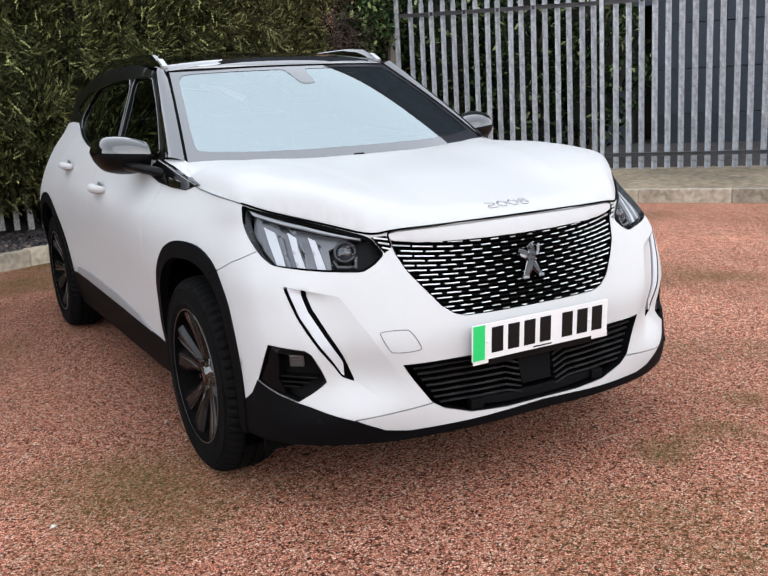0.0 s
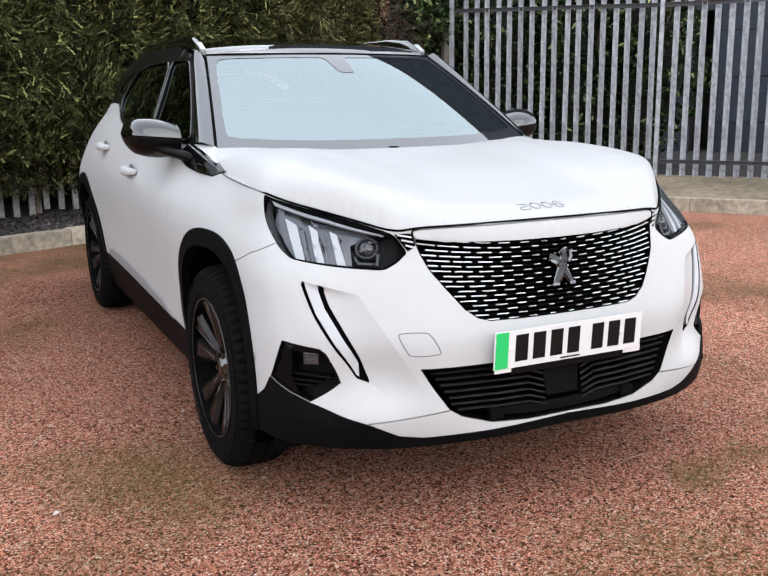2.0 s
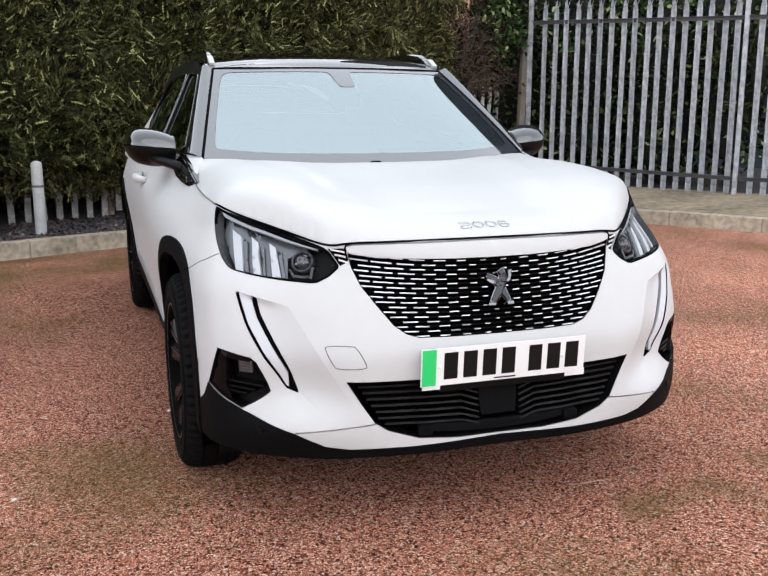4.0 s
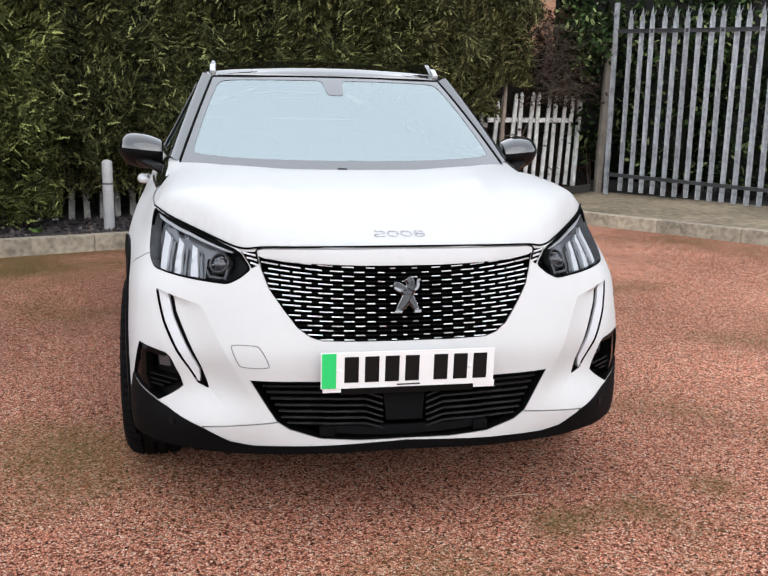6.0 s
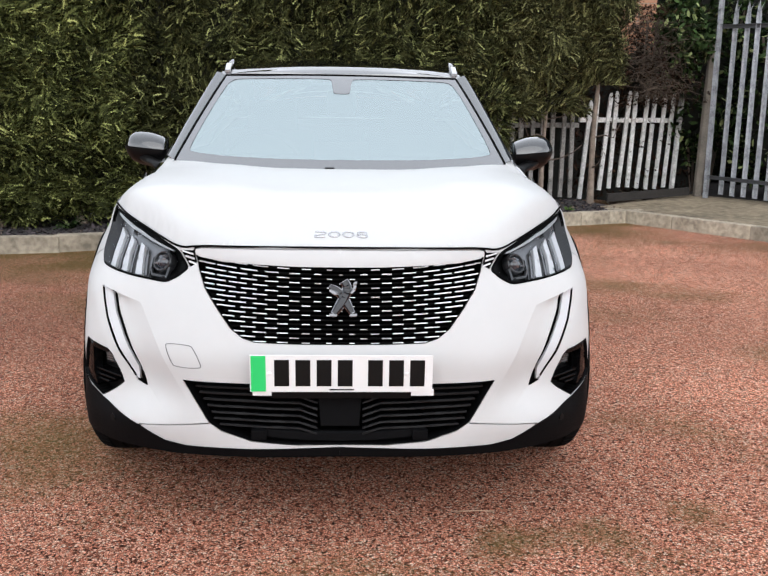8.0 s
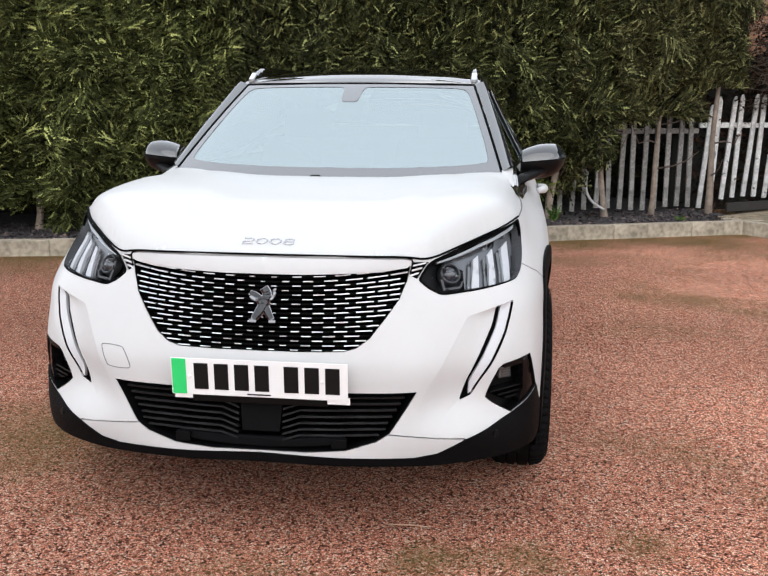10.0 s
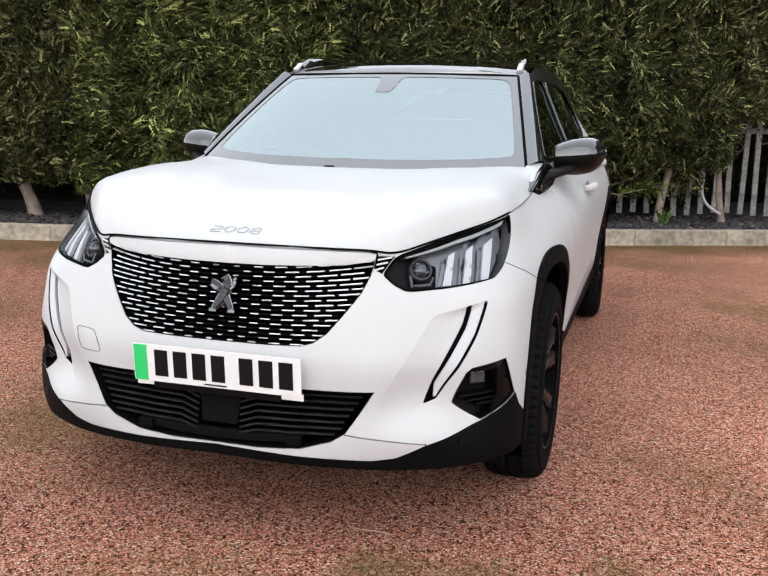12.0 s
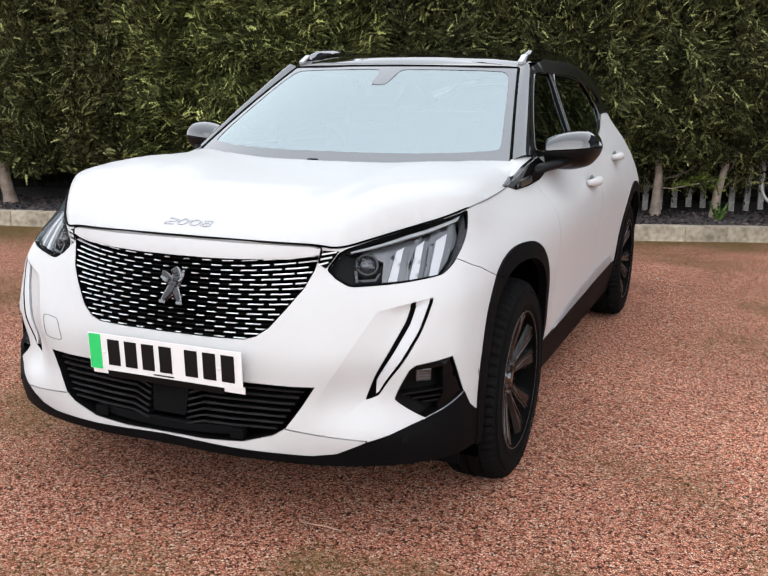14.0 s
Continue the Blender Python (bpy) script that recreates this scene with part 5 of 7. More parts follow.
def gravel_material():
    """Bound red chippings: small uneven stones of several tones, dark gaps, moss and dirt in broad patches."""
    m = bpy.data.materials.new("red_gravel")
    m.use_nodes = True
    n, l, b = nodes_of(m)
    tc = n.new("ShaderNodeTexCoord")
    warp = n.new("ShaderNodeTexNoise")
    warp.inputs["Scale"].default_value = 60
    mixv = n.new("ShaderNodeMix")
    mixv.data_type = "VECTOR"
    mixv.inputs[0].default_value = 0.012
    l.new(tc.outputs["Object"], warp.inputs["Vector"])
    l.new(tc.outputs["Object"], mixv.inputs[4])
    l.new(warp.outputs["Color"], mixv.inputs[5])
    cells, edge = n.new("ShaderNodeTexVoronoi"), n.new("ShaderNodeTexVoronoi")
    edge.feature = "DISTANCE_TO_EDGE"
    for v in (cells, edge):
        v.inputs["Scale"].default_value = 150
        l.new(mixv.outputs[1], v.inputs["Vector"])
    sep = n.new("ShaderNodeSeparateColor")
    l.new(cells.outputs["Color"], sep.inputs[0])
    ramp = n.new("ShaderNodeValToRGB")
    ramp.color_ramp.interpolation = "LINEAR"
    stops = ((0.0, (0.030, 0.012, 0.008)), (0.10, (0.17, 0.058, 0.034)), (0.30, (0.54, 0.192, 0.118)), (0.58, (0.76, 0.315, 0.205)), (0.84, (0.84, 0.46, 0.325)), (1.0, (0.86, 0.66, 0.51)))
    ramp.color_ramp.elements[0].color, ramp.color_ramp.elements[1].color = (*stops[0][1], 1), (*stops[-1][1], 1)
    for p, c in stops[1:-1]:
        ramp.color_ramp.elements.new(p).color = (*c, 1)
    l.new(sep.outputs[0], ramp.inputs[0])
    gap = n.new("ShaderNodeMapRange")
    gap.inputs[1].default_value, gap.inputs[2].default_value, gap.inputs[3].default_value = 0.0, 0.17, 0.03
    l.new(edge.outputs["Distance"], gap.inputs[0])
    dark = n.new("ShaderNodeMix")
    dark.data_type, dark.blend_type = "RGBA", "MULTIPLY"
    dark.inputs[0].default_value = 1.0
    l.new(ramp.outputs[0], dark.inputs[6])
    l.new(gap.outputs[0], dark.inputs[7])
    # broad stains
    broad = n.new("ShaderNodeTexNoise")
    broad.inputs["Scale"].default_value, broad.inputs["Detail"].default_value = 0.55, 6
    l.new(tc.outputs["Object"], broad.inputs["Vector"])
    st = n.new("ShaderNodeMapRange")
    st.inputs[1].default_value, st.inputs[2].default_value, st.inputs[3].default_value, st.inputs[4].default_value = 0.3, 0.7, 0.88, 1.44
    l.new(broad.outputs["Fac"], st.inputs[0])
    tone = n.new("ShaderNodeMix")
    tone.data_type, tone.blend_type = "RGBA", "MULTIPLY"
    tone.inputs[0].default_value = 1.0
    # tone rises towards +x, 1.38 times at most; worn multiplies it with the noise
    x_gain, place, worn = n.new("ShaderNodeMapRange"), n.new("ShaderNodeSeparateXYZ"), n.new("ShaderNodeMath")
    x_gain.interpolation_type = "SMOOTHSTEP"
    x_gain.inputs[1].default_value, x_gain.inputs[2].default_value, x_gain.inputs[3].default_value, x_gain.inputs[4].default_value = -0.3, 2.4, 1.0, 1.38
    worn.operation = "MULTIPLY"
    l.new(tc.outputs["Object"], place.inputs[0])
    l.new(place.outputs[0], x_gain.inputs[0])
    l.new(x_gain.outputs[0], worn.inputs[0])
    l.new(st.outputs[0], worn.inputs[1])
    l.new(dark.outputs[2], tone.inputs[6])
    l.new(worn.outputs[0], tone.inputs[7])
    # moss: patches of noise, thicker along the kerbs
    moss, fine = n.new("ShaderNodeTexNoise"), n.new("ShaderNodeTexNoise")
    moss.inputs["Scale"].default_value, moss.inputs["Detail"].default_value = 0.8, 5
    fine.inputs["Scale"].default_value, fine.inputs["Detail"].default_value = 38, 3
    sepx = n.new("ShaderNodeSeparateXYZ")
    l.new(tc.outputs["Object"], sepx.inputs[0])
    l.new(tc.outputs["Object"], moss.inputs["Vector"])
    l.new(tc.outputs["Object"], fine.inputs["Vector"])

    def maths(op, a, bb):
        q = n.new("ShaderNodeMath")
        q.operation = op
        for i, v in enumerate((a, bb)):
            if isinstance(v, (int, float)):
                q.inputs[i].default_value = v
            else:
                l.new(v, q.inputs[i])
        return q.outputs[0]
    off = maths("ADD", maths("MULTIPLY", sepx.outputs[0], -0.390), maths("MULTIPLY", sepx.outputs[1], 0.921))     # distance towards the hedge kerb, which lies at 5.69
    near = n.new("ShaderNodeMapRange")
    near.inputs[1].default_value, near.inputs[2].default_value, near.inputs[3].default_value, near.inputs[4].default_value = 4.1, 5.7, 0.0, 0.26
    l.new(off, near.inputs[0])
    patches = near.outputs[0]
    for mx, my, size, much in MOSS:
        far = n.new("ShaderNodeVectorMath")
        far.operation = "DISTANCE"
        far.inputs[1].default_value = (mx, my, 0)
        l.new(tc.outputs["Object"], far.inputs[0])
        fade = n.new("ShaderNodeMapRange")
        fade.interpolation_type = "SMOOTHSTEP"
        fade.inputs[1].default_value, fade.inputs[2].default_value, fade.inputs[3].default_value, fade.inputs[4].default_value = 0.0, size, much, 0.0
        l.new(far.outputs["Value"], fade.inputs[0])
        patches = maths("ADD", patches, fade.outputs[0])
    total = maths("ADD", maths("ADD", moss.outputs["Fac"], patches), maths("MULTIPLY", fine.outputs["Fac"], 0.34))
    mr = n.new("ShaderNodeMapRange")
    mr.inputs[1].default_value, mr.inputs[2].default_value, mr.inputs[4].default_value = 0.70, 0.96, 0.80
    l.new(total, mr.inputs[0])
    green = n.new("ShaderNodeMix")
    green.data_type = "RGBA"
    green.inputs[7].default_value = (0.13, 0.105, 0.030, 1)
    l.new(mr.outputs[0], green.inputs[0])
    l.new(tone.outputs[2], green.inputs[6])
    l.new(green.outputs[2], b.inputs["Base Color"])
    b.inputs["Roughness"].default_value = 0.85
    b.inputs["Specular IOR Level"].default_value = 0.05
    hs = n.new("ShaderNodeMapRange")
    hs.inputs[1].default_value, hs.inputs[2].default_value = 0.0, 0.35
    l.new(edge.outputs["Distance"], hs.inputs[0])
    height = maths("ADD", hs.outputs[0], maths("MULTIPLY", sep.outputs[1], 0.9))
    bump = n.new("ShaderNodeBump")
    bump.inputs["Distance"].default_value = 0.009
    bump.inputs["Strength"].default_value = 0.9
    l.new(height, bump.inputs["Height"])
    l.new(bump.outputs[0], b.inputs["Normal"])
    return m


def leaf_material(name, low, high, odd, rough=0.55):
    """Foliage whose tone differs from spray to spray."""
    m = bpy.data.materials.new(name)
    m.use_nodes = True
    n, l, b = nodes_of(m)
    geo, ramp, noise_n, tc, mix = (n.new(k) for k in ("ShaderNodeNewGeometry", "ShaderNodeValToRGB", "ShaderNodeTexNoise", "ShaderNodeTexCoord", "ShaderNodeMix"))
    ramp.color_ramp.elements[0].color, ramp.color_ramp.elements[1].color = (*low, 1), (*high, 1)
    ramp.color_ramp.elements[1].position = 0.86
    ramp.color_ramp.elements.new(0.42).color = (*[0.45 * a + 0.25 * b for a, b in zip(low, high)], 1)
    ramp.color_ramp.elements.new(0.95).color = (*odd, 1)
    noise_n.inputs["Scale"].default_value = 1.7
    mix.data_type, mix.blend_type = "RGBA", "MULTIPLY"
    mix.inputs[0].default_value = 0.8
    info = n.new("ShaderNodeMapRange")
    info.inputs[1].default_value, info.inputs[2].default_value, info.inputs[3].default_value, info.inputs[4].default_value = 0.3, 0.7, 0.45, 1.5
    l.new(geo.outputs["Random Per Island"], ramp.inputs[0])
    l.new(tc.outputs["Object"], noise_n.inputs["Vector"])
    l.new(noise_n.outputs["Fac"], info.inputs[0])
    l.new(ramp.outputs[0], mix.inputs[6])
    l.new(info.outputs[0], mix.inputs[7])
    l.new(mix.outputs[2], b.inputs["Base Color"])
    b.inputs["Roughness"].default_value = rough
    b.inputs["Specular IOR Level"].default_value = 0.03
    return m


def brick_tones(m, spread):
    """Lets each piece differ a little in tone."""
    n, l, b = nodes_of(m)
    info, mr, mix = n.new("ShaderNodeObjectInfo"), n.new("ShaderNodeMapRange"), n.new("ShaderNodeMix")
    mr.inputs[3].default_value, mr.inputs[4].default_value = 1 - spread, 1 + spread
    mix.data_type, mix.blend_type = "RGBA", "MULTIPLY"
    mix.inputs[0].default_value = 1.0
    l.new(info.outputs["Random"], mr.inputs[0])
    src = b.inputs["Base Color"].links[0].from_socket
    l.new(src, mix.inputs[6])
    l.new(mr.outputs[0], mix.inputs[7])
    l.new(mix.outputs[2], b.inputs["Base Color"])
    return m


GROUND = gravel_material()
CONCRETE = brick_tones(material("kerb_concrete", (0.34, 0.288, 0.215), 0.88, vary=0.52, scale=2.2, bump=0.003, bump_scale=70, second=(0.46, 0.395, 0.30)), 0.16)
PAVING = material("worn_pavement", (0.185, 0.144, 0.092), 0.9, vary=0.55, scale=1.3, bump=0.003, bump_scale=60, second=(0.30, 0.238, 0.158))
SOIL = material("dark_soil", (0.028, 0.024, 0.024), 0.95, vary=0.5, scale=9, bump=0.02, bump_scale=45)
CHIP = leaf_material("slate_and_bark_chips", (0.020, 0.018, 0.019), (0.105, 0.088, 0.092), (0.15, 0.11, 0.085), 0.8)
FROND = leaf_material("conifer_sprays", (0.010, 0.012, 0.005), (0.128, 0.144, 0.046), (0.37, 0.40, 0.14))
FROND_DEEP = leaf_material("dark_conifer_sprays", (0.007, 0.008, 0.004), (0.090, 0.096, 0.036), (0.29, 0.31, 0.12))
FROND_DRY = leaf_material("brownish_conifer_sprays", (0.011, 0.011, 0.006), (0.125, 0.124, 0.050), (0.30, 0.30, 0.13))
# darker copy of the sprays: shade on the rear trees put into the colour
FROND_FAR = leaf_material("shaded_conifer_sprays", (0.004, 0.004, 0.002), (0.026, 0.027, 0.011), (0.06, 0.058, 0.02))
# near black: the shade inside foliage, put into a colour of its own
SHADE = material("foliage_shade", (0.005, 0.005, 0.003), 0.95, vary=0.5, scale=6)
LAUREL = leaf_material("laurel_leaves", (0.003, 0.006, 0.002), (0.045, 0.078, 0.026), (0.26, 0.30, 0.13), 0.35)
BARK = material("conifer_bark", (0.175, 0.138, 0.108), 0.95, vary=0.4, scale=14, bump=0.006, bump_scale=45, second=(0.30, 0.238, 0.19))
TWIG = material("bare_twigs", (0.085, 0.062, 0.048), 0.9, vary=0.3, scale=9)
TANGLE = material("dark_dead_twigs", (0.040, 0.026, 0.018), 0.9, vary=0.45, scale=5, second=(0.105, 0.075, 0.052))
STEEL = brick_tones(material("galvanised_steel", (0.23, 0.245, 0.265), 0.55, metal=0.35, vary=0.40, scale=13, bump=0.0006, bump_scale=60, second=(0.50, 0.515, 0.545)), 0.12)
RAIL_STEEL = material("dull_steel_rail", (0.085, 0.088, 0.095), 0.6, metal=0.4, vary=0.25, scale=8)
# flaking white paint darkened: the shade under the hedge is put into its colour
FLAKY = brick_tones(material("flaking_paint_shade_tone", (0.13, 0.122, 0.112), 0.85, vary=0.5, scale=7, bump=0.002, bump_scale=70, second=(0.36, 0.345, 0.325)), 0.18)
FLAKY_WHITE = brick_tones(material("worn_white_paint", (0.50, 0.485, 0.46), 0.8, vary=0.5, scale=9, bump=0.002, bump_scale=70, second=(0.84, 0.83, 0.81)), 0.10)
CLAD = brick_tones(material("blue_grey_cladding", (0.028, 0.034, 0.045), 0.5, vary=0.10, scale=1.5, spec=0.2, second=(0.035, 0.042, 0.054)), 0.10)
BRICK = brick_tones(material("red_brick", (0.37, 0.19, 0.115), 0.9, vary=0.3, scale=12, bump=0.002, bump_scale=90), 0.25)
MORTAR = material("mortar", (0.30, 0.25, 0.20), 0.95, vary=0.2, scale=20)
OLD_BOARD = material("dark_timber_board", (0.017, 0.014, 0.012), 0.8, vary=0.4, scale=7, bump=0.001, bump_scale=60)
POST_CONC = material("old_concrete_post", (0.17, 0.148, 0.122), 0.9, vary=0.3, scale=6, bump=0.003, bump_scale=60)
WEED = leaf_material("fresh_weed", (0.04, 0.08, 0.02), (0.10, 0.17, 0.04), (0.17, 0.25, 0.07))
SPRAY = leaf_material("yellowish_spray", (0.035, 0.05, 0.010), (0.11, 0.14, 0.026), (0.17, 0.19, 0.04))

K0, KD, KN = Vector((3.24, 7.55, 0)), Vector((-0.921, -0.390, 0)), Vector((-0.390, 0.921, 0))   # hedge kerb: corner, run, towards the hedge
PD, PN = Vector((0.575, -0.818, 0)), Vector((0.818, 0.575, 0))                                   # pavement kerb: run, towards the fence
TURN_K, TURN_P = math.degrees(math.atan2(KD.y, KD.x)), math.degrees(math.atan2(PD.y, PD.x))
rng = np.random.default_rng(7)


def quick_mesh(name, verts, tris, mat, parent=None, label="", smooth=False):
    """A mesh of many triangles from arrays."""
    me = bpy.data.meshes.new(name)
    v, f = np.asarray(verts, np.float32), np.asarray(tris, np.int32)
    me.vertices.add(len(v))
    me.vertices.foreach_set("co", v.ravel())
    me.loops.add(f.size)
    me.loops.foreach_set("vertex_index", f.ravel())
    me.polygons.add(len(f))
    me.polygons.foreach_set("loop_start", np.arange(0, f.size, 3, dtype=np.int32))
    me.polygons.foreach_set("loop_total", np.full(len(f), 3, np.int32))
    me.materials.append(mat)
    me.update(calc_edges=True)
    me.validate()
    if smooth:
        me.polygons.foreach_set("use_smooth", [True] * len(me.polygons))
    ob = new(name, me)
    ob.parent = parent
    return tagged(ob, label)


def along(o, d, n, a, b, z):
    p = o + d * a + n * b
    return (p.x, p.y, z)


def slab(name, o, d, n, a0, a1, b0, b1, z0, z1, z2, mat, label, category):
    """A block along a line: from a0 to a1 along it and b0 to b1 across; its top is z1 at b0 and z2 at b1."""
    c = [along(o, d, n, a, b, z) for a in (a0, a1) for b, z in ((b0, z0), (b1, z0), (b1, z2), (b0, z1))]
    ob = mesh_part(name, c, [(0, 1, 2, 3), (7, 6, 5, 4), (0, 4, 5, 1), (1, 5, 6, 2), (2, 6, 7, 3), (3, 7, 4, 0)], mat, None, "", False)
    return tagged(ob, label, category, kind="structure")


# ground
bm = bmesh.new()
bmesh.ops.create_grid(bm, x_segments=8, y_segments=8, size=90)
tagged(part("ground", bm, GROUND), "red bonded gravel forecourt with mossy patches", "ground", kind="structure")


# unseen wall added behind the camera; it closes the yard and returns light
bm = bmesh.new()
box(bm, (40.0, 0.3, 2.6), Matrix.Translation((0.0, -16.0, 1.3)))
tagged(part("wall_south", bm, material("plain_render", (0.76, 0.75, 0.73), 0.9, vary=0.15, scale=1.5, bump=0.002, bump_scale=60)), "unseen plain white wall added behind the camera to close the yard", "wall", kind="structure")


def kerb_run(label, o, d, n, a0, a1, joint, width, high):
    """Kerb stones 0.915 m long with open joints, on a bed of mortar."""
    run = slab("kerb", o, d, n, a0, a1, 0.012, width - 0.004, -0.1, high - 0.012, high - 0.012, MORTAR, label, "kerb")
    shared = None
    k = math.floor((a0 - joint) / 0.915)
    while joint + k * 0.915 < a1:
        s0 = joint + k * 0.915
        c = o + d * (s0 + 0.4575) + n * (width / 2)
        if shared is None:
            b = bmesh.new()
            box(b, (0.909, width, high + 0.1), None, 0.012, 3)
            first = part("kerb_stone", b, CONCRETE, run)
            shared = first.data
            st = first
        else:
            st = new("kerb_stone", shared)
            st.parent = run
        st.matrix_local = pose(c.x, c.y, (high - 0.1) / 2 + 0.002 * rng.standard_normal(), 0.4 * rng.standard_normal(), 0.15 * rng.standard_normal(), math.degrees(math.atan2(d.y, d.x)) + 0.25 * rng.standard_normal())
        k += 1
    return run


KB = K0 + KD * 6.2                                        # from here the hedge kerb bends away
KD2, KN2 = KD * 0.9868 + KN * 0.162, KN * 0.9868 - KD * 0.162


def bend(a):
    """How far the hedge has swung back at that length along it."""
    return max(0.0, a - 6.2) * 0.164


kerb_run("pale concrete kerb stones along the hedge bed", K0, KD, KN, 0.0, 6.05, 0.62 - 0.915, 0.125, 0.142)
kerb_run("pale concrete kerb stones along the bend of the bed", KB, KD2, KN2, -0.10, 6.4, -0.10, 0.125, 0.142)
kerb_run("pale concrete kerb stones along the pavement", K0, PD, PN, 0.0, 11.5, 0.61 - 0.915, 0.13, 0.142)
slab("planting_bed", K0, KD, KN, -0.3, 6.2, 0.12, 4.0, -0.1, 0.118, 0.19, SOIL, "dark mulched bed under the hedge", "planting bed")
slab("planting_bed", KB, KD2, KN2, 0.0, 10, 0.12, 4.0, -0.1, 0.117, 0.189, SOIL, "dark mulched bed at the far end of the hedge", "planting bed")
slab("pavement", K0, PD, PN, -0.5, 12, 0.13, 1.95, -0.1, 0.136, 0.20, PAVING, "worn concrete pavement before the steel fence", "pavement")
slab("verge", K0, PD, PN, -6, 14, 1.9, 9.0, -0.1, 0.18, 0.20, SOIL, "bare dark earth behind the fence", "ground")

# bark and slate chips on the bed
n = 5200
a, b = rng.uniform(-0.2, 11.0, n), 0.15 + 1.1 * rng.uniform(0, 1, n) ** 1.3
size = rng.uniform(0.010, 0.032, n)
ang, tilt = rng.uniform(0, 2 * math.pi, n), rng.normal(0, 0.35, (n, 2))
base = np.array([K0.x, K0.y, 0]) + np.outer(a, [KD.x, KD.y, 0]) + np.outer(b + np.clip(a - 6.2, 0, None) * 0.164, [KN.x, KN.y, 0])
base[:, 2] = 0.118 + 0.0185 * b + 0.004
ux = np.column_stack([np.cos(ang), np.sin(ang), tilt[:, 0]]) * size[:, None]
uy = np.column_stack([-np.sin(ang), np.cos(ang), tilt[:, 1]]) * size[:, None] * rng.uniform(0.35, 0.8, n)[:, None]
top = base + np.array([0, 0, 1]) * (size * 0.45)[:, None]
cv = np.stack([base - ux, base - uy, base + ux, base + uy, top], 1).reshape(-1, 3)
k = np.arange(n)[:, None] * 5
cf = np.concatenate([k + np.array([0, 1, 4]), k + np.array([1, 2, 4]), k + np.array([2, 3, 4]), k + np.array([3, 0, 4])])
tagged(quick_mesh("mulch", cv, cf, CHIP), "loose dark slate and bark chips", "mulch", kind="stuff")


# ---- the conifer hedge: a row of trees with bare trunks ----
def fronds(pos, out, length, side_len, droop):
    """Feathery sprays: one strip of leaflets each. pos, out: (n, 3)."""
    m = len(pos)
    out = out / np.linalg.norm(out, axis=1)[:, None]
    ref = rng.normal(0, 1, (m, 3))
    side = np.cross(out, ref)
    side /= np.linalg.norm(side, axis=1)[:, None]
    segs = 4
    verts = np.zeros((m, segs + 1 + 2 * segs, 3))
    for i in range(segs + 1):
        t = i / segs
        verts[:, i] = pos + out * (length * t)[:, None] + np.array([0, 0, -1]) * (droop * length * t * t)[:, None]
    for i in range(segs):
        w = side_len * (1 - 0.62 * i / segs) * rng.uniform(0.6, 1.35, m)
        mid_p = verts[:, i] * 0.4 + verts[:, i + 1] * 0.6
        for j, s in ((0, 1), (1, -1)):
            verts[:, segs + 1 + 2 * i + j] = mid_p + side * (s * w)[:, None] + out * (w * 0.85)[:, None]
    tri = []
    for i in range(segs):
        tri += [(i, i + 1, segs + 1 + 2 * i), (i + 1, i, segs + 2 + 2 * i)]
    tri = np.array(tri)
    faces = (np.arange(m)[:, None, None] * verts.shape[1] + tri[None]).reshape(-1, 3)
    return verts.reshape(-1, 3), faces


def lumps(x, z, seed):
    """How far the clipped face stands out, in metres."""
    return np.array([0.16 * noise.noise((p * 1.1 + seed, q * 1.1, seed * 1.7)) + 0.15 * noise.noise((p * 3.3, q * 3.3 + seed, 3.3)) + 0.09 * noise.noise((p * 8.0 + seed, q * 8.0, 6.1)) for p, q in zip(x, z)])


def crown_mesh(seed, low, count, mat):
    """Foliage of one tree: face towards -y, 1.0 m wide, from low to 3.35 m."""
    x = rng.uniform(-0.58, 0.58, count)
    z = low + (3.4 - low) * rng.uniform(0, 1, count) ** 1.12
    gaps = np.array([noise.noise((p * 5.2 + seed, q * 5.2, seed)) + 0.5 * noise.noise((p * 11 + seed, q * 11, 2.2)) for p, q in zip(x, z)])
    d = np.abs(rng.normal(0, 0.085, count)) + 0.55 * np.clip(-0.12 - gaps, 0, 0.5) * rng.uniform(0.4, 1.0, count)
    hang = np.clip((low + 0.30 - z) / 0.30, 0, 1)
    face = -0.30 + lumps(x, z, seed) + hang * 0.22 * rng.uniform(0, 1, count) + 0.05 * (z - 1.6).clip(0, 2)
    pos = np.column_stack([x, face + d, z])
    swing = np.array([(noise.noise((p * 2.6 + seed, q * 2.6, 9.1)), noise.noise((p * 2.6, q * 2.6 + seed, 4.4))) for p, q in zip(x, z)])
    out = np.column_stack([1.9 * swing[:, 0] + rng.normal(0, 0.42, count), -rng.uniform(0.2, 0.8, count), 0.35 + 1.5 * swing[:, 1] + rng.normal(0, 0.36, count)])
    length = rng.uniform(0.05, 0.11, count) * rng.uniform(0.75, 1.3, count)
    return fronds(pos, out, length, length * rng.uniform(0.10, 0.20, count), rng.uniform(0.0, 0.35, count))


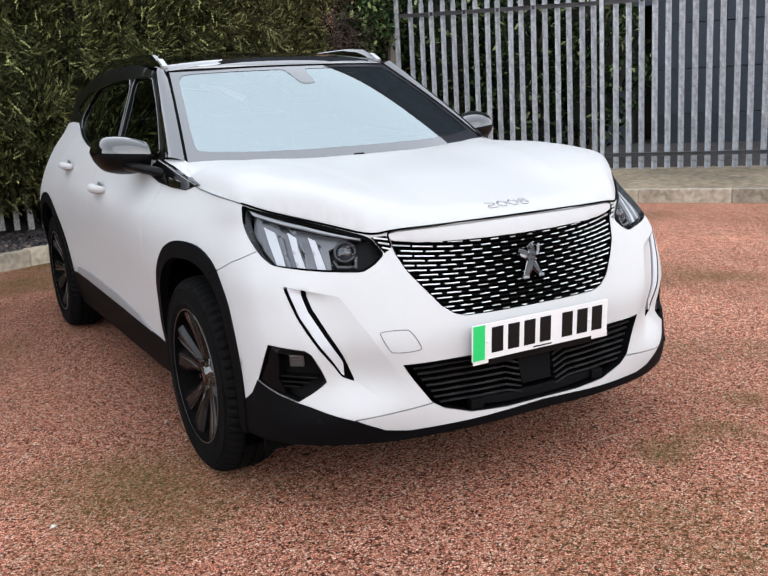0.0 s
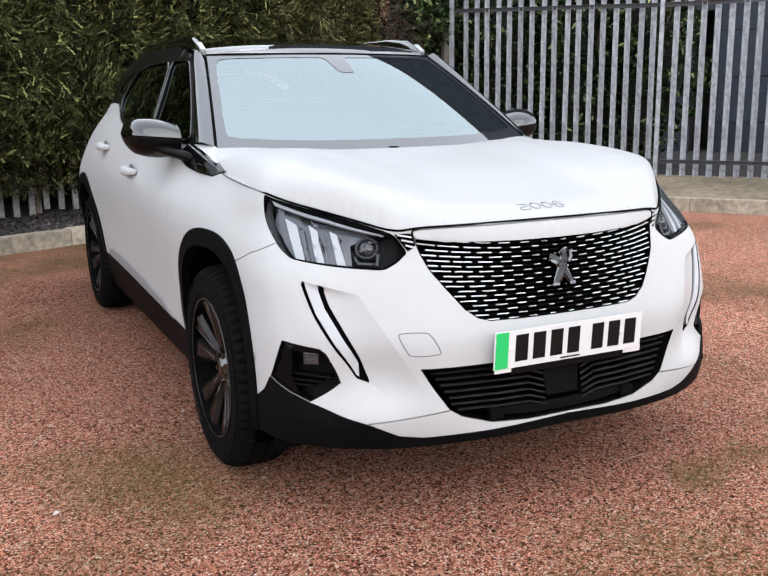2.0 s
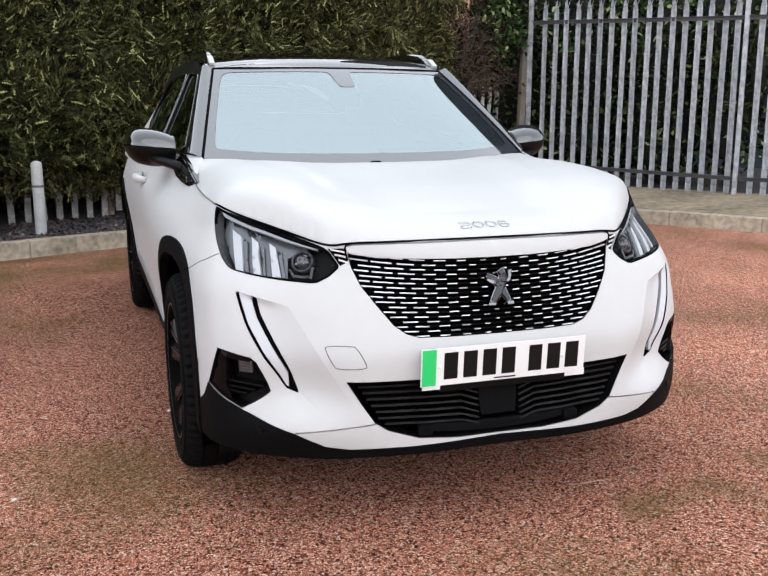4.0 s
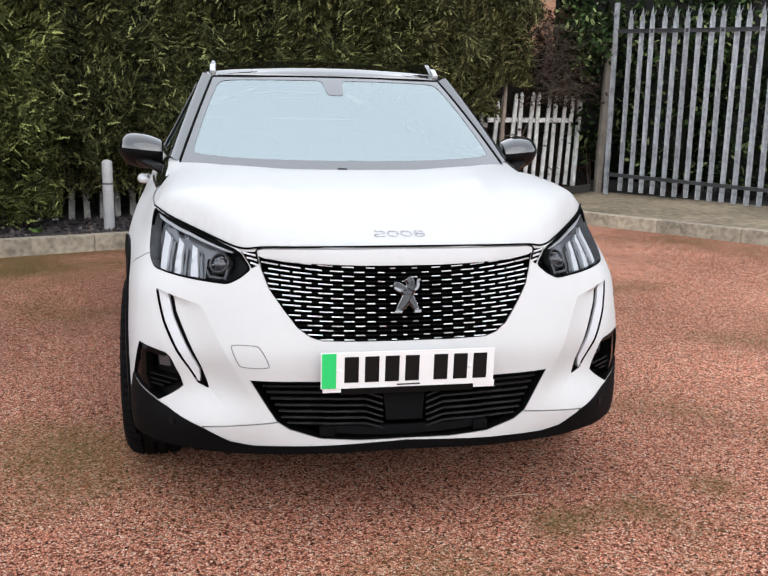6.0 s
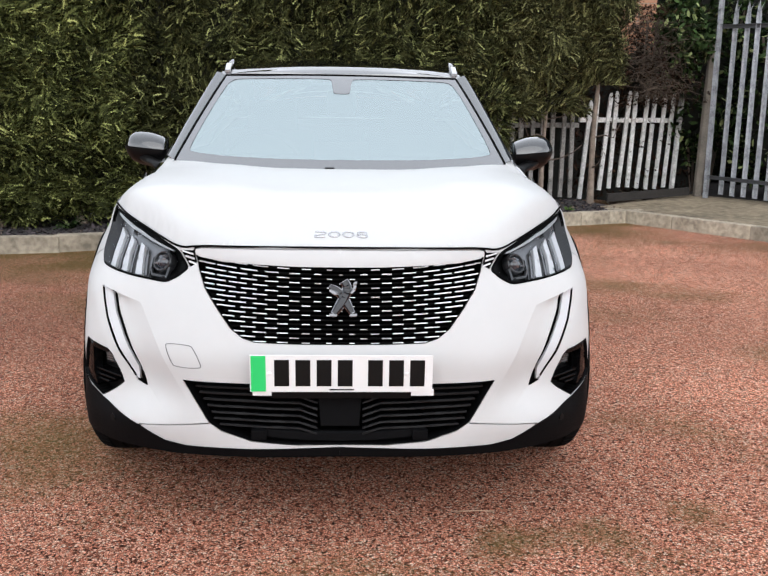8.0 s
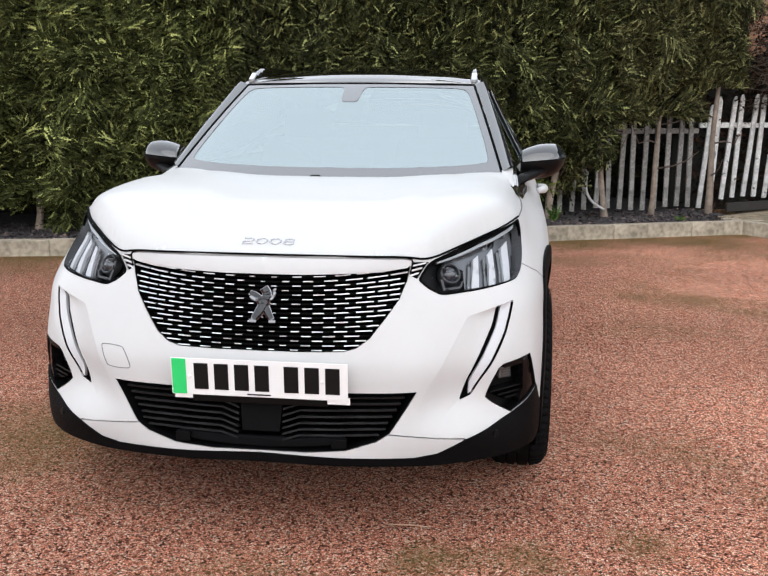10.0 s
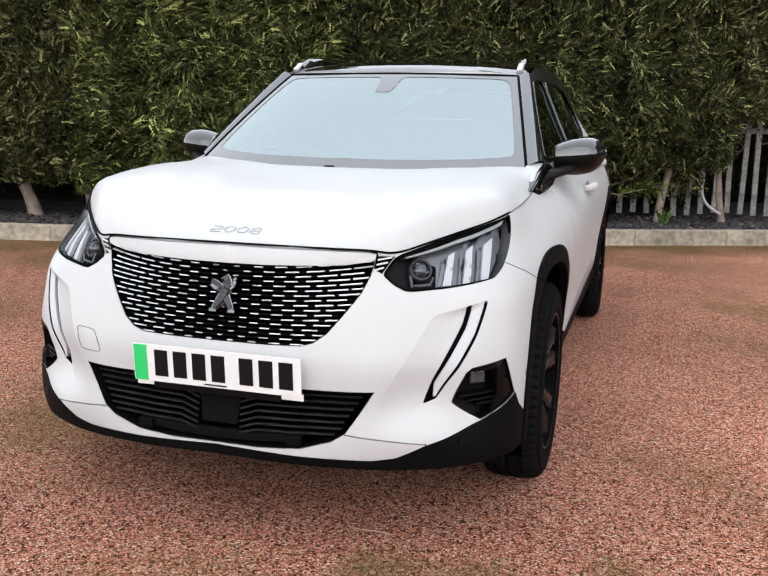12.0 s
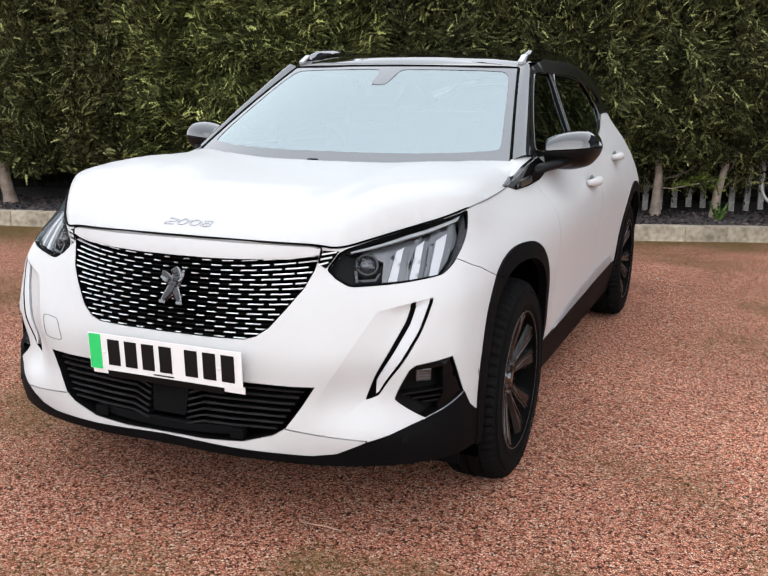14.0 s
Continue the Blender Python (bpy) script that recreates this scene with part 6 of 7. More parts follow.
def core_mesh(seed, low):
    """Near-black sheets added inside a crown: its inner shade as a shape."""
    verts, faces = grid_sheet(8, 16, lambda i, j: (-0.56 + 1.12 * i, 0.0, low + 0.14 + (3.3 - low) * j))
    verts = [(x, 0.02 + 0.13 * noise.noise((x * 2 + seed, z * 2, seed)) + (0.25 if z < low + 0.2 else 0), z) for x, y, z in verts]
    # flat sheet added under the crown to keep sky light off the pickets
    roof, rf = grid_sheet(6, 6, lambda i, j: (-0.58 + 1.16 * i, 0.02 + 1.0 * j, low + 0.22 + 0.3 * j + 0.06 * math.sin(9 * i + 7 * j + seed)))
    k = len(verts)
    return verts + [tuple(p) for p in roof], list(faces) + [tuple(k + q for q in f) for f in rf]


KINDS = []
for seed, low, mat in ((1.3, 0.56, FROND_DEEP), (4.7, 1.10, FROND_DRY), (8.1, 0.24, FROND), (11.9, 0.46, FROND_DRY), (14.2, 1.42, FROND_DRY), (17.7, 0.10, FROND), (21.3, 0.34, FROND_DEEP)):
    KINDS.append((crown_mesh(seed, low, 3200 if 17 < seed < 18 else int((18500 - int(2900 * low)) * (0.8 if seed < 2 else 1)), mat), core_mesh(seed, -0.3 if 17 < seed < 18 else low), mat, low))
# dead and shaded sprays inside, behind the trunks
n_in = 2000
inner_pos = np.column_stack([rng.uniform(-0.4, 0.4, n_in), rng.uniform(0.10, 0.30, n_in), 0.28 + 0.85 * rng.uniform(0, 1, n_in) ** 0.7])
INNER = fronds(inner_pos, np.column_stack([rng.normal(0, 0.6, n_in), -rng.uniform(0, 0.6, n_in), rng.normal(-0.1, 0.5, n_in)]), rng.uniform(0.07, 0.17, n_in), rng.uniform(0.010, 0.026, n_in), rng.uniform(0, 0.4, n_in))
inner_data = []
made = {}
(fv, ff), (sv, sf), mat, low = KINDS[5]
sparse = (fv, ff, sv, sf)
for i in range(17):
    a = -0.16 + 0.665 * i + 0.05 * math.sin(i * 2.3) + {1: -0.03, 2: 0.17, 3: -0.06}.get(i, 0.0)
    kind = (4 if i == 0 else 1 if i < 3 else 0) if a < 5.5 else 2 if i <= 11 else (3, 6, 3)[i % 3]
    (fv, ff), (sv, sf), mat, low = KINDS[kind]
    q = K0 + KD * a + KN * (0.85 + bend(a) + 0.06 * math.sin(i * 1.7))
    tree = thing("conifer_tree", "clipped dark green conifer of the hedge, trunk bare below" if low > 0.4 else "clipped dark green conifer of the hedge, leafy to the ground", "tree",
                 (q.x, q.y, 0.12), math.degrees(math.atan2(KN.y, KN.x)) - 90, "hedge of conifers")
    flip = -1 if i % 2 else 1
    if kind in made:
        for src, nm in zip(made[kind], ("crown", "shaded_core")):
            o = new(nm, src)
            o.parent = tree
            o.scale = (flip * (1 + 0.06 * math.sin(i * 1.9)), 1, 1 + 0.05 * math.sin(i * 2.7))
            o.location.y = 0.05 * math.sin(i * 4.1)
    else:
        c = quick_mesh("crown", fv, ff, mat, tree)
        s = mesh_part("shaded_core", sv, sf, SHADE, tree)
        made[kind] = (c.data, s.data)
    if kind == 0:
        if inner_data:
            o = new("inner_sprays", inner_data[0])
            o.parent = tree
            o.scale = (flip, 1, 1)
        else:
            inner_data.append(quick_mesh("inner_sprays", *INNER, FROND_DRY, tree, "sparse shaded sprays inside the hedge").data)
    if a > 5.5 and i <= 10:
        for o in tree.children:
            o.location.z = -0.17
    if i < 2:
        for o in tree.children:
            o.location.x = -0.34 + 0.22 * i
    lean = 0.10 * math.sin(i * 3.7)
    fat = 0.043 + 0.009 * math.sin(i * 5.1)
    if 12 <= i <= 14:
        lean, fat = (0.20, 0.17, 0.04)[i - 12], 0.072
    set_back = 0.48 if i in (6, 7, 8) else 0.0
    pts = [(lean * (1 - t) ** 1.5 * 0.9 + 0.015 * math.sin(t * 9 + i), set_back + 0.02 * math.sin(t * 7 + i * 2), -0.05 + (low + 0.6) * t) for t in np.linspace(0, 1, 14)]
    mesh_part("trunk", *tube(pts, [fat * (1.3 if k == 0 else 1.1 if k == 1 else 1.0 - 0.045 * k) * (1 + 0.07 * math.sin(k * 4.1 + i)) for k in range(14)], 10), BARK, tree, "pale brown bare trunk")
    for k in range(3):
        z0 = 0.45 + 0.28 * k + 0.1 * math.sin(i + k)
        dx = math.sin(i * 2.1 + k * 2.6)
        br = [(0.0, set_back, z0), (0.18 * dx, set_back - 0.08, z0 + 0.03), (0.34 * dx, set_back - 0.15, z0 + 0.10 - 0.1 * (k % 2)), (0.46 * dx, set_back - 0.2, z0 + 0.2)]
        mesh_part("limb", *tube(br, [0.010, 0.008, 0.006, 0.003], 6), TWIG, tree)

# thinner foliage for the trees that stand behind
far_data = []


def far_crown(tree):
    """Crown, coloured dark as in shade, and dark core under a tree; the first builds them, the others share."""
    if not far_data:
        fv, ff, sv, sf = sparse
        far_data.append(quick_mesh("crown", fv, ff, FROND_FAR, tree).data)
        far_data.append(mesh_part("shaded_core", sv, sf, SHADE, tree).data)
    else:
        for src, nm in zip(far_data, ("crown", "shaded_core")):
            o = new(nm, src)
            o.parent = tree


# second row, added as backing, that closes the hedge behind
for i in range(1, 13):
    q = K0 + KD * (0.2 + 0.85 * i) + KN * (2.1 + bend(0.2 + 0.85 * i))
    tree = thing("conifer_tree", "added second-row conifer, leafy to the ground, coloured dark as in shade", "tree", (q.x, q.y, 0.12), math.degrees(math.atan2(KN.y, KN.x)) - 90 + 7 * math.sin(i), "hedge of conifers")
    far_crown(tree)
    mesh_part("trunk", *tube([(0, 0.15, -0.1), (0.02, 0.15, 1.2), (0, 0.15, 2.6)], [0.08, 0.06, 0.04], 7), BARK, tree)

# taller conifers beyond the end of the hedge, added as backing against the sky
for i, (x, y, sc) in enumerate(((1.2, 9.6, 1.15), (2.5, 10.0, 1.15), (3.6, 10.9, 1.2), (4.6, 11.4, 1.2), (5.6, 11.3, 1.25), (6.6, 10.6, 1.2), (-0.2, 9.2, 1.1), (-1.6, 8.8, 1.1))):
    tree = thing("conifer_tree", "tall added conifer behind the fence, coloured dark as in shade", "tree", (x, y, 0.12), 20 - 9 * i, "conifers behind the fence")
    tree.scale = (sc, sc, sc)
    far_crown(tree)
    mesh_part("trunk", *tube([(0, 0.1, -0.1), (0.02, 0.1, 1.2), (0, 0.1, 2.6)], [0.09, 0.07, 0.04], 8), BARK, tree)

# ---- picket fence behind the trunks, board, posts ----
PK = K0 + KN * 1.18
picket_fence = thing("picket_fence", "old picket fence behind the trunks, flaking white paint darkened as in hedge shade", "fence")
end_bay = thing("picket_fence", "taller white picket bay with pointed tops and worn paint", "fence")
shared = None
for i in range(50):
    a = -1.62 + 0.152 * i
    q = PK + KD * a
    lean = 1.6 * math.sin(i * 2.9) if a > -0.25 else 3.6 + 1.4 * math.sin(i * 2.9)
    z0 = 0.27 if a < -0.3 else 0.17 if a < 3.9 else 0.10
    if shared is None or (a >= -0.25 and not old_bay):
        old_bay = a >= -0.25
        bm = bmesh.new()
        w, h = 0.029, 1.16 if old_bay else 1.22
        pts = [(-w, 0), (w, 0), (w, h - 0.05), (0.006, h), (-0.006, h), (-w, h - 0.05)]
        fr, bk = [bm.verts.new((x, -0.010, z)) for x, z in pts], [bm.verts.new((x, 0.010, z)) for x, z in pts]
        bm.faces.new(fr)
        bm.faces.new(bk[::-1])
        for k in range(6):
            bm.faces.new((fr[k], bk[k], bk[(k + 1) % 6], fr[(k + 1) % 6]))
        bmesh.ops.recalc_face_normals(bm, faces=bm.faces[:])
        ob = part("picket", bm, FLAKY if old_bay else FLAKY_WHITE, picket_fence if old_bay else end_bay)
        shared = ob.data
    else:
        ob = new("picket", shared)
        ob.parent = picket_fence if old_bay else end_bay
    ob.matrix_local = pose(q.x, q.y, z0 + 0.02 * math.sin(i * 5.3), 0, lean, TURN_K + 180)
for mid_a, ln, z, own, paint in ((2.9, 6.2, 1.06, picket_fence, FLAKY), (-0.96, 1.5, 1.14, end_bay, FLAKY_WHITE)):
    bm = bmesh.new()
    c = PK + KD * mid_a + KN * 0.03
    box(bm, (ln, 0.035, 0.06), pose(c.x, c.y, z, 0, 0.2, TURN_K), 0.006)
    part("rail", bm, paint, own)
bm = bmesh.new()
c = PK + KD * -1.78 + KN * -0.02
box(bm, (0.05, 0.05, 1.22), pose(c.x, c.y, 0.82, 0, -3, TURN_K), 0.004)
part("post", bm, FLAKY_WHITE, end_bay)
bm = bmesh.new()
c0, c1 = Vector((3.22, 8.24, 0.19)), Vector((4.42, 8.76, 0.235))
c = (c0 + c1) / 2
box(bm, ((c1 - c0).length, 0.03, 0.10), Matrix.Translation((c.x, c.y, c.z + 0.03)) @ (c1 - c0).to_track_quat("X", "Z").to_matrix().to_4x4(), 0.004)
tagged(part("gravel_board", bm, OLD_BOARD), "dark timber board at the foot of the picket fence", "board")
bm = bmesh.new()
box(bm, (0.085, 0.085, 1.95), pose(4.60, 8.86, 1.10, 0, 1.6, 0), 0.012)
tagged(part("concrete_post", bm, POST_CONC), "old weathered concrete fence post", "post")

# ---- palisade fence ----
fence = thing("palisade_fence", "tall galvanised steel palisade fence with pointed pales", "fence")
FO = K0 + PN * 1.80


def pale_mesh():
    """One pale: folded section, the top split into three points, the outer two splayed."""
    bm = bmesh.new()
    h = 2.30
    sec = [(-0.034, 0.004), (-0.022, 0.004), (-0.012, -0.012), (0.012, -0.012), (0.022, 0.004), (0.034, 0.004)]
    levels = ((0.0, 1.0), (h - 0.16, 1.0), (h - 0.09, 0.72))
    tips_at = ((-0.034, -0.030, h - 0.01), (0.0, 0.006, h + 0.03), (0.034, -0.030, h - 0.01))
    sheets = []
    for back in (0.0, 0.003):
        rows = [[bm.verts.new((x * spread, y + back, z)) for x, y in sec] for z, spread in levels]
        tips = [bm.verts.new((x, y + back, z)) for x, y, z in tips_at]
        sheets.append((rows, tips))
    for (rows, tips), way in zip(sheets, (1, -1)):
        t = rows[-1]
        quads = [(r0[i], r0[i + 1], r1[i + 1], r1[i]) for r0, r1 in zip(rows, rows[1:]) for i in range(5)]
        quads += [(t[0], t[1], tips[0]), (t[2], t[3], tips[1]), (t[4], t[5], tips[2]), (t[1], t[2], tips[1]), (t[3], t[4], tips[1])]
        for q in quads:
            bm.faces.new(q[::way])
    (front, ftips), (rear, rtips) = sheets
    rim_f = [r[0] for r in front] + [ftips[0], front[-1][1], ftips[1], front[-1][4], ftips[2]] + [r[-1] for r in front[::-1]] + front[0][4:0:-1]
    rim_r = [r[0] for r in rear] + [rtips[0], rear[-1][1], rtips[1], rear[-1][4], rtips[2]] + [r[-1] for r in rear[::-1]] + rear[0][4:0:-1]
    for i in range(len(rim_f)):
        j = (i + 1) % len(rim_f)
        bm.faces.new((rim_f[i], rim_f[j], rim_r[j], rim_r[i]))
    return bm


shared = None


def fence_ground(a):
    return float(np.interp(a, (-0.3, 0.0, 0.9, 1.8, 3.5, 9), (0.265, 0.262, 0.245, 0.17, 0.168, 0.165)))


def fence_shift(a):
    return float(np.interp(a, (-0.3, 0.0, 2.75, 9), (0.07, 0.06, -0.02, -0.02)))


pales = [0.06 + 0.1525 * k for k in range(17)] + [2.76 + 0.154 * k for k in range(40)]
for i, a in enumerate(pales):
    q = FO + PD * a
    if shared is None:
        ob = part("pale", pale_mesh(), STEEL, fence)
        shared = ob.data
    else:
        ob = new("pale", shared)
        ob.parent = fence
    ob.matrix_local = pose(q.x, q.y, 0.19 + fence_shift(a) + 0.004 * math.sin(i * 4.4), 0.4 * math.sin(i * 2.2), 0.18 * math.sin(i * 3.3), TURN_P + 180)
for a in (-0.13, 2.60, 5.4, 8.1):
    q = FO + PD * a - PN * 0.036
    bm = bmesh.new()
    box(bm, (0.045, 0.06, 2.5), pose(q.x, q.y, 1.38, 0, 0, TURN_P), 0.004)
    part("post", bm, STEEL, fence, "square galvanised post")
for a0, a1 in ((-0.13, 2.64), (2.64, 5.4), (5.4, 8.1), (8.1, 10.8)):
    for z in (0.39, 2.215):
        p0, p1 = FO + PD * a0, FO + PD * a1
        p0.z, p1.z = z + fence_shift(a0), z + fence_shift(a1)
        c = (p0 + p1) / 2 - PN * 0.010
        bm = bmesh.new()
        m = Matrix.Translation(c) @ (p1 - p0).to_track_quat("X", "Z").to_matrix().to_4x4()
        box(bm, ((p1 - p0).length, 0.005, 0.045), m @ Matrix.Translation((0, -0.004, 0)))
        box(bm, ((p1 - p0).length, 0.045, 0.005), m @ Matrix.Translation((0, -0.026, 0.022)))
        part("rail", bm, RAIL_STEEL, fence, "dull steel angle rail")

# ---- laurel behind the fence ----
def laurel(name, label, centre, radii, count, seed, stems=9):
    sh = thing(name, label, "shrub", (centre[0], centre[1], 0.15))
    r = np.random.default_rng(seed)
    p = r.normal(0, 1, (count, 3))
    p /= np.linalg.norm(p, axis=1)[:, None]
    p *= (r.uniform(0.15, 1, count) ** 0.45)[:, None]
    wob = np.array([1 + 0.35 * noise.noise((q[0] * 1.6 + seed, q[1] * 1.6, q[2] * 1.6)) for q in p])
    p = p * wob[:, None] * np.array(radii) + np.array([0, 0, centre[2] - 0.15])
    p[:, 2] = np.maximum(p[:, 2], 0.25)
    out = r.normal(0, 1, (count, 3)) + np.array([-0.5, -0.6, -0.25])
    out /= np.linalg.norm(out, axis=1)[:, None]
    side = np.cross(out, r.normal(0, 1, (count, 3)))
    side /= np.linalg.norm(side, axis=1)[:, None]
    up = np.cross(side, out)
    ln, w = r.uniform(0.07, 0.13, count)[:, None], r.uniform(0.016, 0.027, count)[:, None]
    v = np.stack([p, p + out * ln * 0.35 + side * w + up * w * 0.3, p + out * ln * 0.35 - side * w + up * w * 0.3, p + out * ln * 0.4, p + out * ln * 0.72 + side * w * 0.75 + up * w * 0.2,
                  p + out * ln * 0.72 - side * w * 0.75 + up * w * 0.2, p + out * ln - up * w * 0.3], 1)
    t = np.array([(0, 3, 1), (0, 2, 3), (1, 3, 4), (2, 5, 3), (3, 6, 4), (3, 5, 6)])
    f = (np.arange(count)[:, None, None] * 7 + t[None]).reshape(-1, 3)
    quick_mesh("foliage", v.reshape(-1, 3), f, LAUREL, sh)
    if count > 1000:
        # near-black lump added in place of the shade between the leaves
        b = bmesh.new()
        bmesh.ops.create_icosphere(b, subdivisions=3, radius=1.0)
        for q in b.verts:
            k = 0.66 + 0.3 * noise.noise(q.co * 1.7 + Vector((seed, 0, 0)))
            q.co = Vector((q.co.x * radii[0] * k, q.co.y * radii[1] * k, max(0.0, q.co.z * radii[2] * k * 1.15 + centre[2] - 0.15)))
        part("shaded_core", b, SHADE, sh, "added near-black core for the shade inside the shrub")
    for k in range(stems):
        g = 2.4 * k
        pts = [(0.12 * math.cos(g), 0.12 * math.sin(g), 0.0), (0.3 * radii[0] * math.cos(g), 0.3 * radii[1] * math.sin(g), centre[2] * 0.5), (0.75 * radii[0] * math.cos(g + 0.3), 0.75 * radii[1] * math.sin(g + 0.3), centre[2] * 1.15)]
        mesh_part("stem", *tube(rounded(pts, 0.25, 2, False), 0.016, 6), TWIG, sh)
    return sh


for k, (a, b, z, rad, cnt) in enumerate(((0.35, 1.05, 1.75, (0.95, 0.8, 1.7), 6500), (1.35, 1.0, 1.8, (0.9, 0.75, 1.7), 6500), (2.1, 1.25, 1.9, (0.75, 0.8, 1.5), 4500), (-0.75, 0.75, 2.1, (0.85, 0.65, 1.6), 6000))):
    q = FO + PD * a + PN * b
    laurel("laurel_shrub", "dense dark green laurel shrub behind the fence", (q.x, q.y, z), rad, cnt, 20 + k)
q = FO + PD * -0.45 + PN * -0.16
laurel("laurel_shrub", "laurel sprig hanging over the fence post", (q.x, q.y, 2.20), (0.40, 0.28, 0.36), 700, 31, 0)

# tangle of bare twigs between hedge and fence
twigs = thing("bare_shrub", "tangled brown bare twigs above the picket fence", "shrub", (3.92, 8.84, 0.42))
vs, fs = [], []
r = np.random.default_rng(5)
for k in range(230):
    g = r.uniform(0, 2 * math.pi)
    s0 = np.array([r.normal(0, 0.10), r.normal(0, 0.10), r.uniform(1.0, 1.9)])
    d = np.array([0.9 * math.cos(g), 0.6 * math.sin(g), r.uniform(-0.25, 0.6)])
    ln = r.uniform(0.35, 0.8)
    pts = [s0 + d * ln * t + r.normal(0, 0.035, 3) + np.array([0, 0, -0.15 * t * t]) for t in np.linspace(0, 1, 6)]
    v, f = tube([tuple(p) for p in pts], [0.0045, 0.004, 0.0035, 0.003, 0.0025, 0.0015], 4)
    n0 = len(vs)
    vs += v
    fs += [tuple(n0 + i for i in q) for q in f]
mesh_part("twig_tangle", vs, fs, TANGLE, twigs, "", False)
for k in range(2):
    mesh_part("stem", *tube([(0.15 * k - 0.1, 0.75, -0.4), (0.1 * k, 0.55, 0.8), (0.12 * k - 0.15, 0.0, 1.9)], [0.028, 0.02, 0.01], 7), TWIG, twigs)
dry = np.column_stack([r.normal(0, 0.32, 1500), r.normal(0.25, 0.2, 1500), r.uniform(0.9, 2.15, 1500)])
low_dry = np.column_stack([r.uniform(-1.1, 0.75, 1200), r.normal(0.36, 0.05, 1200), r.uniform(-0.25, 1.15, 1200)])
low_dry[:, 1] += 0.42 * low_dry[:, 0]                     # along the back of the picket bay
dry = np.concatenate([dry, low_dry])
fv, ff = fronds(dry, r.normal(0, 1, (2700, 3)), r.uniform(0.05, 0.12, 2700), r.uniform(0.012, 0.026, 2700), r.uniform(0, 0.5, 2700))
quick_mesh("withered_foliage", fv, ff, leaf_material("dead_brown_sprays", (0.008, 0.005, 0.003), (0.040, 0.020, 0.013), (0.065, 0.040, 0.026), 0.9), twigs, "withered brown sprays")
# near-black sheet added behind the picket bay, for the shade in its gaps
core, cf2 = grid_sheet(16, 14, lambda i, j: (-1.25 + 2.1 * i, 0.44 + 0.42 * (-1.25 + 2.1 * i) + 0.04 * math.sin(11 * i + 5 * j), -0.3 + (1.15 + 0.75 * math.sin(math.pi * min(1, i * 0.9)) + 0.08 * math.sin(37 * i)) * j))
mesh_part("shaded_core", core, cf2, SHADE, twigs, "added near-black core for the shade inside the shrub")

# ---- brick pier ----
pier = thing("brick_pier", "red brick pier standing behind the hedge end", "pier", (3.90, 9.7, 0), -12)
bm = bmesh.new()
box(bm, (0.43, 0.43, 3.4), Matrix.Translation((0, 0, 1.7)))
part("mortar_core", bm, MORTAR, pier)
shared = None
for c in range(20, 45):
    z = 0.0375 + 0.075 * c
    for s in range(4):
        for j in range(2):
            off = (-0.1125 if j == 0 else 0.1125) + (0.0 if c % 2 else 0.0)
            ln = 0.215 if (c + s) % 2 else 0.1025
            for x in ((off,) if ln > 0.2 else (off - 0.056, off + 0.056)):
                if shared is None or (ln not in shared):
                    bm = bmesh.new()
                    box(bm, (ln, 0.03, 0.065), None, 0.004, 1)
                    ob = part("brick", bm, BRICK, pier)
                    shared = shared or {}
                    shared[ln] = ob.data
                else:
                    ob = new("brick", shared[ln])
                    ob.parent = pier
                ob.matrix_local = pose(0, 0, 0, 0, 0, 90 * s) @ pose(x, -0.208, z)

# ---- clad building beyond the fence ----
building = thing("clad_building", "blue-grey panel clad building behind the fence", "building")
BO = K0 + PN * 6.6
bm = bmesh.new()
for a0, a1, z0, z1, b0, b1 in ((-6.4, 2.07, 0, 10.6, 0.05, 5.9), (2.49, 7.6, 0, 10.6, 0.05, 5.9), (2.07, 2.49, 2.49, 10.6, 0.05, 5.9), (2.07, 2.49, 0, 2.49, 1.2, 5.9)):
    c = BO + PD * (a0 + a1) / 2 + PN * (b0 + b1) / 2
    box(bm, (a1 - a0, b1 - b0, z1 - z0), pose(c.x, c.y, (z0 + z1) / 2, 0, 0, TURN_P))
part("wall", bm, OLD_BOARD, building, "dark wall behind the panels, with a narrow doorway")
shared = {}
for r_i in range(14):
    z = 0.31 + 0.74 * r_i
    row = [(1.52 - 1.1 * k, 1.1, z, 0.74) for k in range(7)] + [(3.04 + 1.1 * k, 1.1, z, 0.74) for k in range(4)]
    if r_i == 3:
        row.append((2.28, 0.42, 2.70, 0.42))              # short panel over the doorway
    elif r_i > 3:
        row.append((2.28, 0.42, z, 0.74))
    for a, wide, z_mid, tall in row:
        if (wide, tall) not in shared:
            bm = bmesh.new()
            box(bm, (wide - 0.012, 0.05, tall - 0.014), None, 0.006, 2)
            ob = part("cladding_panel", bm, CLAD, building)
            shared[wide, tall] = ob.data
        else:
            ob = new("cladding_panel", shared[wide, tall])
            ob.parent = building
        q = BO + PD * a - PN * 0.02
        ob.matrix_local = pose(q.x, q.y, z_mid, 0, 0, TURN_P)

# ---- small things ----
bol = thing("bollard", "pale grey metal bollard at the edge of the hedge", "bollard", (-1.47, 6.05, 0.09))
mesh_part("shaft", *lathe([(0.048, -0.05), (0.048, 0.62), (0.044, 0.65), (0.02, 0.665), (0.0, 0.668)], 28, "z"), material("grey_bollard_paint", (0.30, 0.30, 0.30), 0.5, vary=0.15), bol)
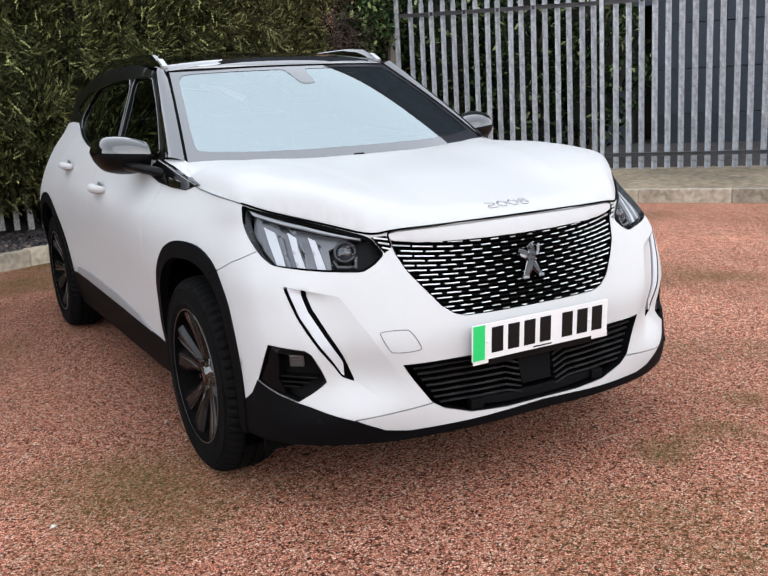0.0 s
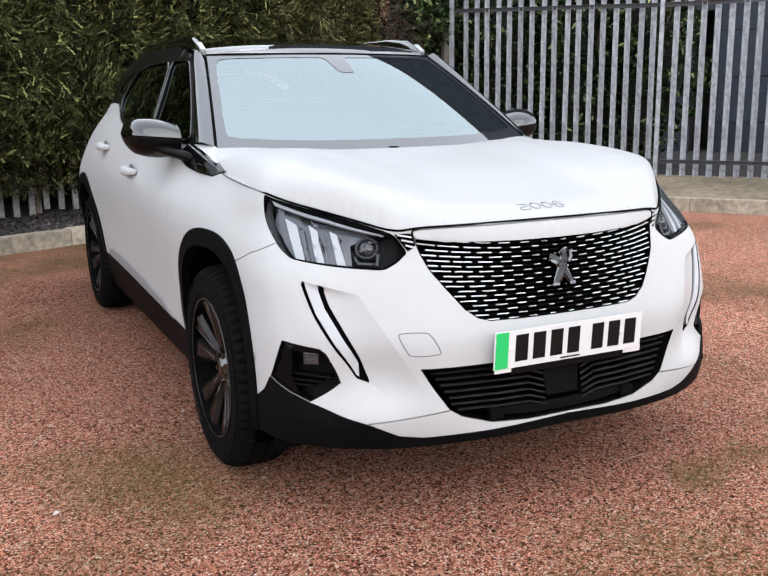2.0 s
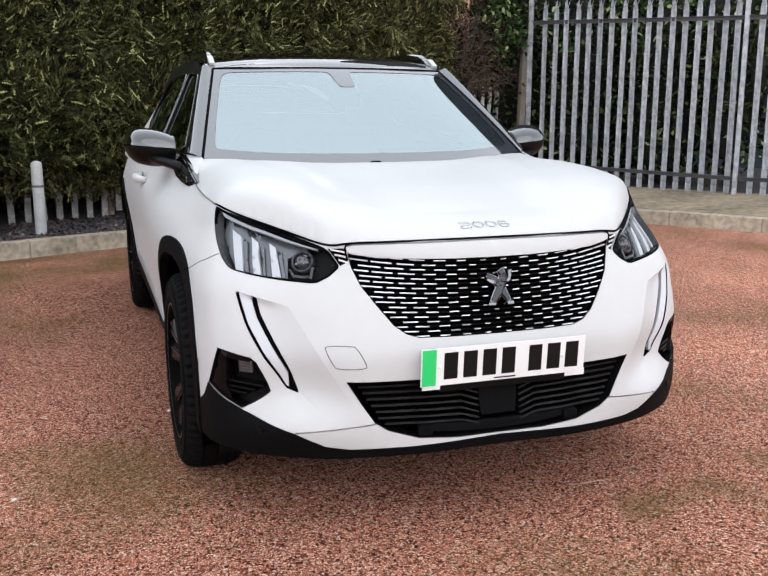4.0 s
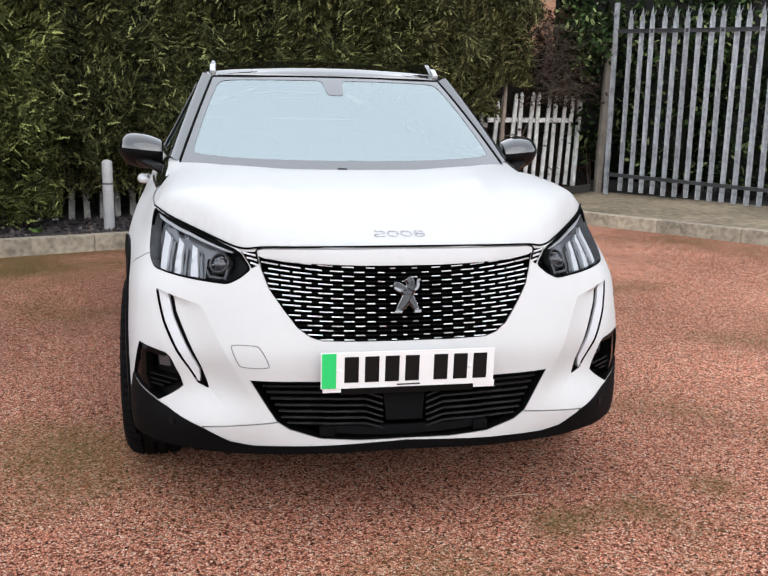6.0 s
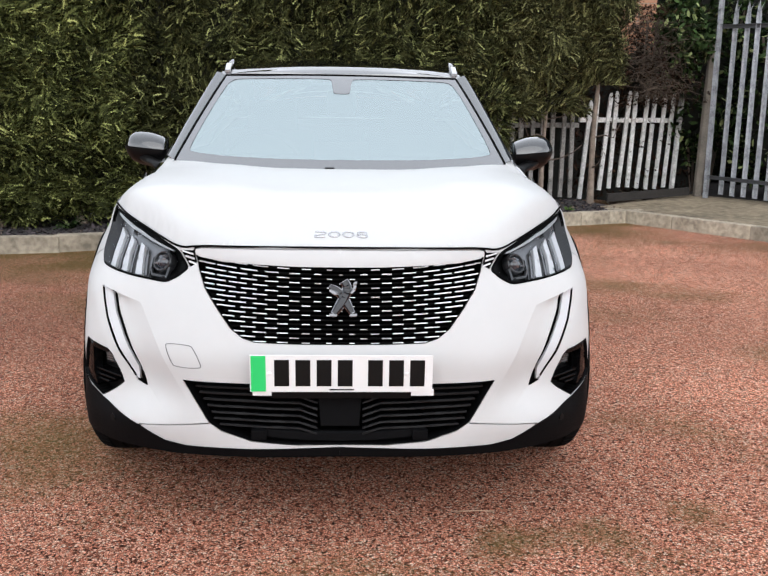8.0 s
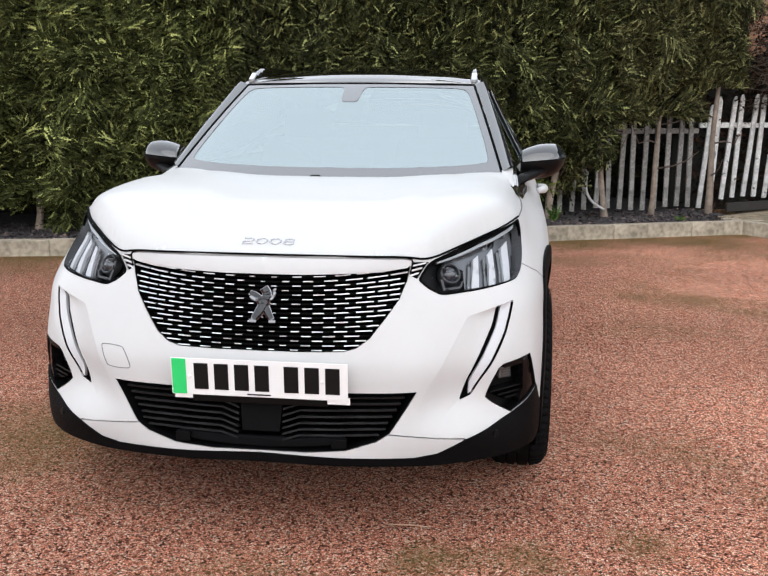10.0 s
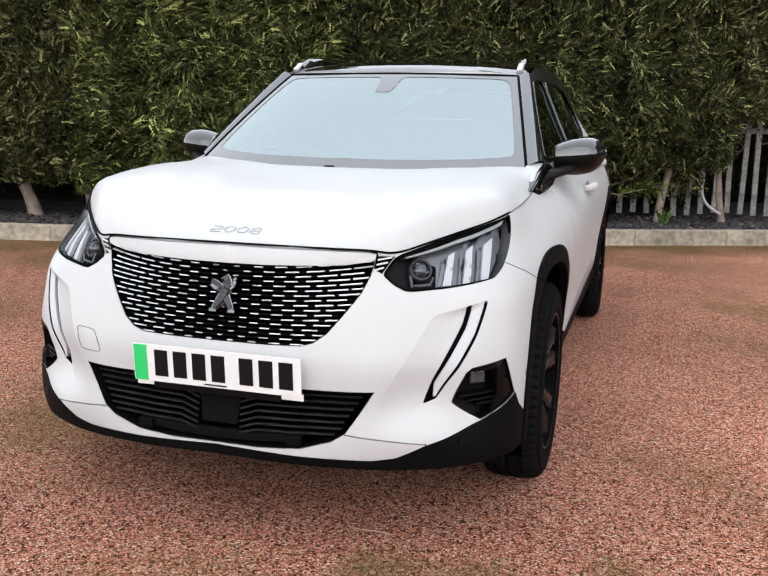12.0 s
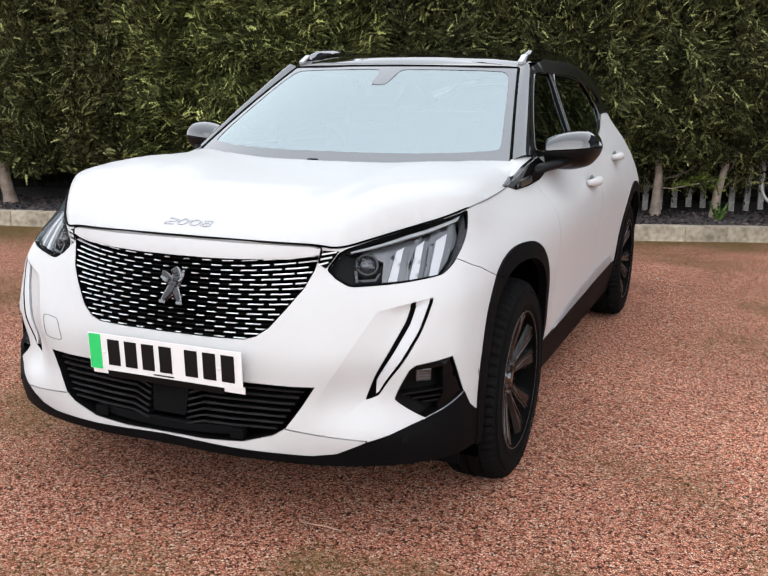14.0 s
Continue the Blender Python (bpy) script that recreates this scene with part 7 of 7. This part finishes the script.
mesh_part("band", *lathe([(0.049, 0.44), (0.050, 0.445), (0.050, 0.455), (0.049, 0.46)], 28, "z"), RAIL_STEEL, bol)


def tuft(name, label, place, count, spread, ln, mat, seed):
    r = np.random.default_rng(seed)
    th = thing(name, label, "plant", place)
    g = r.uniform(0, 2 * math.pi, count)
    out = np.column_stack([np.cos(g) * spread, np.sin(g) * spread, r.uniform(0.5, 1.1, count)])
    v, f = fronds(r.normal(0, 0.015, (count, 3)) * np.array([1, 1, 0.2]), out, r.uniform(0.6, 1.0, count) * ln, r.uniform(0.012, 0.022, count), r.uniform(0.1, 0.5, count))
    quick_mesh("foliage", v, f, mat, th)


tuft("weed", "bright green weed growing in the mulch", (1.24, 7.36, 0.13), 30, 0.35, 0.24, WEED, 3)
tuft("weed", "small weed among the slate chips", (-2.05, 5.78, 0.13), 14, 0.9, 0.12, WEED, 4)
tuft("weed", "ivy-like seedling at the foot of the hedge", (-2.45, 5.72, 0.13), 26, 1.0, 0.22, LAUREL, 6)
tuft("weed", "small weed at the corner of the bed", (2.6, 7.62, 0.13), 12, 0.9, 0.10, WEED, 9)
r = np.random.default_rng(11)
sp = thing("low_branch", "yellowish green conifer spray hanging low from the hedge", "branch", (0.78, 7.30, 0.42), 20)
bp = np.array([(0.0 + 0.42 * t, -0.06 * t, 0.10 * t + 0.03 * math.sin(5 * t)) for t in np.linspace(0, 1, 60)])
fv, ff = fronds(bp + r.normal(0, 0.03, bp.shape), np.column_stack([r.uniform(0.3, 1, 60), r.normal(0, 0.5, 60), r.normal(0.2, 0.4, 60)]), r.uniform(0.08, 0.16, 60), r.uniform(0.010, 0.018, 60), r.uniform(0, 0.3, 60))
quick_mesh("foliage", fv, ff, SPRAY, sp)
mesh_part("twig", *tube([(-0.25, 0.3, 0.0), (0.0, 0.0, 0.0), (0.42, -0.06, 0.10)], [0.008, 0.006, 0.003], 6), BARK, sp)
mesh_part("hose", *tube(rounded([(1.62, 7.95, 0.62), (1.60, 7.86, 0.42), (1.66, 7.78, 0.30), (1.80, 7.72, 0.22)], 0.25, 2, False), 0.014, 8), material("grey_hose", (0.35, 0.34, 0.33), 0.6, vary=0.1), None, "bent grey pipe stub rising from the bed")["category"] = "pipe"

for k in range(46):
    x, y, kind = r.uniform(-4, 5.2), r.uniform(-1.2, 6.0), r.integers(0, 3)
    if 0.2 < y < 4.4 and abs(x) < 1.1 or -0.39 * x + 0.921 * y > 5.55:
        continue
    bm = bmesh.new()
    bmesh.ops.create_icosphere(bm, subdivisions=1, radius=1.0, matrix=Matrix.LocRotScale((x, y, 0.002), Euler((0.2, 0.3, k)), (r.uniform(0.006, 0.016), r.uniform(0.004, 0.010), r.uniform(0.003, 0.006))))
    tagged(part("pebble", bm, PEBBLE_PALE if kind == 0 else PEBBLE_TAN), "small loose pale stone on the gravel" if kind == 0 else "small loose tan stone on the gravel", "pebble", "loose stones")
for x, y, s in ((-1.40, 0.60, 0.024), (-0.85, 1.31, 0.018)):
    mesh_part("petal", [(x, y, 0.006), (x + s, y + 0.3 * s, 0.010), (x + 1.3 * s, y + s, 0.006), (x + 0.4 * s, y + 0.7 * s, 0.014), (x + 0.5 * s, y + 0.5 * s, 0.002)], [(0, 1, 3), (1, 2, 3), (0, 3, 4), (3, 2, 4), (0, 4, 1), (1, 4, 2)], PEBBLE_PALE, None, "pale dry curled leaf on the gravel")["category"] = "leaf"
mesh_part("twig", *tube([(0.36, 0.155, 0.004), (0.40, 0.150, 0.008), (0.44, 0.158, 0.005), (0.49, 0.150, 0.006)], 0.0022, 6), PEBBLE_TAN, None, "thin dry twig on the gravel")["category"] = "twig"
